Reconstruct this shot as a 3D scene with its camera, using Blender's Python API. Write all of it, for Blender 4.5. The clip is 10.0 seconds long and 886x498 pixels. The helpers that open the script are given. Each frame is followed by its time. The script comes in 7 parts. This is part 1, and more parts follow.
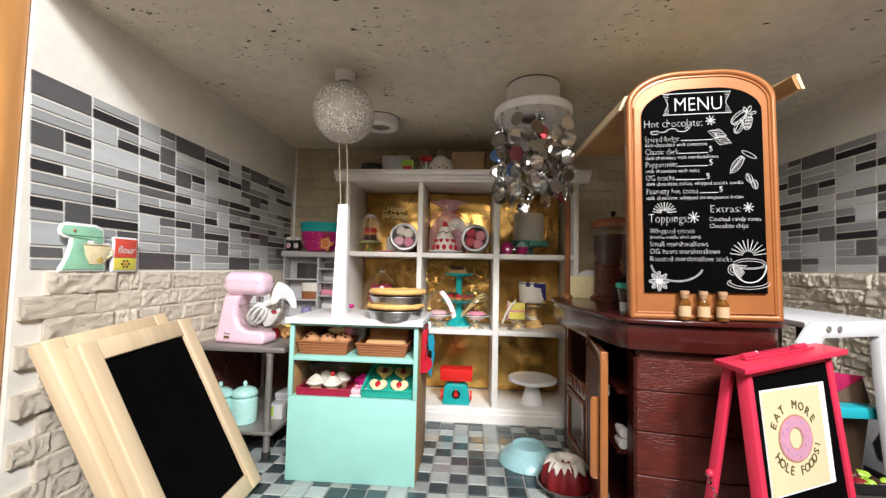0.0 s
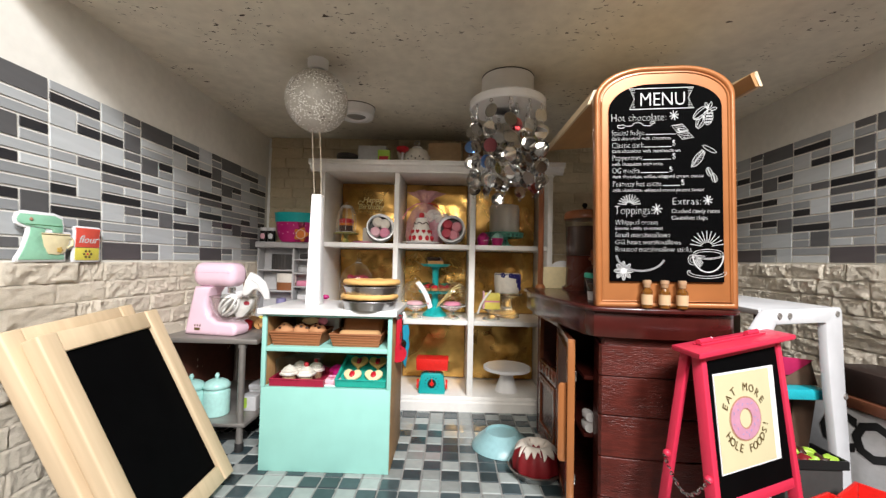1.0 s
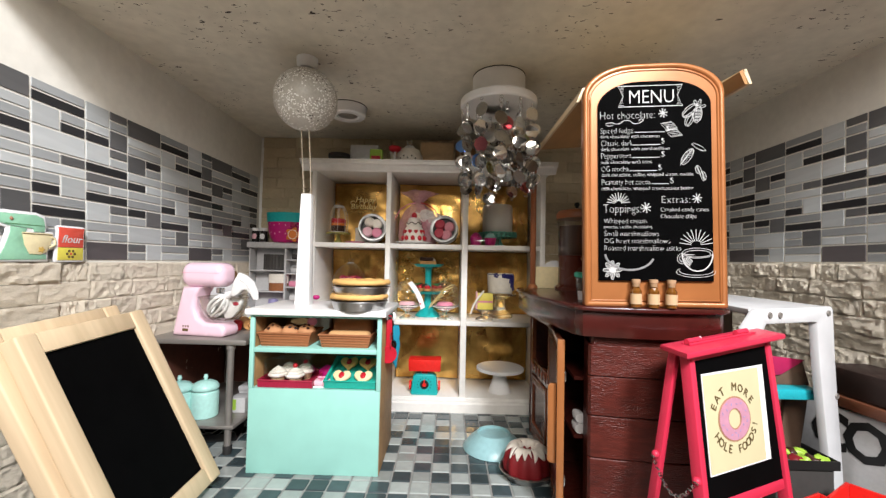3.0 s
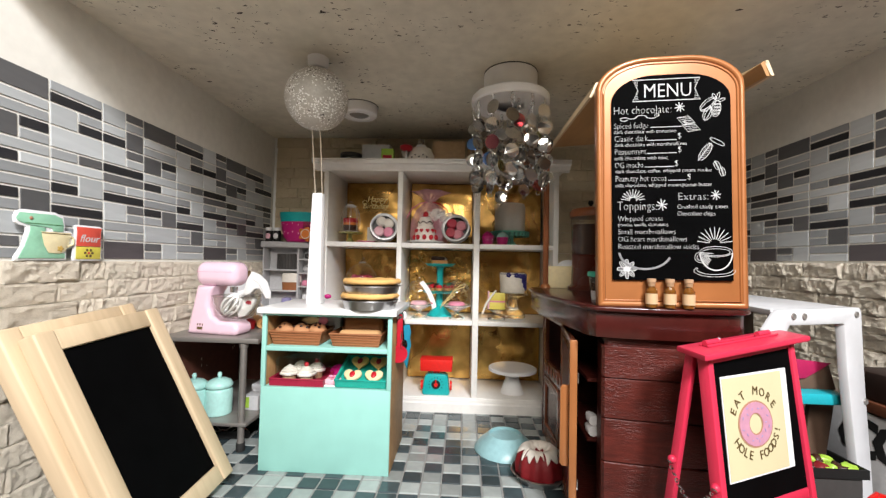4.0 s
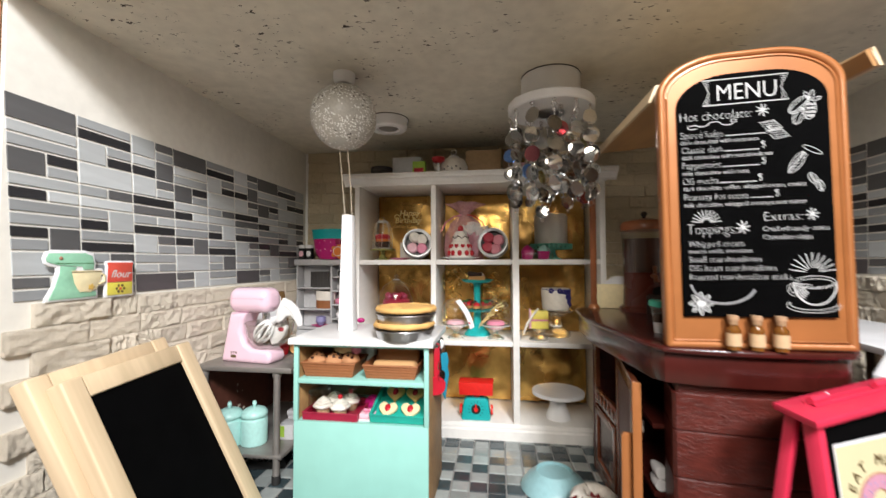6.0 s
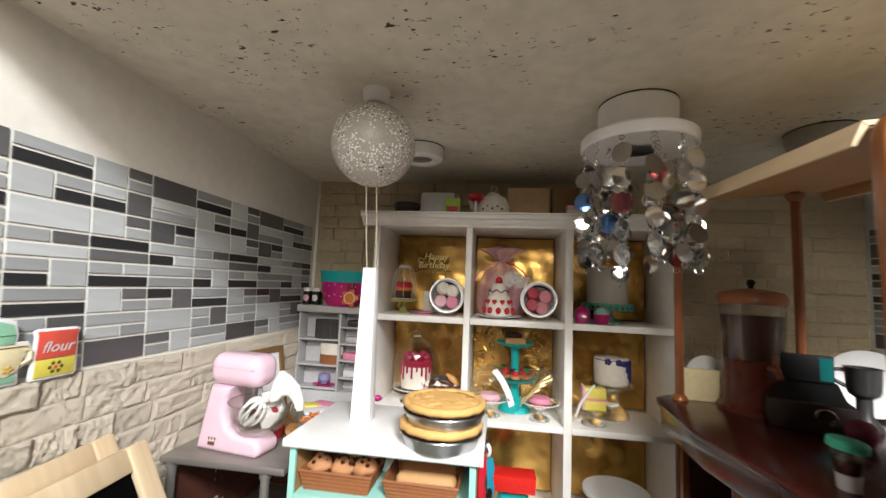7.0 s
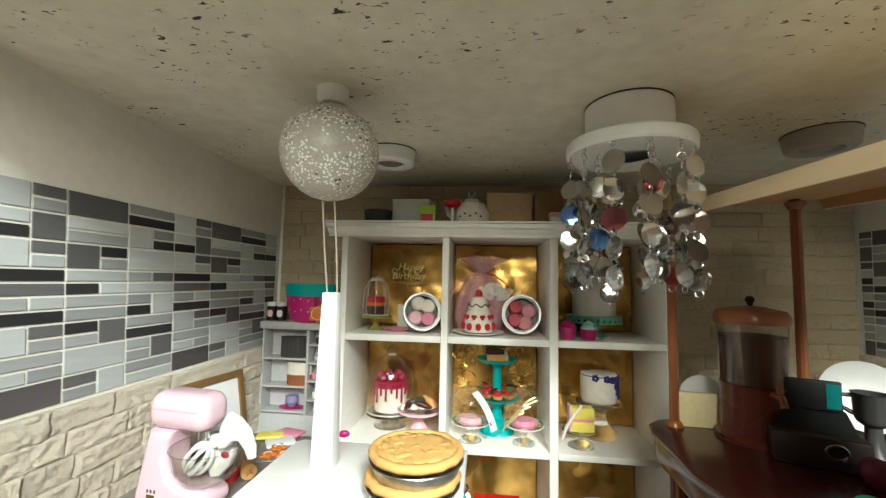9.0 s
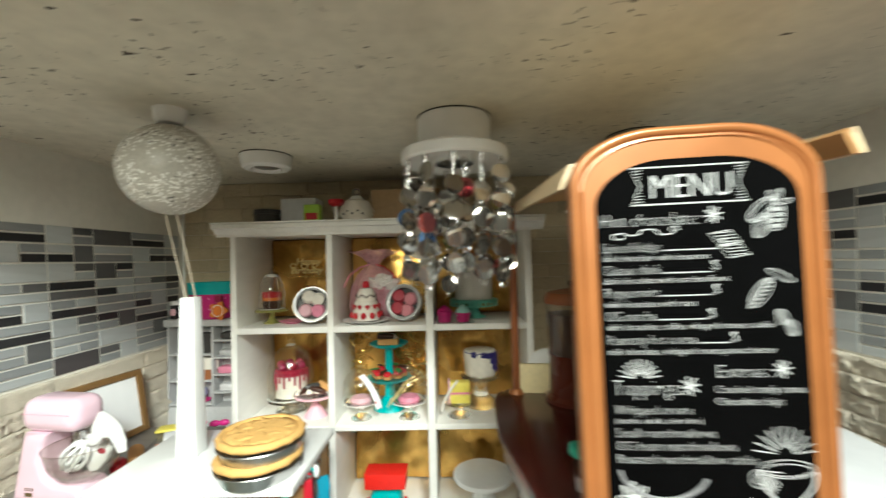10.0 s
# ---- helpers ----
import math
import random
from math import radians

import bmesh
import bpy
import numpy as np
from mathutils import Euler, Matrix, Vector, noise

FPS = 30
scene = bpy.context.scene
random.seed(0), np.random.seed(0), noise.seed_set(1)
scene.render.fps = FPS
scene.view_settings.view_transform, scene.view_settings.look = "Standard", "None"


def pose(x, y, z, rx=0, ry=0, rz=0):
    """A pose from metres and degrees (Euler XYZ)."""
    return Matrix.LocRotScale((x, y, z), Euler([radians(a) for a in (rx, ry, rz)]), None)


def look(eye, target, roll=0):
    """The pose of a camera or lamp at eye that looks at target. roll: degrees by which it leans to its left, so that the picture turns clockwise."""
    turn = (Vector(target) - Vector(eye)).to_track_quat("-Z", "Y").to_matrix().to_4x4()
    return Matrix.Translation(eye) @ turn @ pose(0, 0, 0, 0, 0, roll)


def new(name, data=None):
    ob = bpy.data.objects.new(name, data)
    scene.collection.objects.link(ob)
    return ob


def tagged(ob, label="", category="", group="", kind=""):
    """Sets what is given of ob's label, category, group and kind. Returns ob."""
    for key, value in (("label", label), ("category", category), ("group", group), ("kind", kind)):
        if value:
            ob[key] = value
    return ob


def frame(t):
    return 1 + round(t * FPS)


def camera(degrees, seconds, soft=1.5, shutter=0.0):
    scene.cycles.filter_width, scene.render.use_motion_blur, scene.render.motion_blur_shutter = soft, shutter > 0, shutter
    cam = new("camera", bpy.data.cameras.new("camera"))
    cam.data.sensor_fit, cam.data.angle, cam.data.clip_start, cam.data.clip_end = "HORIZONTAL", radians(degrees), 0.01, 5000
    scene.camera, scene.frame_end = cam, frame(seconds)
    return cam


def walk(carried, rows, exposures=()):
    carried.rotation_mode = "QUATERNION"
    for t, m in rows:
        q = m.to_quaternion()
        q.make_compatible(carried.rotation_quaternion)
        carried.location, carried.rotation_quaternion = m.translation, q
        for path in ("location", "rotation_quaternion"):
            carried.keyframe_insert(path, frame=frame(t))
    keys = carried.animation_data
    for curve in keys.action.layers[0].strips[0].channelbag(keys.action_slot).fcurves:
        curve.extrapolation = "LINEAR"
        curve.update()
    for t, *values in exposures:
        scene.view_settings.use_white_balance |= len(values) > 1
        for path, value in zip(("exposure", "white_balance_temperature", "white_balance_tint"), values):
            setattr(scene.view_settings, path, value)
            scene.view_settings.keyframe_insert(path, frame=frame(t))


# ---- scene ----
cam = camera(96.2, 10.0, soft=1.35, shutter=0.5)
PATH = [
    (0.0, (-0.0271, -0.5174, 0.2831), (-0.0966, 0.4788, 0.3342), 1.26),
    (0.5, (-0.0246, -0.5199, 0.2822), (-0.0744, 0.4780, 0.3241), 1.32),
    (1.0, (-0.0173, -0.5205, 0.2818), (-0.0390, 0.4788, 0.3129), 1.26),
    (1.5, (-0.0121, -0.5193, 0.2825), (-0.0185, 0.4801, 0.3144), 1.49),
    (2.0, (-0.0094, -0.5203, 0.2823), (-0.0080, 0.4790, 0.3198), 1.58),
    (3.5, (-0.0054, -0.5125, 0.2796), (-0.0401, 0.4863, 0.3116), 1.07),
    (4.0, (-0.0029, -0.5107, 0.2794), (-0.0539, 0.4875, 0.3120), 1.20),
    (4.5, (0.0018, -0.5087, 0.2790), (-0.0534, 0.4894, 0.3056), 1.22),
    (5.0, (0.0031, -0.5069, 0.2782), (-0.0565, 0.4910, 0.3032), 1.44),
    (5.2, (0.0031, -0.5050, 0.2786), (-0.0656, 0.4924, 0.2989), 1.21),
    (6.3, (-0.0276, -0.4473, 0.3271), (-0.1799, 0.5398, 0.3768), 0.19),
    (6.5, (-0.0436, -0.4263, 0.3366), (-0.2027, 0.5579, 0.4144), 0.71),
    (7.0, (-0.0778, -0.3570, 0.3599), (-0.2218, 0.6281, 0.4543), 2.41),
    (7.5, (-0.0901, -0.3241, 0.3757), (-0.2276, 0.6615, 0.4741), 2.08),
    (8.0, (-0.0826, -0.3107, 0.3852), (-0.1875, 0.6796, 0.4770), 1.45),
    (8.5, (-0.0782, -0.3074, 0.3898), (-0.1785, 0.6837, 0.4776), 1.40),
    (9.0, (-0.0744, -0.3078, 0.3908), (-0.1738, 0.6841, 0.4706), 1.26),
    (9.5, (-0.0350, -0.3147, 0.3948), (-0.1125, 0.6804, 0.4560), 0.16),
    (10.0, (0.0553, -0.3469, 0.4103), (0.0374, 0.6531, 0.4366), -1.42),
]

EXPOSURES = [(0.0, 0.0, 6500, 10), (5.2, 0.0, 6500, 10), (7.0, 0.02, 6500, 8), (8.2, 0.2, 6550, -4), (10.0, 0.2, 6500, -6)]
walk(cam, [(t, look(eye, target, roll)) for t, eye, target, roll in PATH], EXPOSURES)

# The miniature shop stands open to a lit room: an added soft fill in front of it and a ceiling lamp above to the right.
world = bpy.data.worlds.new("world")
scene.world = world
world.use_nodes = True
world.node_tree.nodes["Background"].inputs[0].default_value = (0.9, 0.82, 0.7, 1)
world.node_tree.nodes["Background"].inputs[1].default_value = 0.02


def disk_light(name, eye, target, size, energy, color):
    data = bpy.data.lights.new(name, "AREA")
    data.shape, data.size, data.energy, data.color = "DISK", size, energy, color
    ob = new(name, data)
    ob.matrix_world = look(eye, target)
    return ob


# unseen fill, added in place of the room's diffuse light
disk_light("standing_lamp", (-0.02, -1.0, 0.82), (0, 0.2, 0.27), 0.42, 9.2, (0.985, 0.92, 0.845))
disk_light("ceiling_lamp", (0.37, -1.24, 1.2), (-0.1, 0, 0.2), 0.28, 37, (0.975, 0.973, 0.99))

# ---- materials ----


def material(name, color, rough=0.5, metal=0.0, grain=120.0, amount=0.12, stain=14.0, bump=0.1, coat=0.0,
             color2=None, trans=0.0, ior=1.45, stretch=(1, 1, 1), vary=0.0, alpha=1.0, sheen=0.0, spec=0.5):
    """Principled surface whose colour wanders at two scales, with fine relief."""
    m = bpy.data.materials.new(name)
    m.use_nodes = True
    nt = m.node_tree
    n, link = nt.nodes, nt.links.new
    p = n["Principled BSDF"]
    co, mp = n.new("ShaderNodeTexCoord"), n.new("ShaderNodeMapping")
    mp.inputs["Scale"].default_value = stretch
    link(co.outputs["Object"], mp.inputs["Vector"])
    fine, wide = n.new("ShaderNodeTexNoise"), n.new("ShaderNodeTexNoise")
    fine.inputs["Scale"].default_value, wide.inputs["Scale"].default_value = grain, stain
    fine.inputs["Detail"].default_value, wide.inputs["Detail"].default_value = 4, 3
    link(mp.outputs[0], fine.inputs["Vector"])
    link(mp.outputs[0], wide.inputs["Vector"])
    add = n.new("ShaderNodeMath")
    add.operation = "MULTIPLY_ADD"
    add.inputs[1].default_value = 0.5
    link(fine.outputs["Fac"], add.inputs[0])
    half = n.new("ShaderNodeMath")
    half.operation = "MULTIPLY"
    half.inputs[1].default_value = 0.5
    link(wide.outputs["Fac"], half.inputs[0])
    link(half.outputs[0], add.inputs[2])
    ramp = n.new("ShaderNodeValToRGB")
    a = tuple(min(1, c * (1 - amount * 1.6)) for c in color)
    b = tuple(min(1, c * (1 + amount)) for c in (color2 or color))
    ramp.color_ramp.elements[0].position, ramp.color_ramp.elements[1].position = 0.32, 0.68
    ramp.color_ramp.elements[0].color, ramp.color_ramp.elements[1].color = (*a, 1), (*b, 1)
    link(add.outputs[0], ramp.inputs[0])
    out = ramp.outputs[0]
    if vary:
        info, hsv, rng = n.new("ShaderNodeObjectInfo"), n.new("ShaderNodeHueSaturation"), n.new("ShaderNodeMapRange")
        rng.inputs["To Min"].default_value, rng.inputs["To Max"].default_value = 1 - vary, 1 + vary
        link(info.outputs["Random"], rng.inputs["Value"])
        link(rng.outputs[0], hsv.inputs["Value"])
        link(out, hsv.inputs["Color"])
        out = hsv.outputs[0]
    link(out, p.inputs["Base Color"])
    rr = n.new("ShaderNodeMapRange")
    rr.inputs["To Min"].default_value, rr.inputs["To Max"].default_value = max(0, rough - 0.08), min(1, rough + 0.08)
    link(wide.outputs["Fac"], rr.inputs["Value"])
    link(rr.outputs[0], p.inputs["Roughness"])
    p.inputs["Metallic"].default_value = metal
    p.inputs["Coat Weight"].default_value = coat
    p.inputs["Coat Roughness"].default_value = 0.15
    p.inputs["Transmission Weight"].default_value = trans
    p.inputs["IOR"].default_value = ior
    p.inputs["Sheen Weight"].default_value = sheen
    p.inputs["Specular IOR Level"].default_value = spec
    p.inputs["Alpha"].default_value = alpha
    if bump:
        bp = n.new("ShaderNodeBump")
        bp.inputs["Strength"].default_value, bp.inputs["Distance"].default_value = bump, 0.001
        link(fine.outputs["Fac"], bp.inputs["Height"])
        link(bp.outputs[0], p.inputs["Normal"])
    return m


def ceiling_material():
    """Rough plaster board: off-white with small dark flecks in drifts."""
    m = material("ceiling_plaster", (0.7, 0.66, 0.56), 0.9, grain=60, amount=0.1, stain=5, bump=0.15)
    nt = m.node_tree
    n, link = nt.nodes, nt.links.new
    p = n["Principled BSDF"]
    base = p.inputs["Base Color"].links[0].from_socket
    co, mp = n.new("ShaderNodeTexCoord"), n.new("ShaderNodeMapping")
    mp.inputs["Scale"].default_value = (0.55, 1.0, 1.0)
    link(co.outputs["Object"], mp.inputs["Vector"])
    spots, where = n.new("ShaderNodeTexNoise"), n.new("ShaderNodeTexNoise")
    spots.inputs["Scale"].default_value, spots.inputs["Detail"].default_value, spots.inputs["Distortion"].default_value = 210, 2.0, 0.6
    where.inputs["Scale"].default_value, where.inputs["Detail"].default_value = 11, 4
    link(mp.outputs[0], spots.inputs["Vector"])
    link(co.outputs["Object"], where.inputs["Vector"])
    a, b, mul = n.new("ShaderNodeMapRange"), n.new("ShaderNodeMapRange"), n.new("ShaderNodeMath")
    a.inputs["From Min"].default_value, a.inputs["From Max"].default_value = 0.65, 0.675
    b.inputs["From Min"].default_value, b.inputs["From Max"].default_value = 0.5, 0.6
    link(spots.outputs["Fac"], a.inputs["Value"])
    link(where.outputs["Fac"], b.inputs["Value"])
    mul.operation = "MULTIPLY"
    link(a.outputs[0], mul.inputs[0])
    link(b.outputs[0], mul.inputs[1])
    mix = n.new("ShaderNodeMix")
    mix.data_type = "RGBA"
    link(mul.outputs[0], mix.inputs["Factor"])
    link(base, mix.inputs["A"])
    mix.inputs["B"].default_value = (0.055, 0.045, 0.035, 1)
    out = mix.outputs["Result"]
    stretched = n.new("ShaderNodeMapping")
    stretched.inputs["Scale"].default_value = (0.45, 1.15, 1.0)
    link(co.outputs["Object"], stretched.inputs["Vector"])
    for scale, reach, share in ((62, 0.11, 0.2), (120, 0.13, 0.13)):
        cells, wob, near, pick, both, dark = (n.new("ShaderNodeTexVoronoi"), n.new("ShaderNodeMath"), n.new("ShaderNodeMath"), n.new("ShaderNodeMath"), n.new("ShaderNodeMath"), n.new("ShaderNodeMix"))
        cells.inputs["Scale"].default_value = scale
        link(stretched.outputs[0], cells.inputs["Vector"])
        wob.operation, wob.inputs[1].default_value = "MULTIPLY_ADD", 0.3
        link(spots.outputs["Fac"], wob.inputs[0])
        link(cells.outputs["Distance"], wob.inputs[2])
        near.operation, near.inputs[1].default_value = "LESS_THAN", reach + 0.14
        link(wob.outputs[0], near.inputs[0])
        pick.operation, pick.inputs[1].default_value = "LESS_THAN", share
        link(cells.outputs["Color"], pick.inputs[0])
        both.operation = "MULTIPLY"
        link(near.outputs[0], both.inputs[0])
        link(pick.outputs[0], both.inputs[1])
        dark.data_type = "RGBA"
        link(both.outputs[0], dark.inputs["Factor"])
        link(out, dark.inputs["A"])
        dark.inputs["B"].default_value = (0.06, 0.05, 0.04, 1)
        out = dark.outputs["Result"]
    link(out, p.inputs["Base Color"])
    return m


def carved_grain_material():
    """Moulded plastic with a deep, wavy wood grain that catches the light in patches."""
    m = material("dark_red_plastic_wood", (0.085, 0.0145, 0.01), 0.4, grain=190, amount=0.3, stretch=(0.35, 1, 1.5), bump=0, spec=0.4)
    n, link = m.node_tree.nodes, m.node_tree.links.new
    p = n["Principled BSDF"]
    co, mp = n.new("ShaderNodeTexCoord"), n.new("ShaderNodeMapping")
    mp.inputs["Scale"].default_value = (150, 150, 470)
    link(co.outputs["Object"], mp.inputs["Vector"])
    grain, patch, amount, bp = n.new("ShaderNodeTexNoise"), n.new("ShaderNodeTexNoise"), n.new("ShaderNodeMapRange"), n.new("ShaderNodeBump")
    grain.inputs["Scale"].default_value, grain.inputs["Detail"].default_value, grain.inputs["Distortion"].default_value = 1.0, 5, 1.2
    patch.inputs["Scale"].default_value, patch.inputs["Detail"].default_value = 26, 2
    link(mp.outputs[0], grain.inputs["Vector"])
    link(co.outputs["Object"], patch.inputs["Vector"])
    amount.inputs["From Min"].default_value, amount.inputs["From Max"].default_value = 0.38, 0.6
    amount.inputs["To Min"].default_value, amount.inputs["To Max"].default_value = 0.25, 1.0
    link(patch.outputs["Fac"], amount.inputs["Value"])
    link(amount.outputs[0], bp.inputs["Strength"])
    bp.inputs["Distance"].default_value = 0.0012
    link(grain.outputs["Fac"], bp.inputs["Height"])
    link(bp.outputs[0], p.inputs["Normal"])
    return m


def disc_material():
    """Silver mirror discs, most plain; reflected dark, red, blue and yellow tones are painted in."""
    m = material("mirror_disc", (0.86, 0.86, 0.84), 0.11, 0.94, amount=0.0, bump=0)
    n, link = m.node_tree.nodes, m.node_tree.links.new
    info, ramp = n.new("ShaderNodeObjectInfo"), n.new("ShaderNodeValToRGB")
    ramp.color_ramp.interpolation = "CONSTANT"
    e = ramp.color_ramp.elements
    e[0].color, e[1].position, e[1].color = (0.78, 0.77, 0.74, 1), 0.38, (0.4, 0.39, 0.37, 1)
    for at, c in ((0.72, (0.24, 0.22, 0.2, 1)), (0.88, (0.5, 0.16, 0.18, 1)), (0.92, (0.13, 0.26, 0.6, 1)), (0.97, (0.5, 0.5, 0.22, 1))):
        e.new(at).color = c
    link(info.outputs["Random"], ramp.inputs[0])
    link(ramp.outputs[0], n["Principled BSDF"].inputs["Base Color"])
    return m


def glitter_material():
    """Frosted white globe with bright and dark flakes of glitter."""
    m = material("silver_glitter", (0.52, 0.5, 0.45), 0.35, grain=300, amount=0.12, bump=0.4)
    n, link = m.node_tree.nodes, m.node_tree.links.new
    p = n["Principled BSDF"]
    base = p.inputs["Base Color"].links[0].from_socket
    co = n.new("ShaderNodeTexCoord")
    drift = n.new("ShaderNodeTexNoise")
    drift.inputs["Scale"].default_value, drift.inputs["Detail"].default_value = 38, 3
    link(co.outputs["Object"], drift.inputs["Vector"])
    for scale, reach, limit, low, colour in ((400, 0.4, 0.5, 0.44, (0.95, 0.95, 0.92, 1)), (330, 0.4, 0.4, 0.35, (0.85, 0.85, 0.83, 1)), (280, 0.34, 0.3, 0.48, (0.06, 0.055, 0.05, 1))):
        cells, near, pick, both, mix = (n.new("ShaderNodeTexVoronoi"), n.new("ShaderNodeMath"), n.new("ShaderNodeMath"), n.new("ShaderNodeMath"), n.new("ShaderNodeMix"))
        cells.inputs["Scale"].default_value = scale
        link(co.outputs["Object"], cells.inputs["Vector"])
        near.operation, near.inputs[1].default_value = "LESS_THAN", reach
        link(cells.outputs["Distance"], near.inputs[0])
        pick.operation, pick.inputs[1].default_value = "LESS_THAN", limit
        link(cells.outputs["Color"], pick.inputs[0])
        both.operation = "MULTIPLY"
        link(near.outputs[0], both.inputs[0])
        link(pick.outputs[0], both.inputs[1])
        where, masked = n.new("ShaderNodeMath"), n.new("ShaderNodeMath")
        where.operation, where.inputs[1].default_value = "GREATER_THAN", low
        link(drift.outputs["Fac"], where.inputs[0])
        masked.operation = "MULTIPLY"
        link(both.outputs[0], masked.inputs[0])
        link(where.outputs[0], masked.inputs[1])
        both = masked
        mix.data_type = "RGBA"
        link(both.outputs[0], mix.inputs["Factor"])
        link(base, mix.inputs["A"])
        mix.inputs["B"].default_value = colour
        base = mix.outputs["Result"]
    link(base, p.inputs["Base Color"])
    return m


def thin_glass(name, tint):
    """Thin clear wall: light goes straight through, the surface mirrors a little."""
    m = bpy.data.materials.new(name)
    m.use_nodes = True
    n, link = m.node_tree.nodes, m.node_tree.links.new
    n.remove(n["Principled BSDF"])
    clear, gloss, fres, mix = n.new("ShaderNodeBsdfTransparent"), n.new("ShaderNodeBsdfGlossy"), n.new("ShaderNodeLayerWeight"), n.new("ShaderNodeMixShader")
    clear.inputs["Color"].default_value = (*tint, 1)
    gloss.inputs["Roughness"].default_value = 0.06
    power, scale = n.new("ShaderNodeMath"), n.new("ShaderNodeMath")
    power.operation, power.inputs[1].default_value = "POWER", 4.0
    link(fres.outputs["Facing"], power.inputs[0])
    scale.operation, scale.inputs[1].default_value, scale.inputs[2].default_value = "MULTIPLY_ADD", 0.8, 0.075
    fres.inputs["Blend"].default_value = 0.5
    link(power.outputs[0], scale.inputs[0])
    link(scale.outputs[0], mix.inputs[0])
    link(clear.outputs[0], mix.inputs[1])
    link(gloss.outputs[0], mix.inputs[2])
    link(mix.outputs[0], n["Material Output"].inputs["Surface"])
    return m


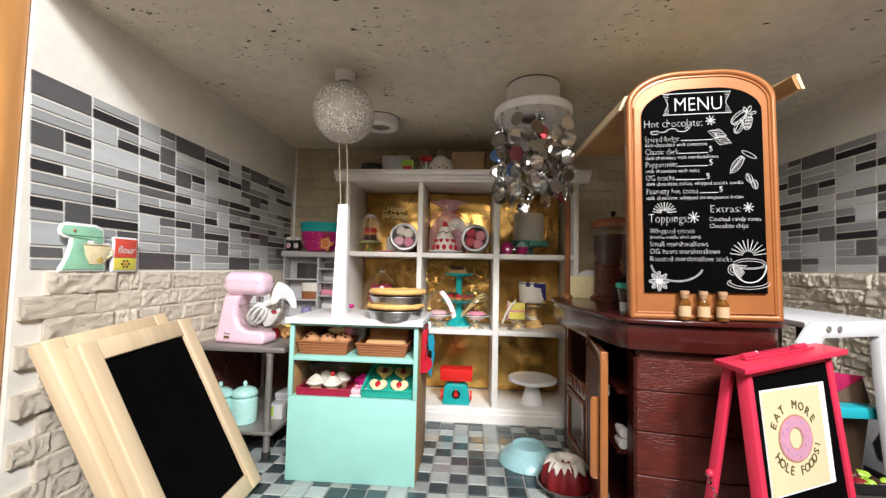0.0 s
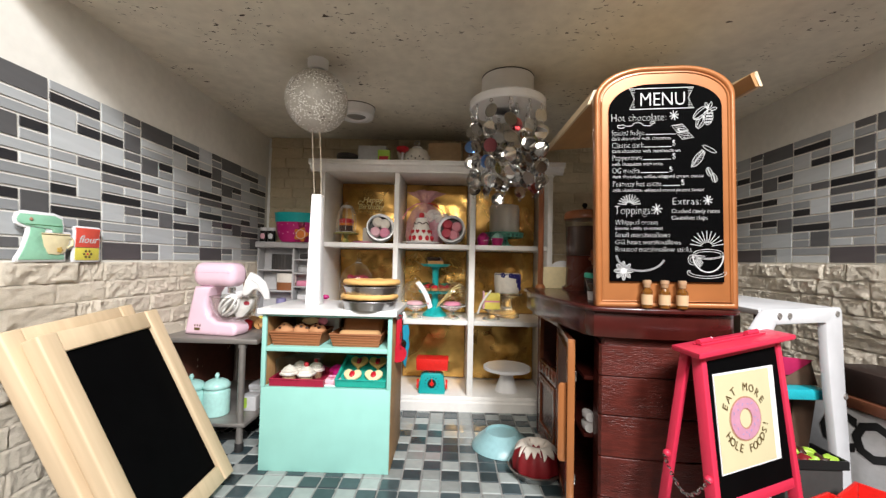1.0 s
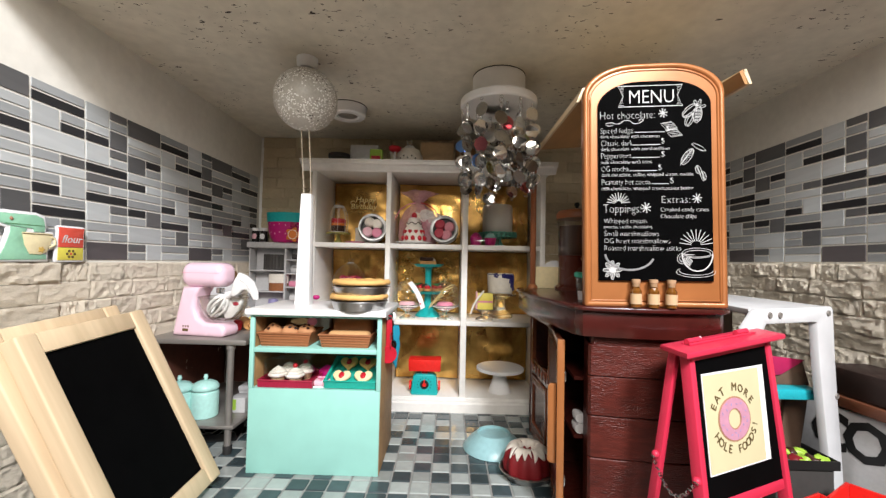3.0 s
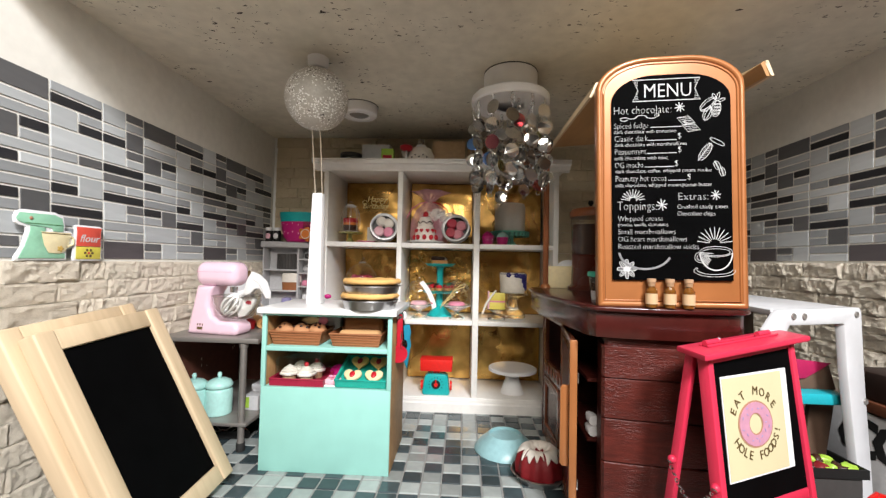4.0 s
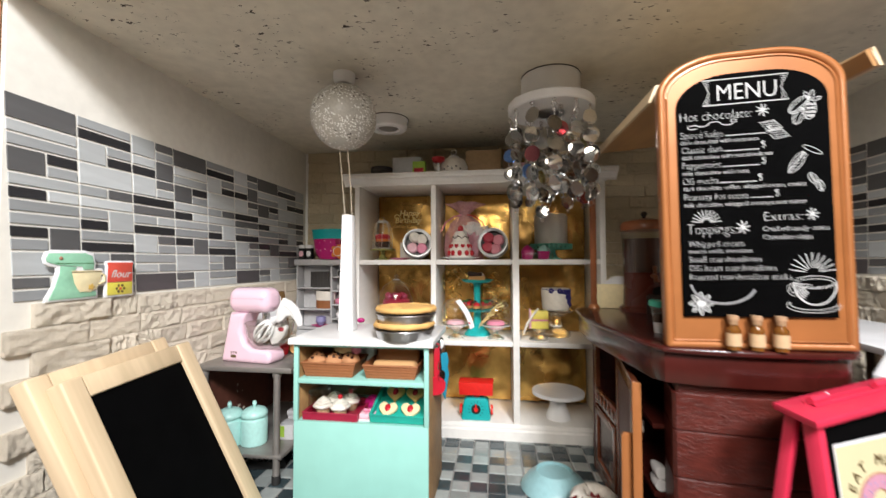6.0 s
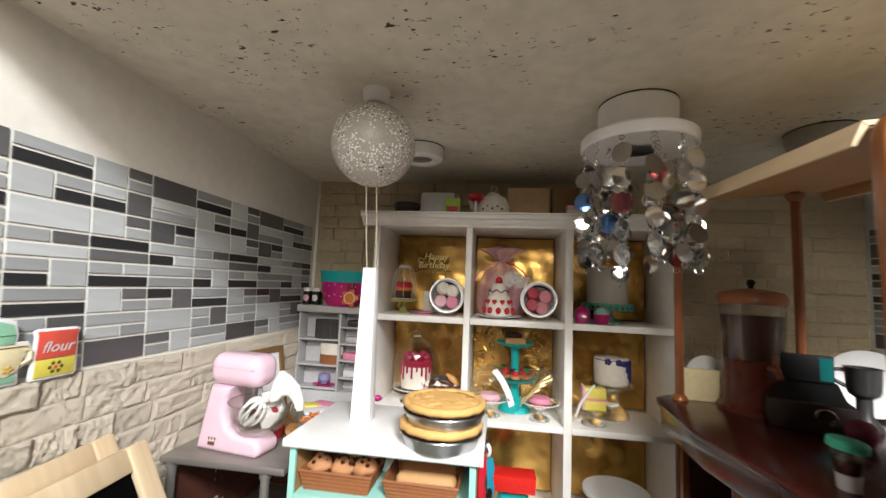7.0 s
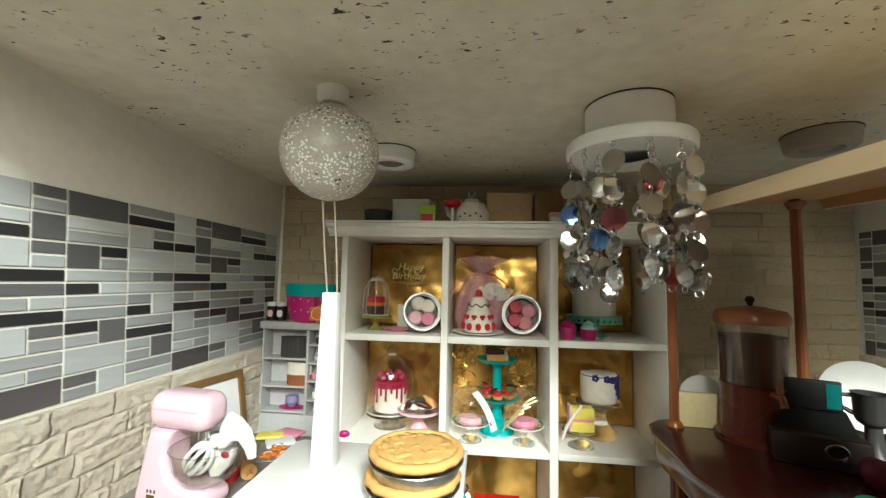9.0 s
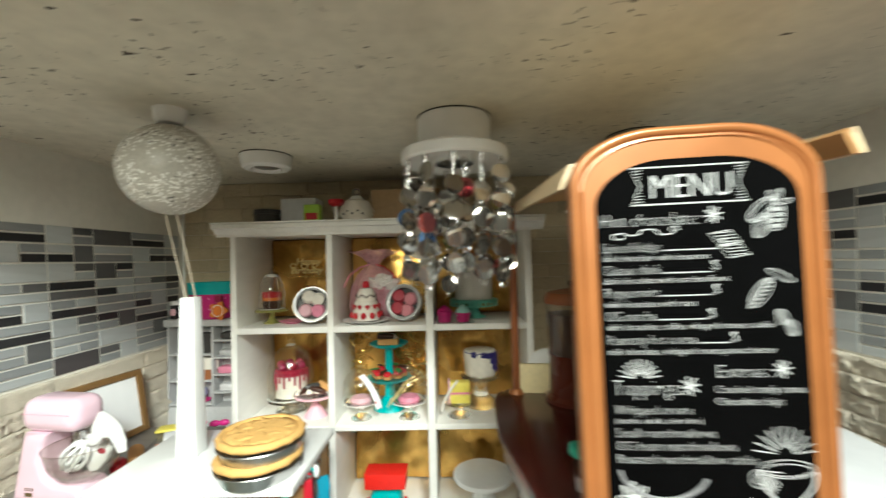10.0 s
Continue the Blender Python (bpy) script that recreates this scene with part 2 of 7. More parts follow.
M = {
    "ceiling": ceiling_material(),
    "wall_paint": material("white_wall_paint", (0.78, 0.76, 0.7), 0.8, grain=90, amount=0.05, bump=0.05),
    "grout": material("pale_grout", (0.9, 0.9, 0.88), 0.85, grain=300, amount=0.08),
    "floor_grout": material("grey_grout", (0.27, 0.27, 0.26), 0.85, grain=300, amount=0.15),
    "red_board": material("dark_red_brown_board", (0.12, 0.04, 0.025), 0.6, grain=90, amount=0.2),
    "room": material("room_wall_paint", (0.15, 0.135, 0.115), 0.9, grain=20, amount=0.05, stain=2),
    "room_floor": material("room_carpet", (0.3, 0.25, 0.2), 0.95, grain=200, amount=0.2),
    "stone": material("split_limestone", (0.82, 0.73, 0.59), 0.9, grain=190, amount=0.1, stain=26, bump=1.0, color2=(0.87, 0.79, 0.66), vary=0.07),
    # copy of the stone, darker and yellower to hold the back wall's shade
    "shaded_stone": material("ochre_limestone", (0.55, 0.45, 0.29), 0.9, grain=150, amount=0.14, stain=20, bump=0.8, color2=(0.66, 0.56, 0.39), vary=0.12),
    "trim_wood": material("varnished_pine_trim", (0.5, 0.24, 0.08), 0.4, grain=60, amount=0.3, stretch=(1, 1, 0.08), coat=0.4),
    "pine": material("raw_pine", (0.63, 0.48, 0.3), 0.55, grain=110, amount=0.09, stain=9, stretch=(1, 0.07, 1), bump=0.15, color2=(0.7, 0.55, 0.37)),
    "slate": material("chalkboard_black", (0.0014, 0.0014, 0.0016), 0.85, grain=60, amount=0.3, bump=0.05, spec=0.05),
    "white_wood": material("white_painted_wood", (0.86, 0.84, 0.8), 0.42, grain=80, amount=0.05, stretch=(1, 0.3, 1), bump=0.06),
    "gold": material("crumpled_gold_foil", (0.5, 0.27, 0.06), 0.27, 1.0, grain=30, amount=0.25, stain=9, bump=0.25, color2=(0.68, 0.42, 0.13)),
    "aqua": material("aqua_laminate", (0.33, 0.66, 0.585), 0.45, grain=40, amount=0.04, stain=5, bump=0.03),
    "fibreboard": material("fibreboard_side", (0.42, 0.24, 0.1), 0.6, grain=120, amount=0.2),
    "white_plastic": material("white_plastic", (0.85, 0.85, 0.85), 0.3, grain=60, amount=0.03, bump=0.02),
    "cart_wood": carved_grain_material(),
    "cart_top": material("glossy_mahogany_plastic", (0.055, 0.009, 0.007), 0.24, grain=60, amount=0.25, coat=0.25, bump=0.02),
    "oven_wood": material("polished_red_brown_plastic", (0.2, 0.062, 0.03), 0.25, grain=70, amount=0.2, stretch=(1, 0.2, 1), coat=0.4, bump=0.05),
    "copper": material("copper_brown_plastic", (0.38, 0.142, 0.045), 0.36, 0.2, grain=50, amount=0.08, coat=0.3, bump=0.02),
    # puck housing greyed to stand in for shade
    "shaded_puck": material("grey_painted_metal", (0.36, 0.34, 0.3), 0.5, grain=120, amount=0.1),
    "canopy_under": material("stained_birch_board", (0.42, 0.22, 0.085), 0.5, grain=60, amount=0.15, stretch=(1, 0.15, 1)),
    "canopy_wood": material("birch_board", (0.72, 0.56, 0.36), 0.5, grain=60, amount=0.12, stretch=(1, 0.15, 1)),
    "chalk": material("chalk_white_print", (0.62, 0.63, 0.63), 0.8, grain=400, amount=0.1),
    "chalk_grey": material("grey_chalk_print", (0.22, 0.22, 0.23), 0.8, grain=400, amount=0.2),
    "red_plastic": material("coral_red_plastic", (0.62, 0.03, 0.075), 0.42, grain=60, amount=0.05, bump=0.02),
    "paper": material("cream_paper", (0.6, 0.545, 0.34), 0.7, grain=60, amount=0.03, bump=0.02),
    "paper_white": material("white_paper", (0.82, 0.82, 0.84), 0.7, grain=60, amount=0.02, bump=0.02),
    "grey_metal": material("brushed_grey_metal", (0.34, 0.32, 0.3), 0.42, 0.6, grain=90, amount=0.12, stretch=(0.1, 1, 1)),
    "black_rubber": material("black_rubber", (0.02, 0.02, 0.02), 0.7),
    "pink": material("pale_pink_enamel", (0.83, 0.59, 0.7), 0.25, grain=40, amount=0.03, coat=0.6, bump=0.01),
    "glass": thin_glass("clear_glass", (0.97, 0.97, 0.95)),
    "clear_plastic": thin_glass("clear_plastic", (0.9, 0.88, 0.84)),
    "post_wood": material("red_brown_post", (0.26, 0.085, 0.03), 0.4, grain=60, amount=0.15, coat=0.2),
    "mirror": disc_material(),
    "steel": material("tin_metal", (0.55, 0.55, 0.55), 0.25, 1.0, grain=100, amount=0.08, bump=0.05),
    "glitter": glitter_material(),
    "tin_rim": material("dull_tin", (0.36, 0.36, 0.36), 0.38, 0.85, grain=100, amount=0.1, bump=0.05),
    "stool_plastic": material("off_white_plastic", (0.68, 0.69, 0.71), 0.35, grain=60, amount=0.05, bump=0.03),
    "cord": material("pale_cord", (0.55, 0.48, 0.38), 0.8),
}


def mat_add(name, color, rough=0.5, **k):
    M[name] = material(name, color, rough, **k)


for name, color, rough in (("cream_icing", (0.85, 0.8, 0.72), 0.5), ("cherry_red", (0.5, 0.014, 0.026), 0.3), ("magenta", (0.52, 0.012, 0.18), 0.35), ("crimson_paper", (0.42, 0.015, 0.09), 0.5), ("teal", (0.01, 0.4, 0.4), 0.35), ("teal_step", (0.02, 0.42, 0.5), 0.35),
                           ("mint", (0.12, 0.42, 0.32), 0.4), ("sponge", (0.62, 0.33, 0.12), 0.8), ("muffin_brown", (0.5, 0.24, 0.11), 0.8), ("choc", (0.05, 0.018, 0.01), 0.4),
                           ("wicker", (0.3, 0.11, 0.04), 0.6), ("bread", (0.56, 0.32, 0.14), 0.75), ("bread_dark", (0.3, 0.13, 0.05), 0.8), ("tray_green", (0.02, 0.4, 0.32), 0.35), ("crust", (0.74, 0.44, 0.15), 0.7), ("rose", (0.8, 0.28, 0.42), 0.5), ("icing_pink", (0.85, 0.5, 0.58), 0.5),
                           ("toy_red", (0.72, 0.02, 0.015), 0.35), ("toy_blue", (0.02, 0.27, 0.4), 0.4), ("cork", (0.42, 0.26, 0.15), 0.85), ("spice", (0.2, 0.075, 0.012), 0.2), ("kraft", (0.55, 0.38, 0.22), 0.8),
                           ("sky_blue", (0.3, 0.52, 0.55), 0.3), ("aqua_enamel", (0.42, 0.72, 0.67), 0.3), ("yellow", (0.85, 0.72, 0.14), 0.5), ("lime", (0.35, 0.55, 0.06), 0.4), ("orange", (0.7, 0.2, 0.03), 0.5),
                           ("navy", (0.02, 0.015, 0.16), 0.5), ("grey_plastic", (0.56, 0.56, 0.57), 0.45), ("pewter", (0.055, 0.052, 0.05), 0.4), ("brown_frame", (0.2, 0.11, 0.04), 0.45), ("purple", (0.3, 0.28, 0.5), 0.4),
                           ("berry", (0.28, 0.01, 0.06), 0.3), ("gold_paint", (0.6, 0.4, 0.1), 0.35), ("leaf_green", (0.05, 0.2, 0.05), 0.5), ("flour_red", (0.68, 0.09, 0.06), 0.5), ("decal_green", (0.3, 0.6, 0.42), 0.5),
                           ("decal_cream", (0.82, 0.72, 0.45), 0.5), ("print_dark", (0.12, 0.08, 0.03), 0.6), ("donut_pink", (0.52, 0.26, 0.36), 0.6), ("donut_edge", (0.42, 0.22, 0.14), 0.6), ("dark_bench", (0.03, 0.017, 0.014), 0.55),
                           ("wood_orange", (0.17, 0.06, 0.03), 0.5), ("grey_board", (0.5, 0.5, 0.5), 0.6), ("ink", (0.01, 0.01, 0.01), 0.6), ("brown_strap", (0.12, 0.07, 0.045), 0.7), ("spoon_red", (0.5, 0.012, 0.03), 0.35), ("cookie", (0.8, 0.66, 0.38), 0.7), ("card_cream", (0.86, 0.74, 0.44), 0.7), ("screen_teal", (0.008, 0.2, 0.19), 0.4), ("lid_green", (0.06, 0.5, 0.36), 0.4), ("plum", (0.15, 0.02, 0.045), 0.5), ("raspberry", (0.33, 0.014, 0.045), 0.4), ("bag_yellow", (0.66, 0.58, 0.09), 0.5), ("amber", (0.11, 0.022, 0.012), 0.28), ("velvet", (0.2, 0.008, 0.012), 0.6)):
    mat_add(name, color, rough, grain=180, amount=0.08, bump=0.12)
M["clear_film"] = thin_glass("clear_film", (0.96, 0.96, 0.95))
M["lace"] = material("clear_cut_glass", (0.95, 0.95, 0.9), 0.12, trans=1.0, amount=0.0, bump=0.6, grain=250)
M["olive_glass"] = material("yellow_green_glass", (0.62, 0.6, 0.2), 0.15, grain=200, amount=0.1, trans=0.6, bump=0.2)
M["pink_film"] = material("sheer_pink_film", (0.86, 0.46, 0.53), 0.3, grain=220, amount=0.2, alpha=0.45, bump=0.6)
mat_add("berry_red", (0.4, 0.035, 0.06), 0.5, grain=180, amount=0.1, bump=0.15)
mat_add("dusty_rose", (0.62, 0.24, 0.29), 0.5, grain=180, amount=0.1, bump=0.15)
M["frosted"] = material("frosted_plastic", (0.85, 0.84, 0.8), 0.4, alpha=0.5, amount=0.03)
M["gold_script"] = material("gold_card", (0.82, 0.68, 0.32), 0.3, metal=0.55, grain=200, amount=0.1, bump=0.1)
M["gold_metal"] = material("polished_gold", (0.75, 0.5, 0.15), 0.22, metal=1.0, grain=200, amount=0.15, bump=0.3)
M["pie_tin"] = material("aluminium_pie_tin", (0.5, 0.5, 0.5), 0.32, metal=1.0, grain=150, amount=0.1, bump=0.1)

# ---- shapes ----


def box(x0, x1, y0, y1, z0, z1, b=0.0, seg=2):
    bm = bmesh.new()
    bmesh.ops.create_cube(bm, size=1)
    bmesh.ops.scale(bm, vec=(x1 - x0, y1 - y0, z1 - z0), verts=bm.verts)
    bmesh.ops.translate(bm, vec=((x0 + x1) / 2, (y0 + y1) / 2, (z0 + z1) / 2), verts=bm.verts)
    if b:
        bmesh.ops.bevel(bm, geom=bm.edges[:], offset=b, segments=seg, affect="EDGES", profile=0.5)
    return bm


def lathe(profile, seg=28, wave=0.0, waves=0, phase=0.0):
    """Turns (radius, height) pairs round z; wave: the rim's ripple as a share of the radius."""
    bm = bmesh.new()
    rings = []
    for r, z in profile:
        if r < 1e-6:
            rings.append([bm.verts.new((0, 0, z))])
        else:
            ring = []
            for k in range(seg):
                a = 2 * math.pi * k / seg
                rr = r * (1 + wave * math.cos(waves * a + phase))
                ring.append(bm.verts.new((rr * math.cos(a), rr * math.sin(a), z)))
            rings.append(ring)
    for a, b in zip(rings, rings[1:]):
        for k in range(seg):
            j = (k + 1) % seg
            if len(a) == 1 and len(b) > 1:
                bm.faces.new((a[0], b[j], b[k]))
            elif len(b) == 1 and len(a) > 1:
                bm.faces.new((a[k], a[j], b[0]))
            elif len(a) > 1:
                bm.faces.new((a[k], a[j], b[j], b[k]))
    bmesh.ops.recalc_face_normals(bm, faces=bm.faces)
    return bm


def tube(points, r, seg=8, closed=False):
    bm = bmesh.new()
    pts = [Vector(p) for p in points]
    radii = r if isinstance(r, (list, tuple)) else [r] * len(pts)
    rings, side = [], None
    count = len(pts)
    for i, p in enumerate(pts):
        prev = pts[i - 1] if (i or closed) else p
        nxt = pts[(i + 1) % count] if (i < count - 1 or closed) else p
        d = (nxt - prev).normalized()
        if side is None:
            side = d.orthogonal().normalized()
        side = (side - d * side.dot(d)).normalized()
        up = d.cross(side)
        rings.append([bm.verts.new(p + (side * math.cos(2 * math.pi * k / seg) + up * math.sin(2 * math.pi * k / seg)) * radii[i]) for k in range(seg)])
    pairs = list(zip(rings, rings[1:])) + ([(rings[-1], rings[0])] if closed else [])
    for a, b in pairs:
        for k in range(seg):
            bm.faces.new((a[k], a[(k + 1) % seg], b[(k + 1) % seg], b[k]))
    if not closed:
        bm.faces.new(rings[0][::-1])
        bm.faces.new(rings[-1])
    bmesh.ops.recalc_face_normals(bm, faces=bm.faces)
    return bm


def prism(poly, d0, d1, plane="xz", b=0.0, seg=2):
    """A flat outline given depth. plane xz: depth along y; xy: along z; yz: along x."""
    put = {"xz": lambda u, v, d: (u, d, v), "xy": lambda u, v, d: (u, v, d), "yz": lambda u, v, d: (d, u, v)}[plane]
    bm = bmesh.new()
    lo = [bm.verts.new(put(u, v, d0)) for u, v in poly]
    hi = [bm.verts.new(put(u, v, d1)) for u, v in poly]
    caps = [bm.faces.new(lo), bm.faces.new(hi[::-1])]
    for k in range(len(poly)):
        j = (k + 1) % len(poly)
        bm.faces.new((lo[k], hi[k], hi[j], lo[j]))
    bmesh.ops.recalc_face_normals(bm, faces=bm.faces)
    if b:
        rim = [e for f in caps for e in f.edges]
        bmesh.ops.bevel(bm, geom=rim, offset=b, segments=seg, affect="EDGES", profile=0.5)
    return bm


def ring_prism(outer, inner, d0, d1, plane="xz", b=0.0):
    """A flat frame between two outlines of equal count."""
    put = {"xz": lambda u, v, d: (u, d, v), "xy": lambda u, v, d: (u, v, d), "yz": lambda u, v, d: (d, u, v)}[plane]
    bm = bmesh.new()
    o0, o1 = [bm.verts.new(put(*p, d0)) for p in outer], [bm.verts.new(put(*p, d1)) for p in outer]
    i0, i1 = [bm.verts.new(put(*p, d0)) for p in inner], [bm.verts.new(put(*p, d1)) for p in inner]
    rim = []
    for k in range(len(outer)):
        j = (k + 1) % len(outer)
        bm.faces.new((o0[k], o0[j], i0[j], i0[k]))
        bm.faces.new((o1[k], i1[k], i1[j], o1[j]))
        bm.faces.new((o0[k], o1[k], o1[j], o0[j]))
        bm.faces.new((i0[k], i0[j], i1[j], i1[k]))
    bmesh.ops.recalc_face_normals(bm, faces=bm.faces)
    if b:
        sharp = [e for e in bm.edges if len(e.link_faces) == 2 and e.calc_face_angle() > 1.2]
        bmesh.ops.bevel(bm, geom=sharp, offset=b, segments=2, affect="EDGES", profile=0.5)
    return bm


def ball(r, at=(0, 0, 0), squash=(1, 1, 1), sub=3):
    bm = bmesh.new()
    bmesh.ops.create_icosphere(bm, subdivisions=sub, radius=r)
    bmesh.ops.scale(bm, vec=squash, verts=bm.verts)
    bmesh.ops.translate(bm, vec=at, verts=bm.verts)
    return bm


def merge(*bms):
    out = bmesh.new()
    for b in bms:
        me = bpy.data.meshes.new("piece")
        b.to_mesh(me)
        b.free()
        out.from_mesh(me)
        bpy.data.meshes.remove(me)
    return out


def moved(bm, m):
    bmesh.ops.transform(bm, matrix=m, verts=bm.verts)
    return bm


def roughen(bm, amount, scale, seed=0.0):
    for v in bm.verts:
        v.co += noise.noise_vector(v.co * scale + Vector((seed, seed * 2, 0))) * amount
    return bm


def mesh_of(name, bm, mat, soft=0.6):
    for f in bm.faces:
        f.smooth = True
    for e in bm.edges:
        if len(e.link_faces) == 2 and e.calc_face_angle(0) > soft:
            e.smooth = False
    me = bpy.data.meshes.new(name)
    bm.to_mesh(me)
    bm.free()
    me.materials.append(M[mat] if isinstance(mat, str) else mat)
    return me


def thing(name, at=(0, 0, 0), label="", category="", group="", turn=0.0, kind=""):
    ob = new(name)
    ob.empty_display_size = 0.02
    ob.matrix_world = pose(*at, 0, 0, turn)
    return tagged(ob, label, category, group, kind)


def part(name, bm, mat, parent, label="", soft=0.6):
    ob = new(name, mesh_of(name, bm, mat, soft))
    ob.parent = parent
    if mat in ("lace", "frosted"):
        ob.visible_shadow = False
    return tagged(ob, label)


def single(name, bm, mat, at, label, category, group="", turn=0.0, kind="", soft=0.6):
    ob = new(name, mesh_of(name, bm, mat, soft))
    ob.matrix_world = pose(*at, 0, 0, turn)
    return tagged(ob, label, category, group, kind)


def lettering(name, text, size, mat, parent, m, align="LEFT", shear=0.0, thick=0.00012, thin=0.0):
    curve = bpy.data.curves.new(name, "FONT")
    curve.body, curve.size, curve.extrude, curve.align_x, curve.shear = text, size, thick, align, shear
    curve.resolution_u, curve.offset = 2, -thin * size
    temp = bpy.data.objects.new(name, curve)
    me = bpy.data.meshes.new_from_object(temp)
    bpy.data.objects.remove(temp)
    me.materials.append(M[mat])
    ob = new(name, me)
    ob.parent = parent
    ob.matrix_local = m
    return ob


# ---- the shell of the little shop ----
LEFT, RIGHT, BACK, FRONT, TOP = -0.4463, 0.518, 0.392, -0.176, 0.561


def wall(name, bm, mat, label):
    return single(name, bm, mat, (0, 0, 0), label, "wall", kind="structure")


wall_left = wall("wall_left", box(LEFT - 0.02, LEFT - 0.0016, FRONT, BACK + 0.02, -0.02, TOP), "wall_paint",
                 "white painted side wall with mosaic and stone veneer")
wall_right = wall("wall_right", box(RIGHT + 0.0016, RIGHT + 0.02, FRONT, BACK + 0.02, -0.02, TOP), "wall_paint",
                  "shaded painted side wall with mosaic and stone veneer")
wall_back = wall("wall_back", box(LEFT - 0.0016, RIGHT + 0.0016, BACK, BACK + 0.02, -0.02, TOP), "grout", "back wall faced with pale split stone")
ceiling = single("ceiling", box(LEFT - 0.02, RIGHT + 0.02, FRONT - 0.024, BACK + 0.02, TOP, TOP + 0.018), "ceiling", (0, 0, 0),
                 "off-white plaster ceiling with dark flecks and cracks", "ceiling", kind="structure")
floor = single("floor", box(LEFT - 0.0016, RIGHT + 0.0016, FRONT - 0.06, BACK, -0.02, -0.0012), "floor_grout", (0, 0, 0),
               "floor of small glass mosaic tiles in grey and slate", "floor", kind="structure")
trim = single("trim", box(LEFT - 0.045, LEFT - 0.004, FRONT - 0.03, FRONT - 0.0015, -0.02, TOP - 0.0005, 0.003), "trim_wood", (0, 0, 0),
              "varnished orange pine trim along the open front edge", "trim", kind="structure")
# the room that the shop stands in
single("room_floor", box(-1.15, 1.2, -1.75, 0.75, -0.3, -0.25), "room_floor", (0, 0, 0), "dark carpet of the surrounding room", "floor", kind="structure")
single("room_ceiling", box(-1.15, 1.2, -1.75, 0.75, 1.5, 1.55), "room", (0, 0, 0), "beige ceiling of the surrounding room", "ceiling", kind="structure")
for n, bx in enumerate(((-1.2, -1.15, -1.75, 0.75), (1.2, 1.25, -1.75, 0.75), (-1.15, 1.2, -1.8, -1.75), (-1.15, 1.2, 0.75, 0.8))):
    single("room_wall_%d" % (n + 1), box(*bx, -0.25, 1.5), "room", (0, 0, 0), "beige painted wall of the surrounding room", "wall", kind="structure")
single("table_top", box(-0.75, 0.8, -0.26, 0.6, -0.06, -0.021, 0.004), "post_wood", (0, 0, 0), "varnished wooden board that carries the shop", "board", kind="structure")
single("cabinet", box(-0.74, 0.79, -0.24, 0.58, -0.25, -0.061, 0.004), "trim_wood", (0, 0, 0), "plain wooden cabinet under the board", "cabinet", kind="structure")

# ---- white cube shelf against the back wall ----
SX0, SX1, SY, SB = -0.275, 0.175, 0.243, 0.374


def crumpled(w, h, seed):
    bm = bmesh.new()
    bmesh.ops.create_grid(bm, x_segments=26, y_segments=26, size=0.5)
    bmesh.ops.scale(bm, vec=(w, h, 1), verts=bm.verts)
    for v in bm.verts:
        p = v.co * 24 + Vector((seed * 7.1, seed * 3.3, 0))
        fold = abs(noise.noise(Vector((p.x * 0.9 + p.y * 0.25, p.y * 0.3, seed))))
        v.co.z += 0.006 + noise.noise(p * 0.45) * 0.006 + fold * 0.0035 + abs(noise.noise(p * 1.3)) * 0.0011 + noise.noise(p * 2.7) * 0.0007
    bmesh.ops.rotate(bm, cent=(0, 0, 0), matrix=Matrix.Rotation(math.pi / 2, 3, "X"), verts=bm.verts)
    return bm


shelf = thing("shelf_unit", (-0.05, SY, 0), "white wooden cube shelf with moulded cornice and gold foil backing", "shelf")
o = -0.05
for x0, x1 in ((SX0, -0.2657), (0.1655, SX1)):
    part("side_panel", box(x0 - o, x1 - o, 0, SB - SY, 0.0, 0.455, 0.0008), "white_wood", shelf)
for x0, x1 in ((-0.1304, -0.121), (0.0166, 0.0278)):
    part("divider", box(x0 - o, x1 - o, 0.0006, SB - SY, 0.0266, 0.4526, 0.0008), "white_wood", shelf)
cells = [(-0.2657, -0.1304), (-0.121, 0.0166), (0.0278, 0.1655)]
for x0, x1 in cells:
    for z0, z1 in ((0.1605, 0.1690), (0.3055, 0.3145)):
        part("shelf_board", box(x0 - o + 0.0002, x1 - o - 0.0002, 0, SB - SY, z0, z1, 0.0008), "white_wood", shelf)
part("bottom_board", box(-0.2657 - o, 0.1655 - o, 0.0, SB - SY, 0.018, 0.0265, 0.0008), "white_wood", shelf)
part("top_board", box(SX0 - o, SX1 - o, 0.0, SB - SY, 0.4528, 0.469, 0.0008), "white_wood", shelf)
profile = [(0.0, 0.4515), (-0.004, 0.4515), (-0.005, 0.4550), (-0.010, 0.4578), (-0.012, 0.4615), (-0.019, 0.4632), (-0.0195, 0.4685), (0.0, 0.469)]
part("cornice", prism([(y, z) for y, z in profile], SX0 - o - 0.018, SX1 - o + 0.018, "yz"), "white_wood", shelf, "moulded white cornice")
for s, x in ((-1, SX0 - o - 0.0002), (1, SX1 - o + 0.0002)):
    part("cornice_return", prism([(x - s * y, z) for y, z in profile], -0.0005, SB - SY, "xz"), "white_wood", shelf)
part("cornice_top", box(SX0 - o - 0.019, SX1 - o + 0.019, -0.0195, SB - SY, 0.4692, 0.4722, 0.001), "white_wood", shelf)
base = [(0.0, 0.0), (-0.0075, 0.0), (-0.0075, 0.016), (-0.005, 0.0185), (-0.005, 0.022), (-0.002, 0.0245), (0.0, 0.0245)]
part("plinth", prism(base, SX0 - o - 0.005, SX1 - o + 0.005, "yz"), "white_wood", shelf, "moulded white plinth")
part("back_panel", box(SX0 - o, SX1 - o, SB - SY - 0.004, SB - SY + 0.002, 0.02, 0.46), "fibreboard", shelf)
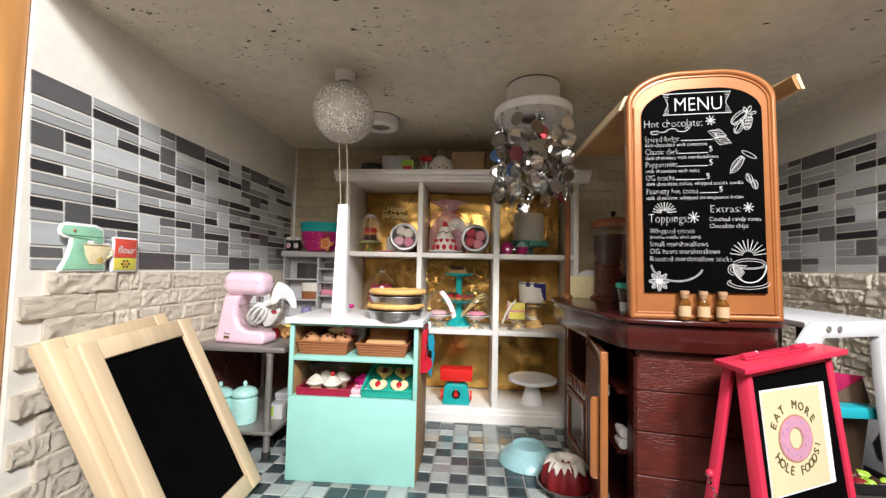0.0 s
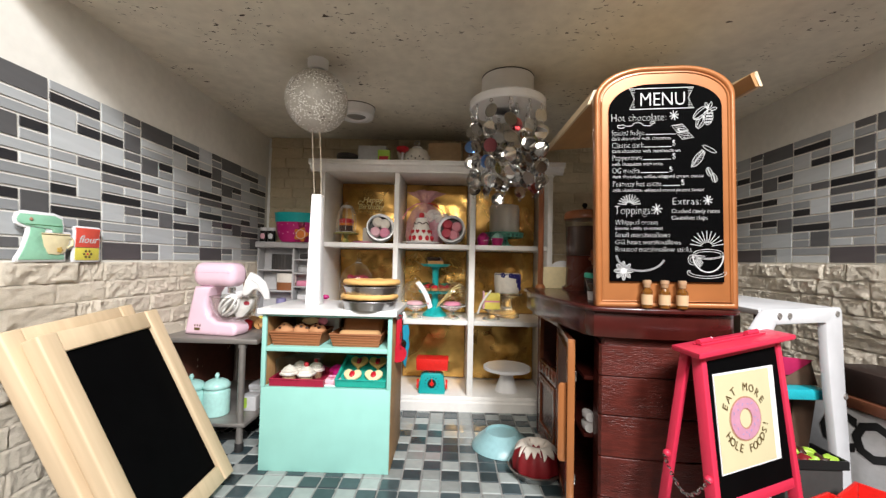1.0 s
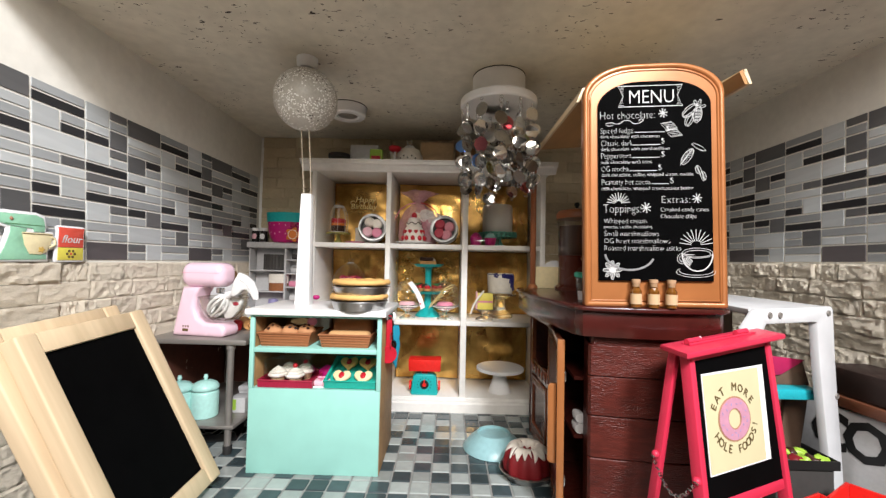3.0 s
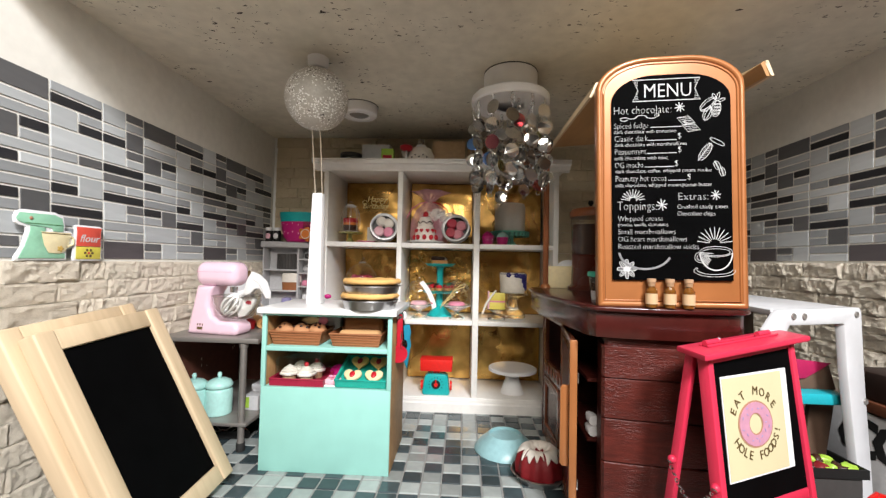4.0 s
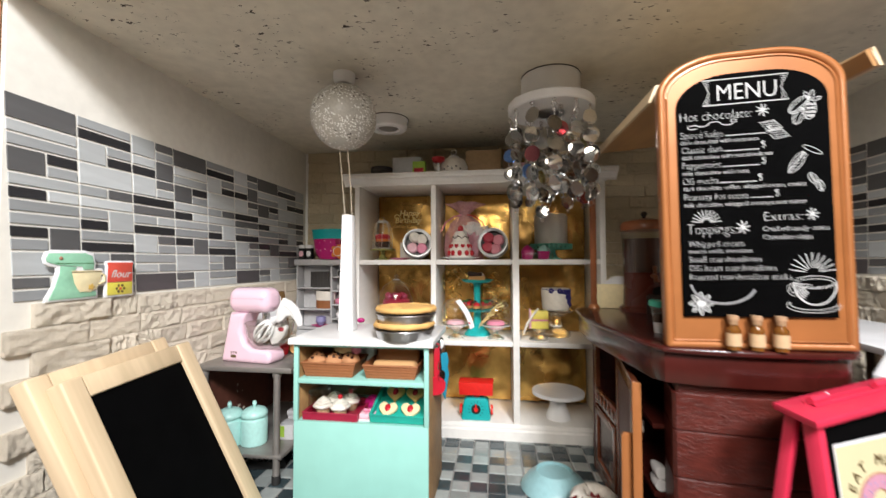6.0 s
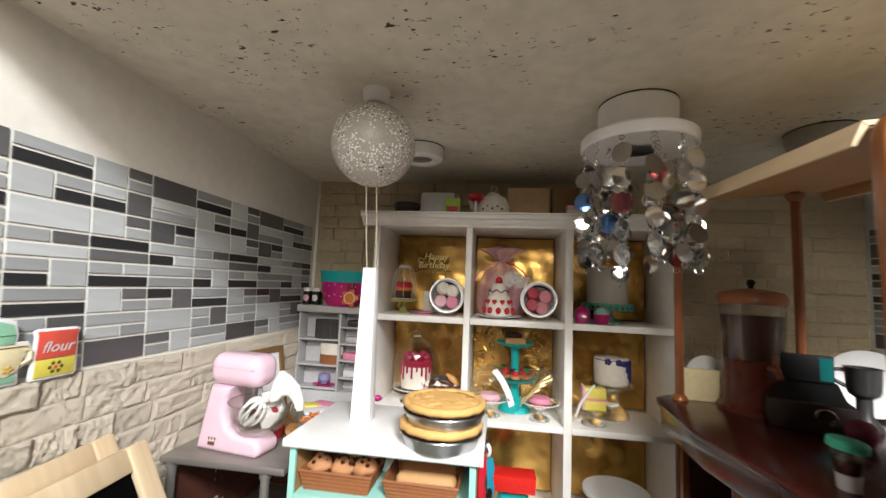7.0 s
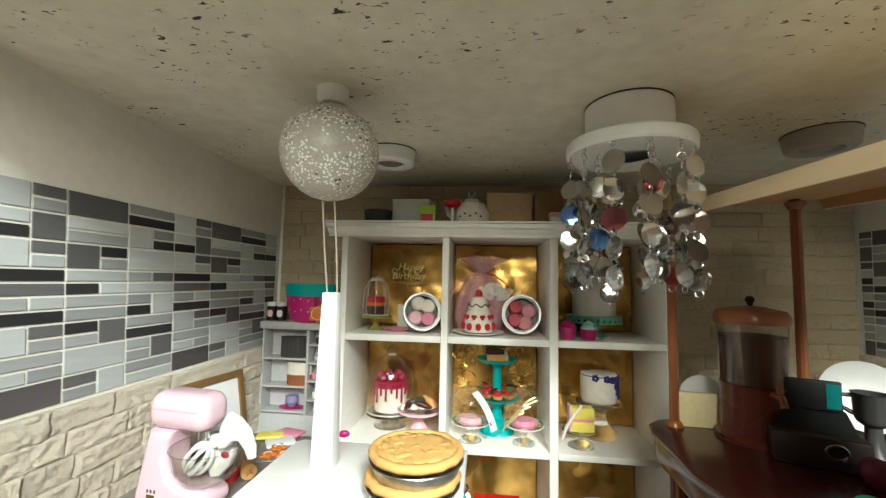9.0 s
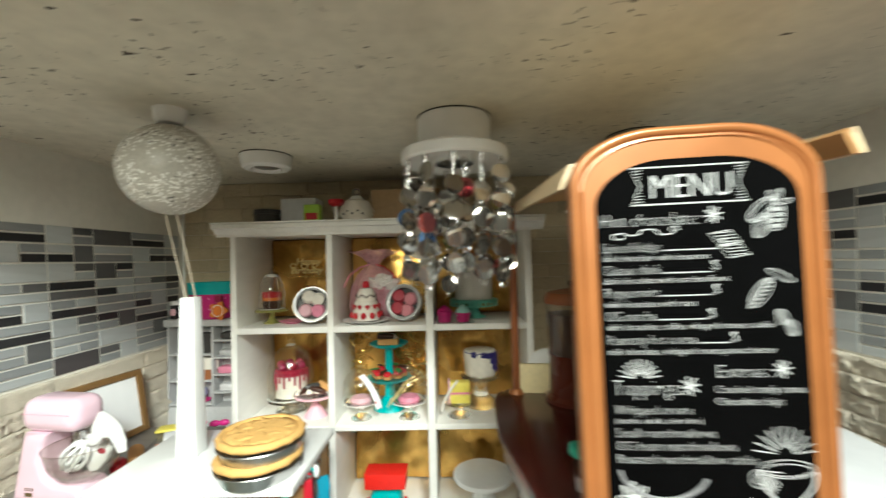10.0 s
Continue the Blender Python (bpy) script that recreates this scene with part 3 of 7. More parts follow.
for i, (x0, x1) in enumerate(cells):
    for j, (z0, z1) in enumerate(((0.0268, 0.1603), (0.1693, 0.3053), (0.3148, 0.4526))):
        bm = crumpled((x1 - x0) * 0.97, (z1 - z0) * 0.97, i * 3 + j + 1)
        part("foil_lining", moved(bm, pose((x0 + x1) / 2 - o, SB - SY - 0.006, (z0 + z1) / 2)), "gold", shelf, "crumpled gold foil", soft=3)

# ---- aqua display counter ----
counter = thing("display_counter", (-0.181, 0.009, 0), "aqua bakery display counter with white top and brown fibreboard sides", "counter")
W = 0.0872
part("front_panel", box(-W + 0.0005, W - 0.0005, 0.0, 0.004, 0.0, 0.1098, 0.0006), "aqua", counter)
for x0, x1 in ((-W, -W + 0.0058), (W - 0.0058, W)):
    part("stile", box(x0, x1, -0.0006, 0.004, 0.11, 0.2065, 0.0006), "aqua", counter)
part("middle_rail", box(-W + 0.006, W - 0.006, -0.0004, 0.1, 0.1572, 0.1632, 0.0006), "aqua", counter)
part("top_rail", box(-W + 0.006, W - 0.006, -0.0004, 0.004, 0.2035, 0.2065, 0.0006), "aqua", counter)
for x0, x1 in ((-W, -W + 0.004), (W - 0.004, W)):
    part("side_panel", box(x0, x1, 0.0042, 0.112, 0.0, 0.2065, 0.0006), "fibreboard", counter)
part("back_panel", box(-W + 0.0042, W - 0.0042, 0.107, 0.111, 0.0, 0.206), "fibreboard", counter)
part("display_floor", box(-W + 0.0042, W - 0.0042, 0.0042, 0.1068, 0.1055, 0.1096), "aqua", counter)
part("worktop", prism([(-0.0915, -0.007), (0.0935, -0.007), (0.0935, 0.118), (-0.085, 0.118), (-0.0915, 0.111)], 0.2067, 0.2145, "xy", 0.0012), "white_plastic", counter, "glossy white worktop")

# ---- white post on the counter ----
post = thing("post", (-0.2195, 0.0684, 0.2147), "tapered white square post standing on the counter", "post")
bm = box(-0.0105, 0.0105, -0.0105, 0.0105, 0, 0.1625, 0.001)
for v in bm.verts:
    k = 1 - 0.34 * v.co.z / 0.165
    v.co.x *= k
    v.co.y *= k
part("shaft", bm, "white_plastic", post)

# ---- hot chocolate cart: local x along the front, y away from it ----
cart = thing("hot_chocolate_cart", (0.1915, -0.1185, 0), "dark red-brown hot chocolate cart with copper trim and wooden canopy", "cart", turn=-4.5)
top_outline = [(-0.074, 0.004), (-0.066, -0.006), (-0.04, -0.012), (0.0, -0.0145), (0.04, -0.012), (0.066, -0.006), (0.077, 0.004), (0.084, 0.06), (0.094, 0.15),
               (0.094, 0.25), (0.088, 0.28), (0.07, 0.297), (-0.07, 0.297), (-0.09, 0.289), (-0.104, 0.272), (-0.108, 0.25), (-0.106, 0.15), (-0.088, 0.07)]


def shrunk(outline, d, c=(-0.005, 0.14)):
    out = []
    for x, y in outline:
        v = Vector((x - c[0], y - c[1]))
        v = v - v.normalized() * d
        out.append((v.x + c[0], v.y + c[1]))
    return out


part("counter_top", prism(top_outline, 0.2352, 0.2405, "xy", 0.002, 3), "cart_top", cart, "glossy mahogany-coloured counter top")
part("apron", prism(shrunk(top_outline, 0.006), 0.2096, 0.235, "xy", 0.0012), "cart_top", cart, "smooth dark red band under the counter top")
body_front = [(-0.05, 0.05), (-0.057, 0.005), (-0.055, 0.0015), (-0.03, -0.001), (0.0, -0.002), (0.03, -0.001), (0.058, 0.003), (0.067, 0.012), (0.067, 0.05)]
for z0, z1 in ((0.0008, 0.0496), (0.0504, 0.0898), (0.0906, 0.1308), (0.1316, 0.1698), (0.1706, 0.201)):
    part("plank_panel", prism(body_front, z0, z1, "xy", 0.0008, 1), "cart_wood", cart, "grained dark red panel board")
part("neck", prism(shrunk(body_front, 0.004, (0, 0.05)), 0.2012, 0.2094, "xy"), "cart_wood", cart)
part("right_side", box(0.063, 0.08, 0.052, 0.28, 0.0, 0.2094, 0.001), "cart_wood", cart)
part("back_side", box(-0.08, 0.0628, 0.274, 0.285, 0.0, 0.2094, 0.001), "cart_wood", cart)
part("cabinet_floor", box(-0.064, 0.0628, 0.0505, 0.2738, 0.0, 0.008), "cart_wood", cart)
for z in (0.088, 0.152):
    part("inner_shelf", box(-0.06, 0.0626, 0.0505, 0.165, z, z + 0.004), "cart_wood", cart)
part("partition", box(-0.064, 0.0626, 0.1655, 0.169, 0.008, 0.2094), "cart_wood", cart)
# oven block in the rear half of the open side
def on_side(bm):
    """Lays the oven front along the side, which widens towards the back."""
    for v in bm.verts:
        v.co.y = 0.17 + (v.co.y - 0.136) * 0.75
        v.co.x += 0.024 - (v.co.y - 0.17) * 0.11
    return bm


oven = part("oven", on_side(merge(box(-0.092, -0.086, 0.136, 0.14, 0.0, 0.2), box(-0.092, -0.086, 0.262, 0.272, 0.0, 0.2), box(-0.092, -0.086, 0.14, 0.262, 0.0, 0.012),
                                  box(-0.093, -0.086, 0.14, 0.262, 0.103, 0.125, 0.001), box(-0.092, -0.086, 0.14, 0.262, 0.192, 0.2094))), "oven_wood", cart, "carved dark wood oven front")
part("oven_door", on_side(ring_prism([(0.142, 0.014), (0.26, 0.014), (0.26, 0.101), (0.142, 0.101)], [(0.156, 0.026), (0.246, 0.026), (0.246, 0.089), (0.156, 0.089)], -0.0945, -0.0875, "yz", 0.001)), "oven_wood", oven)
part("oven_glass", on_side(box(-0.0915, -0.0895, 0.1562, 0.2458, 0.0262, 0.0888)), "cart_top", oven, "dark oven window")
for k in range(5):
    part("carving", on_side(moved(lathe([(0.0, 0.0), (0.0065, 0.0004), (0.0075, 0.0016), (0.004, 0.0024), (0.0, 0.003)], 14), pose(-0.093, 0.155 + 0.0225 * k, 0.114, 0, -90, 0))), "oven_wood", oven)
# side door that stands ajar
door = new("cart_door")
door.parent = cart
door.matrix_local = pose(-0.0655, 0.165, 0, 0, 0, -5)
part("door_frame", ring_prism([(-0.134, 0.004), (0, 0.004), (0, 0.2), (-0.134, 0.2)], [(-0.118, 0.02), (-0.014, 0.02), (-0.014, 0.184), (-0.118, 0.184)], -0.005, 0.001, "yz", 0.001), "oven_wood", door)
part("door_panel", box(-0.0035, -0.001, -0.1178, -0.0142, 0.0202, 0.1838), "cart_wood", door)
part("door_edge", box(-0.0055, 0.0022, -0.138, -0.1342, 0.004, 0.2, 0.0008), "copper", door, "copper-coloured door edge")
part("door_handle", prism([(-0.0052, 0.066), (-0.012, 0.066), (-0.0145, 0.069), (-0.0145, 0.148), (-0.012, 0.151), (-0.0052, 0.151)], -0.131, -0.1265, "xz", 0.0012), "copper", door, "copper plate handle")
for z in (0.045, 0.155):
    part("hinge_plate", box(0.0024, 0.0042, -0.1355, -0.133, z, z + 0.011, 0.0005), "steel", door)

# menu frame
def arch(w, z0, z1, r, steps=10):
    pts = [(-w, z0), (w, z0)]
    for k in range(steps + 1):
        a = math.pi / 2 * k / steps
        pts.append((w - r + r * math.cos(a), z1 - r * 0.62 + r * 0.62 * math.sin(a) ** 1.0))
    for k in range(steps + 1):
        a = math.pi / 2 * (1 - k / steps)
        pts.append((-w + r - r * math.cos(a), z1 - r * 0.62 + r * 0.62 * math.sin(a)))
    return pts


menu = part("menu_stand", ring_prism(arch(0.0668, 0.2407, 0.4825, 0.05), arch(0.0618, 0.2457, 0.4773, 0.046), -0.0065, 0.006, "xz", 0.0022), "copper", cart, "copper-brown arched menu frame", soft=1.0)
pivot = Matrix.Translation((0, 0, 0.48))
menu.matrix_local = pivot @ Matrix.Rotation(radians(-0.8), 4, "Y") @ pivot.inverted()
part("menu_back", prism(arch(0.0619, 0.2455, 0.4774, 0.046), -0.0045, 0.004), "copper", menu)
part("menu_rim", tube([(x, -0.0045, z) for x, z in arch(0.0605, 0.2472, 0.476, 0.0455)], 0.0012, 6, True), "copper", menu)
board = part("menu_board", prism(arch(0.0532, 0.2665, 0.4635, 0.04), -0.0075, -0.0046, "xz", 0.0005), "slate", menu, "black chalkboard menu with white lettering")
# canopy: a thin board with splayed lips along both sides, on two rear posts
to_cart = cart.matrix_world.inverted()


def deck_z(x, y):
    """The board rises towards the back and towards its free side."""
    return 0.4725 + 0.048 * y + 0.085 * (x - 0.134)


def deck_sheet(poly, z0, z1):
    bm = prism(poly, z0, z1, "xy")
    bmesh.ops.triangulate(bm, faces=bm.faces[:])
    for v in bm.verts:
        v.co.z += deck_z(v.co.x, v.co.y)
    return moved(bm, to_cart)


def deck_lip(near, far, splay, drop):
    """A lip that hangs from the board's edge and leans outward."""
    bm = bmesh.new()
    rows = []
    for x, y in (near, far):
        z = deck_z(x, y)
        rows.append([bm.verts.new(p) for p in ((x, y, z), (x + splay, y, z - drop), (x + splay - math.copysign(0.003, splay), y, z - drop), (x - math.copysign(0.003, splay), y, z - 0.0028))])
    a, b = rows
    for k in range(4):
        bm.faces.new((a[k], a[(k + 1) % 4], b[(k + 1) % 4], b[k]))
    bm.faces.new(a[::-1])
    bm.faces.new(b)
    bmesh.ops.recalc_face_normals(bm, faces=bm.faces)
    return moved(bm, to_cart)


outline = [(0.1303, -0.1), (0.255, -0.1), (0.28, -0.078), (0.2838, -0.12), (0.2858, -0.12), (0.302, 0.166), (0.1408, 0.166)]
canopy = part("canopy", deck_sheet(outline, -0.003, 0.0), "canopy_wood", cart, "thin birch canopy board with turned-down sides")
part("side_lip", deck_lip((0.1301, -0.1), (0.1406, 0.166), -0.0065, 0.0155), "canopy_wood", canopy)
part("side_lip", deck_lip((0.2862, -0.12), (0.3022, 0.166), 0.0055, 0.015), "canopy_wood", canopy)
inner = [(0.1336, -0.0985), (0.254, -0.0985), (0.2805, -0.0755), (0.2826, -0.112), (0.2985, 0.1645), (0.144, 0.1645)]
part("canopy_underside", deck_sheet(inner, -0.0044, -0.0032), "canopy_under", canopy, "orange-brown underside")
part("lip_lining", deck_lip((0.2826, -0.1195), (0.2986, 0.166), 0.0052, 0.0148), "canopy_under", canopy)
for x in (-0.085 + 0.006, 0.0447):
    w = cart.matrix_world @ Vector((x, 0.27, 0))
    zt = deck_z(w.x, w.y) - 0.0046
    rp = part("canopy_post", tube([(x, 0.27, 0.2407), (x, 0.27, zt)], 0.0048, 10), "post_wood", cart, "turned red-brown post")
    part("post_foot", moved(lathe([(0, 0), (0.0085, 0), (0.008, 0.003), (0.0055, 0.006), (0, 0.006)], 16), pose(x, 0.27, 0.2407)), "copper", rp)
    part("post_cap", moved(lathe([(0, 0.0), (0.006, 0.0), (0.0095, 0.006), (0.0095, 0.008), (0, 0.008)], 16), pose(x, 0.27, zt - 0.0105)), "post_wood", rp)


def chalk_text(text, px, py, width, height, base=None):
    """Text at a place on the board given in board units: 211 across and 365 high, from the lower left corner."""
    ob = lettering("menu_text", text, height * 0.00052 / 0.7, "chalk", base or board, pose(-0.0532 + px * 0.0005, -0.0076, 0.2665 + py * 0.000545, 90, 0, 0), thin=0.012 if height > 20 else 0.026 if height > 9 else 0.018)
    w = max(v.co.x for v in ob.data.vertices) - min(v.co.x for v in ob.data.vertices)
    ob.scale = (width * 0.0005 / w, 1, 1)
    return ob


for text, px, py, w, h in (("MENU", 57, 321, 84, 26), ("Hot chocolate:", 2, 293, 104, 15), ("Spiced fudge", 3, 267, 62, 11), ("dark chocolate with cinnamon", 3, 258, 112, 7),
                           ("Classic dark", 4, 244, 60, 11), ("dark chocolate with marshmallows", 4, 235, 130, 7), ("Peppermint", 4, 221, 57, 11), ("milk chocolate with mint", 4, 211, 96, 7),
                           ("OG mocha", 4, 197, 52, 11), ("dark chocolate, coffee, whipped cream, cookie", 5, 188, 172, 7), ("Peanutty hot cocoa", 5, 173, 92, 11),
                           ("milk chocolate, whipped cream,peanut butter", 5, 163, 172, 7), ("Toppings:", 8, 122, 71, 17), ("Extras:", 117, 139, 52, 14), ("Crushed candy canes", 116, 124, 88, 8),
                           ("Chocolate chips", 116, 112, 66, 8), ("Whipped cream", 9, 103, 80, 10), ("(mocha, vanilla, chocolate)", 9, 94, 90, 6), ("Small marshmallows", 9, 80, 103, 10),
                           ("OG heart marshmallows", 9, 67, 123, 10), ("Roasted marshmallow sticks", 9, 54, 143, 10), ("$", 128, 269, 6, 11), ("$", 118, 247, 6, 11), ("$", 118, 223, 6, 11),
                           ("$", 112, 199, 6, 11), ("$", 134, 175, 6, 11)):
    chalk_text(text, px, py, w, h)


def chalk_line(points, r=0.00045, closed=False, mat="chalk"):
    pts = [(-0.0532 + x * 0.0005, -0.0077, 0.2665 + y * 0.000545) for x, y in points]
    bm = tube(pts, r, 5, closed)
    for v in bm.verts:
        v.co.y = -0.0077 + (v.co.y + 0.0077) * 0.4
    part("chalk_drawing", bm, mat, board)


def oval(cx, cy, rx, ry, a0=0, a1=360, tilt=0, n=18):
    out = []
    for k in range(n + 1):
        a = radians(a0 + (a1 - a0) * k / n)
        x, y, t = rx * math.cos(a), ry * math.sin(a), radians(tilt)
        out.append((cx + x * math.cos(t) - y * math.sin(t), cy + x * math.sin(t) + y * math.cos(t)))
    return out


for x0, x1, y in ((70, 126, 268), (66, 117, 245), (64, 116, 222), (59, 111, 198), (101, 133, 174)):
    chalk_line([(x0, y), (x1, y)], 0.0003)
chalk_line([(38, 315), (160, 315), (150, 334), (160, 353), (38, 353), (48, 334)], 0.0004, True)
for k in range(5):
    for x0, way in ((40, 1), (158, -1)):
        chalk_line([(x0 + way * 1.5 * k, 318 + 3 * k), (x0 + way * (9 - 0.4 * k), 318 + 3 * k)], 0.0002)
        chalk_line([(x0 + way * 1.5 * k, 350 - 3 * k), (x0 + way * (9 - 0.4 * k), 350 - 3 * k)], 0.0002)
chalk_line(oval(22, 284, 7, 3.5, 330, 150) + oval(36, 287, 9, 3, 180, 360) + oval(54, 287, 9, 3, 180, 0) + oval(72, 287, 9, 3, 180, 360) + oval(82, 289, 4, 3, 0, 200), 0.0003)
for cx, cy, r in ((123, 302, 9), (89, 131, 10), (184, 147, 9)):
    for a in range(0, 180, 45):
        dx, dy = r * math.cos(radians(a + 10)), r * math.sin(radians(a + 10))
        chalk_line([(cx - dx, cy - dy), (cx + dx, cy + dy)], 0.0004)
for cx, cy, r0, r1 in ((37, 139, 6, 22), (181, 64, 9, 31)):
    for k in range(11):
        a = radians(8 + 164 * k / 10)
        chalk_line([(cx + r0 * math.cos(a), cy + r0 * 0.8 * math.sin(a)), (cx + r1 * math.cos(a), cy + r1 * 0.9 * math.sin(a))], 0.0003)
# cocoa pods, fudge slab, cocoa leaf and beans
for args in ((173, 305, 8, 17, 0, 360, -52), (173, 305, 4, 16, 0, 360, -52), (172, 289, 7, 13, 0, 360, -28), (172, 289, 3, 12, 0, 360, -28), (187, 297, 8, 14, 0, 360, -12),
             (184, 318, 2.4, 6, 0, 360, 25), (191, 319, 2.4, 6, 0, 360, -20), (197, 312, 2.2, 6, 0, 360, -70),
             (167, 222, 7, 17, 0, 360, -38), (188, 239, 3.4, 14, 0, 360, 62), (187, 198, 5, 8, 0, 360, 25), (196, 187, 5, 8, 0, 360, 15), (187, 198, 0.8, 7, 0, 360, 25), (196, 187, 0.8, 7, 0, 360, 15),
             (183, 50, 28, 9), (183, 49, 24, 6), (155, 40, 9, 9, 40, 320), (155, 40, 5, 5, 40, 320), (180, 17, 36, 10, 150, 372), (180, 19, 31, 8, 160, 365)):
    chalk_line(oval(*args), 0.00024)
for k in range(12):
    chalk_line(oval(183 + 4 * (k % 3) + 0.8 * (k // 3), 288 + 5.5 * (k // 3), 1.2, 1.6, n=6), 0.0003, True)
for x0, y0 in ((118, 283), (127, 270)):
    chalk_line([(x0, y0), (x0 + 20, y0 + 3), (x0 + 32, y0 - 9), (x0 + 11, y0 - 12)], 0.0003, True)
    for k in range(4):
        chalk_line([(x0 + 3 + 3 * k, y0 - 3 * k), (x0 + 21 + 3 * k, y0 + 1 - 3 * k)], 0.0002)
for k in range(6):
    x, y = 159 + 3.2 * k, 212 + 4.0 * k
    chalk_line([(x, y), (x + 6, y + 0.5)], 0.0002)
    chalk_line([(x, y), (x - 1, y + 6)], 0.0002)
for k in range(7):
    chalk_line(oval(183, 49.5, 26 - 2 * k, 3.0, 200 + 5 * k, 250), 0.0002)
chalk_line(oval(183, 48, 28, 30, 180, 360), 0.0006)
for k in range(5):
    chalk_line(oval(183, 48, 28 - 3 * k, 28 - 3 * k, 195, 235), 0.0004)
chalk_line([(154, 207), (178, 237)], 0.0003)
chalk_line(oval(58, 50, 47, 31, 185, 340), 0.0011, mat="chalk_grey")
for k in range(8):
    a = radians(45 * k)
    chalk_line(oval(25 + 10 * math.cos(a), 19 + 9 * math.sin(a), 8, 3.0, 0, 360, 45 * k), 0.00035)
    chalk_line([(25, 19), (25 + 15 * math.cos(a), 19 + 14 * math.sin(a))], 0.0003)

# ---- leaning pine chalkboard easel ----
easel = new("chalkboard_easel")
tagged(easel, "folded raw pine chalkboard easel leaning against the stone wall", "easel")
V = Vector((-0.0816, -0.0095, 0.1654)).normalized()
U = (Vector((0, 1, 0)) - V * V.y).normalized()
N = U.cross(V)
org = Vector((-0.2965, -0.0381, 0.0276)) - U * 0.0548 - V * 0.0193 - N * 0.003
V = V * 1.045
easel.matrix_world = Matrix(((U.x, V.x, N.x, org.x), (U.y, V.y, N.y, org.y), (U.z, V.z, N.z, org.z), (0, 0, 0, 1)))


def wood_frame(parent, w, h, bar, d0, d1):
    for x0, x1 in ((-w, -w + bar), (w - bar, w)):
        part("frame_stile", box(x0, x1, 0.0, h, d0, d1, 0.0022, 3), "pine", parent)
    for y0, y1 in ((0.0002, bar), (h - bar, h - 0.0002)):
        part("frame_rail", box(-w + bar + 0.0002, w - bar - 0.0002, y0, y1, d0, d1 - 0.0008, 0.0015), "pine", parent)


wood_frame(easel, 0.074, 0.216, 0.0195, -0.009, 0.008)
part("slate", box(-0.0548, 0.0548, 0.0193, 0.1988, -0.003, 0.003), "slate", easel, "plain black chalkboard panel")
rear = part("rear_board", box(-0.0547, 0.0547, 0.0193, 0.1988, -0.024, -0.019), "slate", easel)
rear.matrix_local = pose(-0.004, 0.009, 0, 0, 0, 1)
wood_frame(rear, 0.0745, 0.222, 0.0195, -0.03, -0.012)

# ---- grey metal prep table with lower shelf ----
table = thing("prep_table", (-0.372, 0.125, 0), "grey metal prep table with a lower shelf on black feet", "table")
part("tabletop", box(-0.07, 0.077, -0.074, 0.14, 0.1555, 0.163, 0.0015), "grey_metal", table)
part("rear_panel", box(-0.066, 0.062, 0.1345, 0.138, 0.0412, 0.1553), "red_board", table, "dark red-brown backing panel")
part("side_panel", box(-0.0698, -0.0664, -0.06, 0.134, 0.0412, 0.1553), "red_board", table)
part("lower_shelf", box(-0.066, 0.062, -0.072, 0.134, 0.036, 0.041, 0.001), "grey_metal", table)
for x in (-0.06, 0.052):
    for y in (-0.066, 0.128):
        leg = part("leg", tube([(x, y, 0.008), (x, y, 0.1554)], 0.0048, 12), "grey_metal", table)
        part("foot", moved(lathe([(0, 0), (0.0058, 0), (0.0062, 0.01), (0.0058, 0.012), (0, 0.012)], 14), pose(x, y, 0)), "black_rubber", leg, "black rubber foot")
        part("collar", moved(lathe([(0, 0), (0.0062, 0), (0.0062, 0.006), (0, 0.006)], 14), pose(x, y, 0.149)), "grey_metal", leg)

# ---- glitter ball lamp and mirror-disc chandelier ----
lampball = thing("pendant_lamp", (-0.211, 0.028, TOP), "round silver glitter pendant lamp under the ceiling", "lamp")
part("ceiling_cap", lathe([(0, 0), (0.0145, 0), (0.014, -0.01), (0.011, -0.014), (0, -0.0145)], 24), "white_plastic", lampball)
part("stem", tube([(0, 0, -0.012), (0, 0, -0.02)], 0.004), "steel", lampball)
globe = part("globe", ball(0.0428, (0, 0, -0.0585), sub=5), "glitter", lampball, "silver glitter globe", soft=3)
chandelier = thing("chandelier", (0.0625, 0.077, TOP), "white chandelier hung with strands of mirror discs", "chandelier")
# black ring paints the contact shadow between cap and ceiling
part("gasket", lathe([(0, 0), (0.0392, 0), (0.0392, -0.001), (0, -0.001)], 48), "ink", chandelier, "black ring drawn for the shadow gap under the ceiling")
part("canopy", lathe([(0, -0.0011), (0.0385, -0.0011), (0.0392, -0.002), (0.0392, -0.03), (0.041, -0.031), (0.041, -0.0352), (0, -0.036)], 48), "white_plastic", chandelier)
part("ring", lathe([(0.02, -0.0362), (0.0555, -0.0362), (0.057, -0.038), (0.057, -0.047), (0.0555, -0.049), (0.02, -0.049)], 48), "white_plastic", chandelier, "white hanger ring")
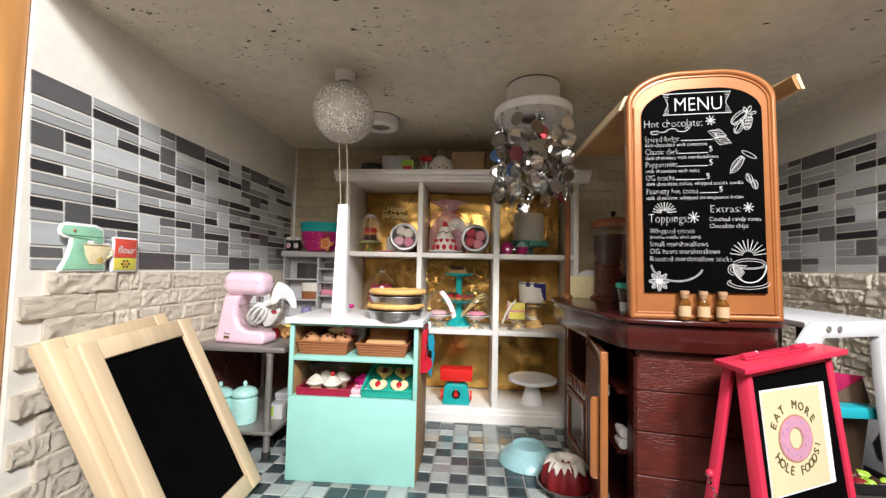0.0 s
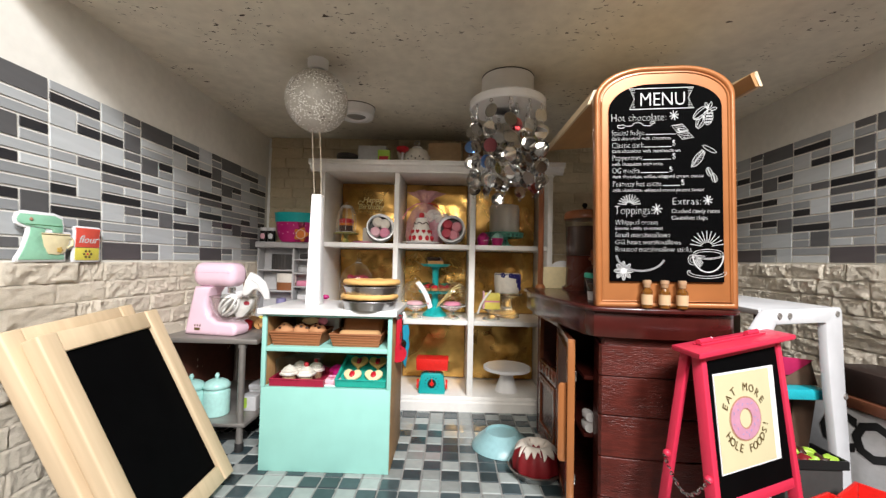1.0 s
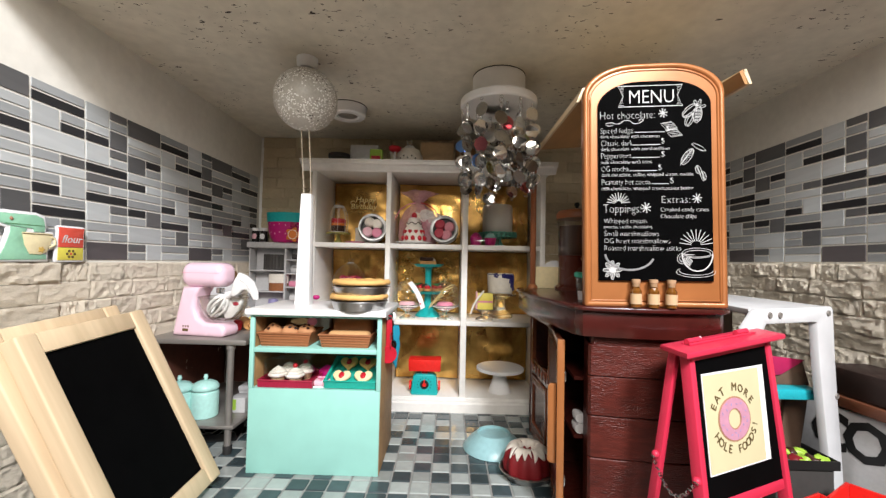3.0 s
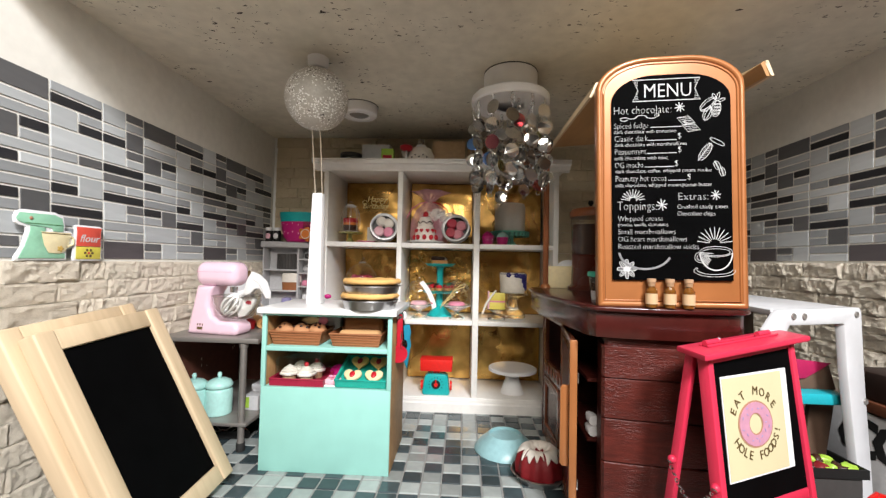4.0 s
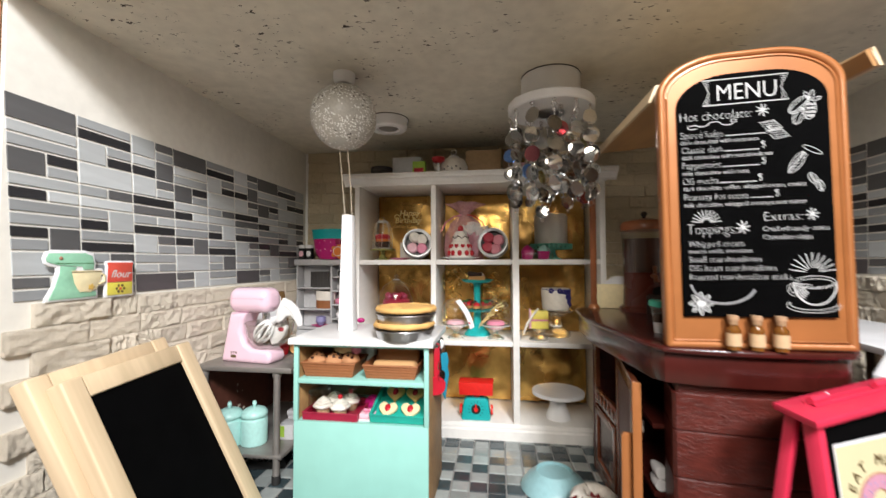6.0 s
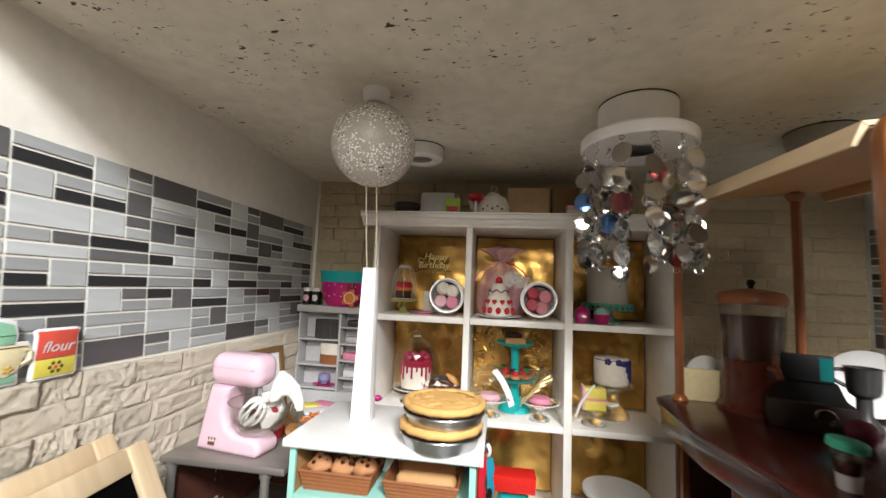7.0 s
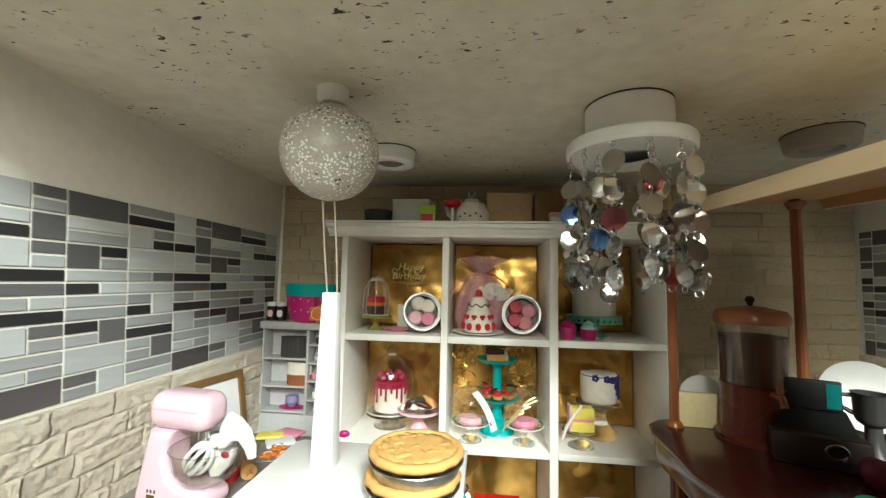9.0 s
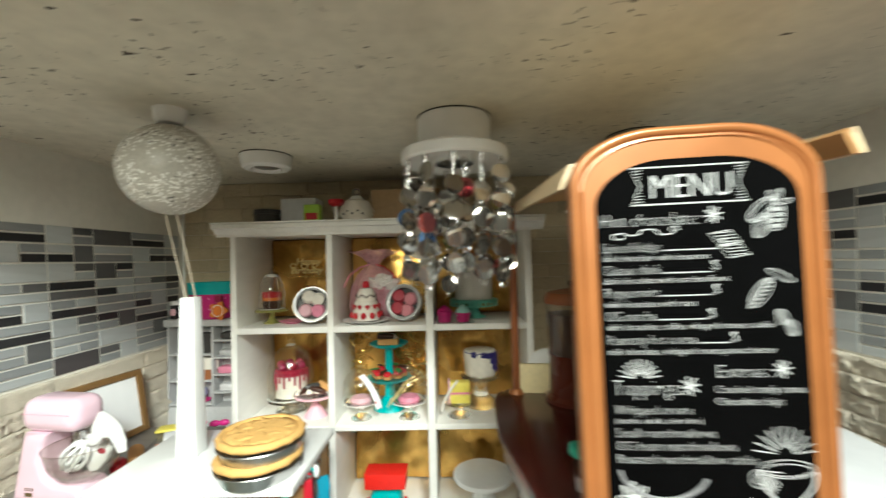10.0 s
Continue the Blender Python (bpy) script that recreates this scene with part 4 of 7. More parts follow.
# the second housing's grey holds its shade; the first stays white
for at, label in (((-0.198, 0.2, TOP), "flat white puck light on the ceiling"), ((0.292, 0.155, TOP), "flat puck light above the cart, toned grey for shade")):
    puck = thing("puck_light", at, label, "lamp", "puck lights")
    # contact shadow against the ceiling, painted as a black ring
    part("gasket", lathe([(0, 0), (0.0346, 0), (0.0346, -0.0012), (0, -0.0012)], 32), "ink", puck, "black ring drawn for the shadow gap under the ceiling")
    part("housing", lathe([(0, -0.0013), (0.034, -0.0013), (0.034, -0.003), (0.032, -0.0165), (0.029, -0.019), (0.02, -0.019), (0.018, -0.0155), (0, -0.0155)], 32), "white_plastic" if at[0] < 0 else "shaded_puck", puck)
    part("lens", lathe([(0, -0.0157), (0.0175, -0.0157), (0.015, -0.017), (0, -0.0175)], 24), "grey_metal", puck)

# ---- coral-red A-frame sign ----
sign = thing("a_frame_sign", (0.2395, -0.158, 0), "coral-red folding sign with a black panel and a donut poster", "sign", turn=25)
sign.matrix_world = sign.matrix_world @ Matrix.Diagonal((1.03, 1.05, 1.045, 1))
TILT = 0.118


def lean(bm, k=TILT, y0=0.0):
    for v in bm.verts:
        v.co.y += k * (v.co.z - 0.2) + y0
    return bm


def cant(bm):
    """The top sits a little askew: higher at one end."""
    for v in bm.verts:
        if v.co.z > 0.19:
            v.co.z += 0.058 * v.co.x
    return bm


for x0, x1 in ((-0.0558, -0.0497), (0.0497, 0.056)):
    bm = box(x0, x1, -0.005, 0.004, 0.0, 0.203, 0.001)
    for v in bm.verts:
        v.co.x *= 1 + 0.05 * (1 - v.co.z / 0.203)
    part("front_leg", lean(cant(bm)), "red_plastic", sign)
    bm = box(x0, x1, 0.006, 0.013, 0.0, 0.203, 0.001)
    for v in bm.verts:
        v.co.x *= 1 + 0.05 * (1 - v.co.z / 0.203)
    part("rear_leg", lean(cant(bm), -0.14), "red_plastic", sign)
part("top_bar", cant(prism([(-0.069, -0.012), (0.0635, -0.012), (0.0735, 0.018), (-0.0585, 0.018)], 0.2033, 0.2078, "xy", 0.001)), "red_plastic", sign)
part("top_ridge", cant(box(-0.045, 0.045, 0.0015, 0.0035, 0.2079, 0.2096, 0.0006)), "red_plastic", sign)
part("top_ridge", cant(box(-0.045, 0.045, 0.0075, 0.009, 0.2079, 0.2092, 0.0005)), "red_plastic", sign)
part("upper_rail", lean(cant(box(-0.0495, 0.0495, -0.004, 0.003, 0.1975, 0.2031, 0.0008))), "red_plastic", sign)
for x in (-0.036, 0.03):
    part("hinge", cant(tube([(x - 0.008, 0.0055, 0.2105), (x + 0.008, 0.0055, 0.2105)], 0.0022, 10)), "red_plastic", sign)
    part("hinge_pin", cant(tube([(x + 0.0084, 0.0055, 0.2105), (x + 0.0125, 0.0075, 0.2112)], 0.0012, 8)), "icing_pink", sign)
part("lower_rail", lean(box(-0.0495, 0.0495, -0.004, 0.003, 0.083, 0.0908, 0.001)), "red_plastic", sign)
panel = part("panel", lean(cant(box(-0.0495, 0.0495, -0.003, 0.001, 0.091, 0.1973))), "slate", sign, "black chalkboard panel")
part("poster", lean(prism([(-0.0446, 0.1093), (0.0358, 0.1093), (0.0405, 0.185), (-0.0425, 0.1842)], -0.0036, -0.0031, "xz")), "paper_white", panel, "cream poster with a pink donut")
part("poster_print", lean(prism([(-0.0438, 0.1105), (0.0285, 0.1105), (0.0325, 0.1835), (-0.0418, 0.1828)], -0.0039, -0.00365, "xz")), "paper", panel)

# ---- white folding stool beside the right wall: local x along its front, y away from it ----
stool = thing("folding_stool", (0.3026, -0.1124, 0), "white plastic folding step stool with a teal step", "stool", turn=23.2)
front = [(0.156, 0.0), (0.1476, 0.0843), (0.1423, 0.13), (0.1381, 0.1754), (0.1345, 0.236), (0.131, 0.2397), (0.003, 0.2397), (-0.001, 0.2375), (-0.0184, 0.221), (-0.0205, 0.192), (-0.015, 0.0),
         (0.006, 0.0), (0.001, 0.195), (0.0094, 0.2198), (0.0132, 0.2245), (0.1, 0.2235), (0.1027, 0.222), (0.1067, 0.1778), (0.113, 0.1333), (0.1205, 0.0884), (0.133, 0.0)]
part("front_frame", prism(front, 0.0, 0.009, "xz", 0.0016), "stool_plastic", stool)
part("seat", prism([(0.0, 0.0095), (0.1335, 0.0095), (0.216, 0.172), (0.108, 0.2)], 0.2335, 0.2395, "xy", 0.0012), "stool_plastic", stool)
part("rear_leg", merge(box(0.112, 0.13, 0.105, 0.113, 0.0, 0.2333, 0.001), box(0.17, 0.186, 0.105, 0.113, 0.0, 0.2333, 0.001)), "brown_strap", stool, "dark brown rear legs")

# ---- goods ----
Z1, Z2, Z3, ZC, ZT = 0.3146, 0.1691, 0.0266, 0.2406, 0.2146


def plate(r, h=0.004):
    return lathe([(0, 0), (r * 0.55, 0), (r * 0.6, h * 0.3), (r, h * 0.9), (r, h), (r * 0.6, h * 0.5), (0, h * 0.45)], 32)


def stand_profile(r, h, stem, foot):
    return [(0, 0), (foot, 0), (foot, h * 0.06), (foot * 0.6, h * 0.16), (stem, h * 0.4), (stem, h * 0.7), (stem * 1.6, h * 0.86), (r * 0.95, h * 0.88), (r, h * 0.86), (r, h * 0.97), (r * 0.95, h), (0, h)]


def dome(r, h):
    return lathe([(r, 0)] + [(r * math.cos(a), h * 0.45 + h * 0.55 * math.sin(a)) for a in [math.pi / 2 * k / 9 for k in range(9)]] + [(0, h)], 32)


def ring(r, z, thick):
    """A level ring round a thing's axis."""
    return tube([(r * math.cos(a), r * math.sin(a), z) for a in [2 * math.pi * k / 36 for k in range(36)]], thick, 6, True)


def swirl(r, h, seed=0.0):
    return lathe([(0, 0), (r, 0.0), (r * 1.05, h * 0.16), (r * 0.85, h * 0.3), (r * 0.9, h * 0.4), (r * 0.62, h * 0.55), (r * 0.64, h * 0.64), (r * 0.32, h * 0.82), (0, h)], 20, 0.06, 5, seed)


# macaron tins, tilted so that they show their filling
def macaron_tin(at, colors, label, turn):
    t = thing("macaron_tin", at, label, "tin", "macaron tins", turn)
    r = 0.0278
    tilt = pose(0, 0, r + 0.001, 78, 0, 0)
    part("rim", moved(lathe([(r * 0.8, 0.0125), (r * 0.81, 0.0145), (r * 0.89, 0.015), (r * 0.9, 0.0165), (r * 0.985, 0.0165), (r, 0.0155), (r, 0.0), (r * 0.97, 0.0), (r * 0.97, 0.0125), (r * 0.8, 0.0125)], 40), tilt), "tin_rim", t, "silver tin rim")
    part("tin_base", moved(lathe([(0, 0), (r * 0.985, 0.0), (r * 0.985, 0.004), (0, 0.004)], 36), tilt), "pewter", t)
    for k, c in enumerate(colors):
        a = math.pi / 2 * k + 0.7 + 0.18 * math.sin(9.0 * at[0] * 50 + k * 2.1)
        m = part("macaron", moved(merge(lathe([(0, 0.0), (0.009, 0.0005), (0.0112, 0.003), (0.0108, 0.0048), (0.0095, 0.005), (0.0095, 0.0062), (0.0108, 0.0064), (0.0112, 0.008), (0.009, 0.0115), (0, 0.0125)], 20)),
                                  tilt @ pose(0.0128 * math.cos(a), 0.0128 * math.sin(a), 0.0042, 14 * math.cos(k * 2.3), 11 * math.sin(k * 1.9 + at[0] * 40), 0) @ Matrix.Scale(0.93, 4)), c, t)
        tagged(m, "almond macaron")
    return t


macaron_tin((-0.162, 0.276, Z1), ("cream_icing", "cream_icing", "icing_pink", "rose"), "round silver tin of cream and pink macarons", 12)
macaron_tin((-0.017, 0.28, Z1), ("dusty_rose", "berry_red", "berry_red", "dusty_rose"), "round silver tin of red and rose macarons", -8)

# top row, first cell
t = thing("cake_jar", (-0.236, 0.295, Z1), "yellow-green footed glass stand with a red dessert in a jar", "dessert")
part("stand", lathe(stand_profile(0.025, 0.022, 0.004, 0.013), 28), "olive_glass", t, "yellow-green glass pedestal")
part("dessert", moved(lathe([(0, 0), (0.0125, 0), (0.0145, 0.008), (0.0145, 0.014), (0, 0.014)], 20), pose(0, 0, 0.0222)), "choc", t)
part("fruit", moved(lathe([(0.0, 0.0), (0.0143, 0.0), (0.0143, 0.005), (0, 0.005)], 20), pose(0, 0, 0.0363)), "orange", t)
part("topping", moved(lathe([(0.0, 0.0), (0.0147, 0.0), (0.015, 0.006), (0.013, 0.009), (0, 0.01)], 20, 0.04, 7), pose(0, 0, 0.0414)), "cherry_red", t)
part("jar", moved(dome(0.019, 0.056), pose(0, 0, 0.0223)), "glass", t, "clear glass jar")
part("jar_knob", ball(0.0042, (0, 0, 0.082), sub=2), "glass", t)
part("jar_rim", ring(0.019, 0.0232, 0.0008), "frosted", t, "cloudy glass rim")
part("jar_collar", merge(ring(0.0105, 0.0752, 0.0012), ring(0.0075, 0.0775, 0.0011)), "frosted", t)
for k in range(8):
    a = 2 * math.pi * k / 8 + 0.2
    part("jar_flute", tube([(0.0192 * math.cos(a), 0.0192 * math.sin(a), 0.026), (0.0192 * math.cos(a), 0.0192 * math.sin(a), 0.048), (0.0172 * math.cos(a), 0.0172 * math.sin(a), 0.062), (0.0115 * math.cos(a), 0.0115 * math.sin(a), 0.074)], 0.0004, 5), "frosted", t)
t = thing("birthday_topper", (-0.192, 0.34, Z1), "gold script birthday topper in a white block", "cake topper")
part("block", box(-0.018, 0.018, -0.008, 0.008, 0, 0.036, 0.001), "cream_icing", t, "white block")
part("stick", tube([(-0.004, 0, 0.036), (-0.004, 0, 0.072)], 0.0009, 6), "gold_metal", t)
part("stick", tube([(0.018, 0, 0.034), (0.018, 0, 0.072)], 0.0009, 6), "gold_metal", t)
lettering("script", "Happy", 0.0165, "gold_script", t, pose(-0.021, -0.001, 0.0925, 90, 0, 0), shear=0.2, thick=0.0008)
lettering("script", "Birthday", 0.0165, "gold_script", t, pose(-0.031, -0.001, 0.0775, 90, 0, 0), shear=0.2, thick=0.0008)
for k in range(3):
    part("swirl", tube([(-0.026 + 0.019 * k + 0.005 * math.cos(b), -0.0006, 0.0905 + 0.0045 * math.sin(b)) for b in [0.55 * q for q in range(10)]], 0.0008, 5), "gold_script", t)
part("bar", box(-0.03, 0.028, -0.0008, 0.0008, 0.0712, 0.073), "gold_metal", t)
single("plate", plate(0.021), "rose", (-0.2, 0.29, Z1), "small rose pink plate on the shelf", "plate")

# top row, middle cell
t = thing("organza_bag", (-0.075, 0.325, Z1), "sheer pink organza gift bag tied with a cord", "gift bag")
bm = lathe([(0, 0), (0.034, 0.001), (0.041, 0.02), (0.04, 0.05), (0.03, 0.073), (0.012, 0.088), (0.008, 0.092), (0.018, 0.103), (0.03, 0.115)], 64, 0.055, 9)
moved(bm, Matrix.Diagonal((1, 0.5, 1, 1)))
part("bag", roughen(bm, 0.0035, 60), "pink_film", t, soft=3)
bm = lathe([(0.0075, 0.09), (0.02, 0.102), (0.034, 0.11), (0.038, 0.112)], 40, 0.16, 7, 0.8)
part("gathered_top", roughen(moved(bm, Matrix.Diagonal((1, 0.55, 1, 1))), 0.004, 70, 3), "pink_film", t, "gathered sheer top", soft=3)
srng = random.Random(4)
for k in range(9):
    x, z = srng.uniform(-0.024, 0.024), srng.uniform(0.012, 0.062)
    part("sweet", roughen(ball(0.0105, (x, srng.uniform(-0.006, 0.006), z), (1.1, 0.6, 0.95), 2), 0.003, 80, k), ("rose", "cherry_red", "icing_pink")[k % 3], t, soft=3)
for k, (x, z) in enumerate(((0.018, 0.066), (0.03, 0.058), (0.008, 0.06))):
    part("tissue", roughen(ball(0.012, (x, -0.018, z), (1.2, 0.3, 0.8), 3), 0.008, 110, 4 + k), "frosted", t, "pale crumpled tissue", soft=3)
for s_ in (-1, 1):
    part("drawstring", tube([(s_ * 0.006, -0.007, 0.09), (s_ * 0.02, -0.012, 0.086), (s_ * 0.036, -0.018, 0.074), (s_ * 0.047, -0.019, 0.052), (s_ * 0.048, -0.019, 0.03)], 0.0012, 6), "cherry_red" if s_ > 0 else "rose", t)
t = thing("heart_cake", (-0.079, 0.279, Z1), "tiered white cake with red hearts and a cherry on a plate", "cake")
t.scale = (0.84, 0.84, 1.0)
part("plate", plate(0.0445, 0.005), "white_plastic", t)
part("lower_tier", moved(lathe([(0, 0), (0.0245, 0), (0.026, 0.006), (0.0215, 0.026), (0.019, 0.03), (0, 0.03)], 28), pose(0, 0, 0.0045)), "cream_icing", t)
part("upper_tier", moved(lathe([(0, 0), (0.0175, 0.0), (0.0185, 0.006), (0.012, 0.019), (0, 0.021)], 24), pose(0, 0, 0.034)), "cream_icing", t)
part("icing_swag", moved(tube([(0.0185 * math.cos(a), 0.0185 * math.sin(a), 0.002 * math.cos(7 * a)) for a in [2 * math.pi * k / 56 for k in range(56)]], 0.0009, 5, True), pose(0, 0, 0.042)), "choc", t)
part("cherry", ball(0.0065, (0, 0, 0.0585)), "cherry_red", t)
for k in range(7):
    a = -math.pi / 2 + (k - 3) * 0.62
    for j, (rr, z, s) in enumerate(((0.0262, 0.0125, 0.0052), (0.0235, 0.0255, 0.0045))):
        b = a + 0.3 * j
        part("heart", ball(s, (rr * math.cos(b), rr * math.sin(b), z), (1, 1, 1), 2) if j == 0 else merge(ball(s * 0.6, (rr * math.cos(b - 0.09), rr * math.sin(b - 0.09), z + 0.001), sub=2), ball(s * 0.6, (rr * math.cos(b + 0.09), rr * math.sin(b + 0.09), z + 0.001), sub=2), ball(s * 0.55, (rr * math.cos(b), rr * math.sin(b), z - 0.0015), sub=2)), "cherry_red", t)

# top row, last cell
t = thing("domed_cake_stand", (0.092, 0.313, Z1), "mint green cake stand under a frosted plastic dome", "cake stand")
part("stand", lathe(stand_profile(0.038, 0.03, 0.008, 0.02), 40), "mint", t)
rim = []
for k in range(28):
    a = 2 * math.pi * k / 28
    rim.append(box(-0.0022, 0.0022, -0.0006, 0.0006, 0.021, 0.0295))
    moved(rim[-1], Matrix.Rotation(a, 4, "Z") @ Matrix.Translation((0, -0.0388, 0)))
part("pierced_rim", merge(*rim, lathe([(0.037, 0.0195), (0.0396, 0.0195), (0.0396, 0.0214), (0.037, 0.0214)], 40)), "mint", t)
part("cake", moved(lathe([(0, 0), (0.026, 0), (0.026, 0.03), (0.024, 0.033), (0, 0.033)], 28), pose(0, 0, 0.0302)), "cream_icing", t)
part("dome", moved(lathe([(0.0305, 0), (0.0305, 0.05), (0.028, 0.056), (0.006, 0.059), (0, 0.06)], 32, 0.015, 16), pose(0, 0, 0.0302)), "frosted", t)
t = thing("cupcake_box", (0.068, 0.262, Z1), "clear box with two hot pink cupcakes", "box")
part("tray", box(-0.035, 0.02, -0.013, 0.012, 0, 0.012, 0.0006), "clear_film", t)
for x in (-0.024, 0.004):
    part("cupcake", moved(lathe([(0, 0.0005), (0.009, 0.0005), (0.0118, 0.0145), (0, 0.0145)], 18, 0.03, 9), pose(x, 0, 0)), "magenta", t)
    part("icing", moved(swirl(0.0112, 0.012), pose(x, 0, 0.0147)), "magenta" if x < 0 else "aqua_enamel", t)

# middle row, first cell
t = thing("drip_cake_dome", (-0.2125, 0.312, Z2), "white drip cake with berries under a glass dome", "cake")
part("stand", lathe(stand_profile(0.037, 0.022, 0.012, 0.025), 32), "lace", t, "cut glass foot")
part("cake", moved(lathe([(0, 0), (0.0245, 0), (0.0245, 0.042), (0, 0.042)], 28), pose(0, 0, 0.0242)), "cream_icing", t)
part("glaze", moved(lathe([(0, 0.006), (0.023, 0.005), (0.0256, 0.002), (0.0256, -0.004), (0.0247, -0.005)], 28), pose(0, 0, 0.0635)), "raspberry", t)
for k in range(19):
    a = 2 * math.pi * k / 19
    ln = 0.012 + 0.019 * ((k * 7) % 5) / 5
    part("drip", tube([(0.025 * math.cos(a), 0.025 * math.sin(a), 0.066), (0.0251 * math.cos(a), 0.0251 * math.sin(a), 0.065 - ln)], 0.0018, 6), "raspberry", t)
for k in range(6):
    a = 2 * math.pi * k / 6
    part("berry", roughen(ball(0.0068, (0.0165 * math.cos(a), 0.0165 * math.sin(a), 0.0725 + 0.0015 * (k % 2)), sub=3), 0.0014, 260, k), "raspberry" if k % 2 else "berry", t, soft=3)
    part("sugar", ball(0.0028, (0.009 * math.cos(a + 0.5), 0.009 * math.sin(a + 0.5), 0.073), sub=1), "cream_icing", t)
part("dome", moved(dome(0.0365, 0.084), pose(0, 0, 0.0223)), "glass", t, "clear glass dome")
part("dome_knob", ball(0.0055, (0, 0, 0.111)), "glass", t)
part("dome_rim", ring(0.0365, 0.0236, 0.0009), "frosted", t, "cloudy glass rim")
part("dome_collar", ring(0.006, 0.1062, 0.0012), "frosted", t)
t = thing("eclair_stand", (-0.163, 0.283, Z2), "pink cake stand with chocolate eclairs and cream", "cake stand")
part("stand", lathe([(0, 0), (0.018, 0), (0.016, 0.004), (0.005, 0.02), (0.004, 0.026), (0.007, 0.03), (0.031, 0.032), (0.031, 0.034), (0, 0.034)], 28), "icing_pink", t)
part("lace_plate", moved(plate(0.034, 0.003), pose(0, 0, 0.0341)), "lace", t)
for k in range(4):
    part("eclair", moved(roughen(ball(0.0055, (0, 0, 0), (2.6, 1, 0.8)), 0.0012, 140, k), pose(-0.014 + 0.01 * k, 0.005 * (k % 2) - 0.006, 0.0425 + 0.004 * (k % 2), 0, 14 * (k - 1), 70 - 34 * k)), ("choc", "pewter", "choc", "sponge")[k], t, soft=3)
for k in range(4):
    part("cream", moved(swirl(0.0058, 0.007), pose(-0.02 + 0.013 * k, -0.012 + 0.004 * k, 0.0375)), "cream_icing", t)

# middle row, middle cell
t = thing("tiered_stand", (-0.05, 0.312, Z2), "teal two-tier cake stand with strawberry tarts", "cake stand")
part("foot", lathe([(0, 0), (0.026, 0), (0.024, 0.004), (0.008, 0.02), (0.0065, 0.045), (0, 0.045)], 28), "teal", t)
part("lower_tier", moved(lathe([(0, 0), (0.03, 0.0015), (0.036, 0.0065), (0.034, 0.0065), (0.029, 0.004), (0, 0.003)], 48, 0.03, 12), pose(0, 0, 0.045)), "teal", t)
part("stem", lathe([(0.0, 0.048), (0.009, 0.048), (0.0065, 0.055), (0.0065, 0.095), (0.009, 0.1), (0, 0.1)], 20), "teal", t)
part("upper_tier", moved(lathe([(0, 0), (0.025, 0.0015), (0.031, 0.007), (0.029, 0.007), (0.024, 0.004), (0, 0.003)], 48, 0.03, 12), pose(0, 0, 0.1)), "teal", t)
for k in range(8):
    a = 2 * math.pi * k / 8
    tart = part("tart", moved(lathe([(0, 0), (0.007, 0), (0.009, 0.005), (0, 0.005)], 14), pose(0.022 * math.cos(a), 0.022 * math.sin(a), 0.0525)), "sponge", t)
    part("strawberry", ball(0.007, (0.022 * math.cos(a), 0.022 * math.sin(a), 0.0595), (1, 1, 0.7), 2), "cherry_red", tart)
for k in range(6):
    a = 2 * math.pi * k / 6 + 0.3
    part("leaf", moved(ball(0.006, (0, 0, 0), (1.6, 0.8, 0.3), 2), pose(0.024 * math.cos(a), 0.024 * math.sin(a), 0.0652, 14, 8, 60 * k)), "leaf_green" if k % 2 else "choc", t)
part("top_cake", box(-0.016, 0.016, -0.012, 0.012, 0.1042, 0.1135, 0.001), "sponge", t)
part("top_glaze", roughen(box(-0.018, 0.01, -0.011, 0.011, 0.1137, 0.121, 0.002), 0.0015, 90), "choc", t)
part("top_cream", moved(swirl(0.006, 0.008), pose(0.008, -0.002, 0.1137)), "cream_icing", t)
tinsel = thing("gold_tinsel", (-0.085, 0.35, Z2), "tangle of gold tinsel stars along the foil", "tinsel")
trng = random.Random(9)
for k in range(90):
    x, z = trng.choice((trng.uniform(-0.031, 0.006), trng.uniform(0.05, 0.094))), trng.uniform(0.004, 0.128)
    for q in range(3):
        b = trng.uniform(0, math.pi)
        d = trng.uniform(0.0025, 0.007)
        part("tinsel_star", tube([(x - d * math.cos(b), -0.006, z - d * math.sin(b)), (x + d * math.cos(b), -0.013, z + d * math.sin(b))], 0.0006, 4), "gold_metal" if k % 3 else "gold_script", tinsel)
for k in range(26):
    x, z, r = trng.choice((trng.uniform(-0.028, 0.0), trng.uniform(0.056, 0.09))), trng.uniform(0.01, 0.12), trng.uniform(0.005, 0.014)
    a0 = trng.uniform(0, 6)
    part("tinsel_wire", tube([(x + r * math.cos(a0 + 0.42 * q), -0.01 - 0.0006 * q, z + r * math.sin(a0 + 0.42 * q)) for q in range(12)], 0.0006, 4), "gold_metal", tinsel)

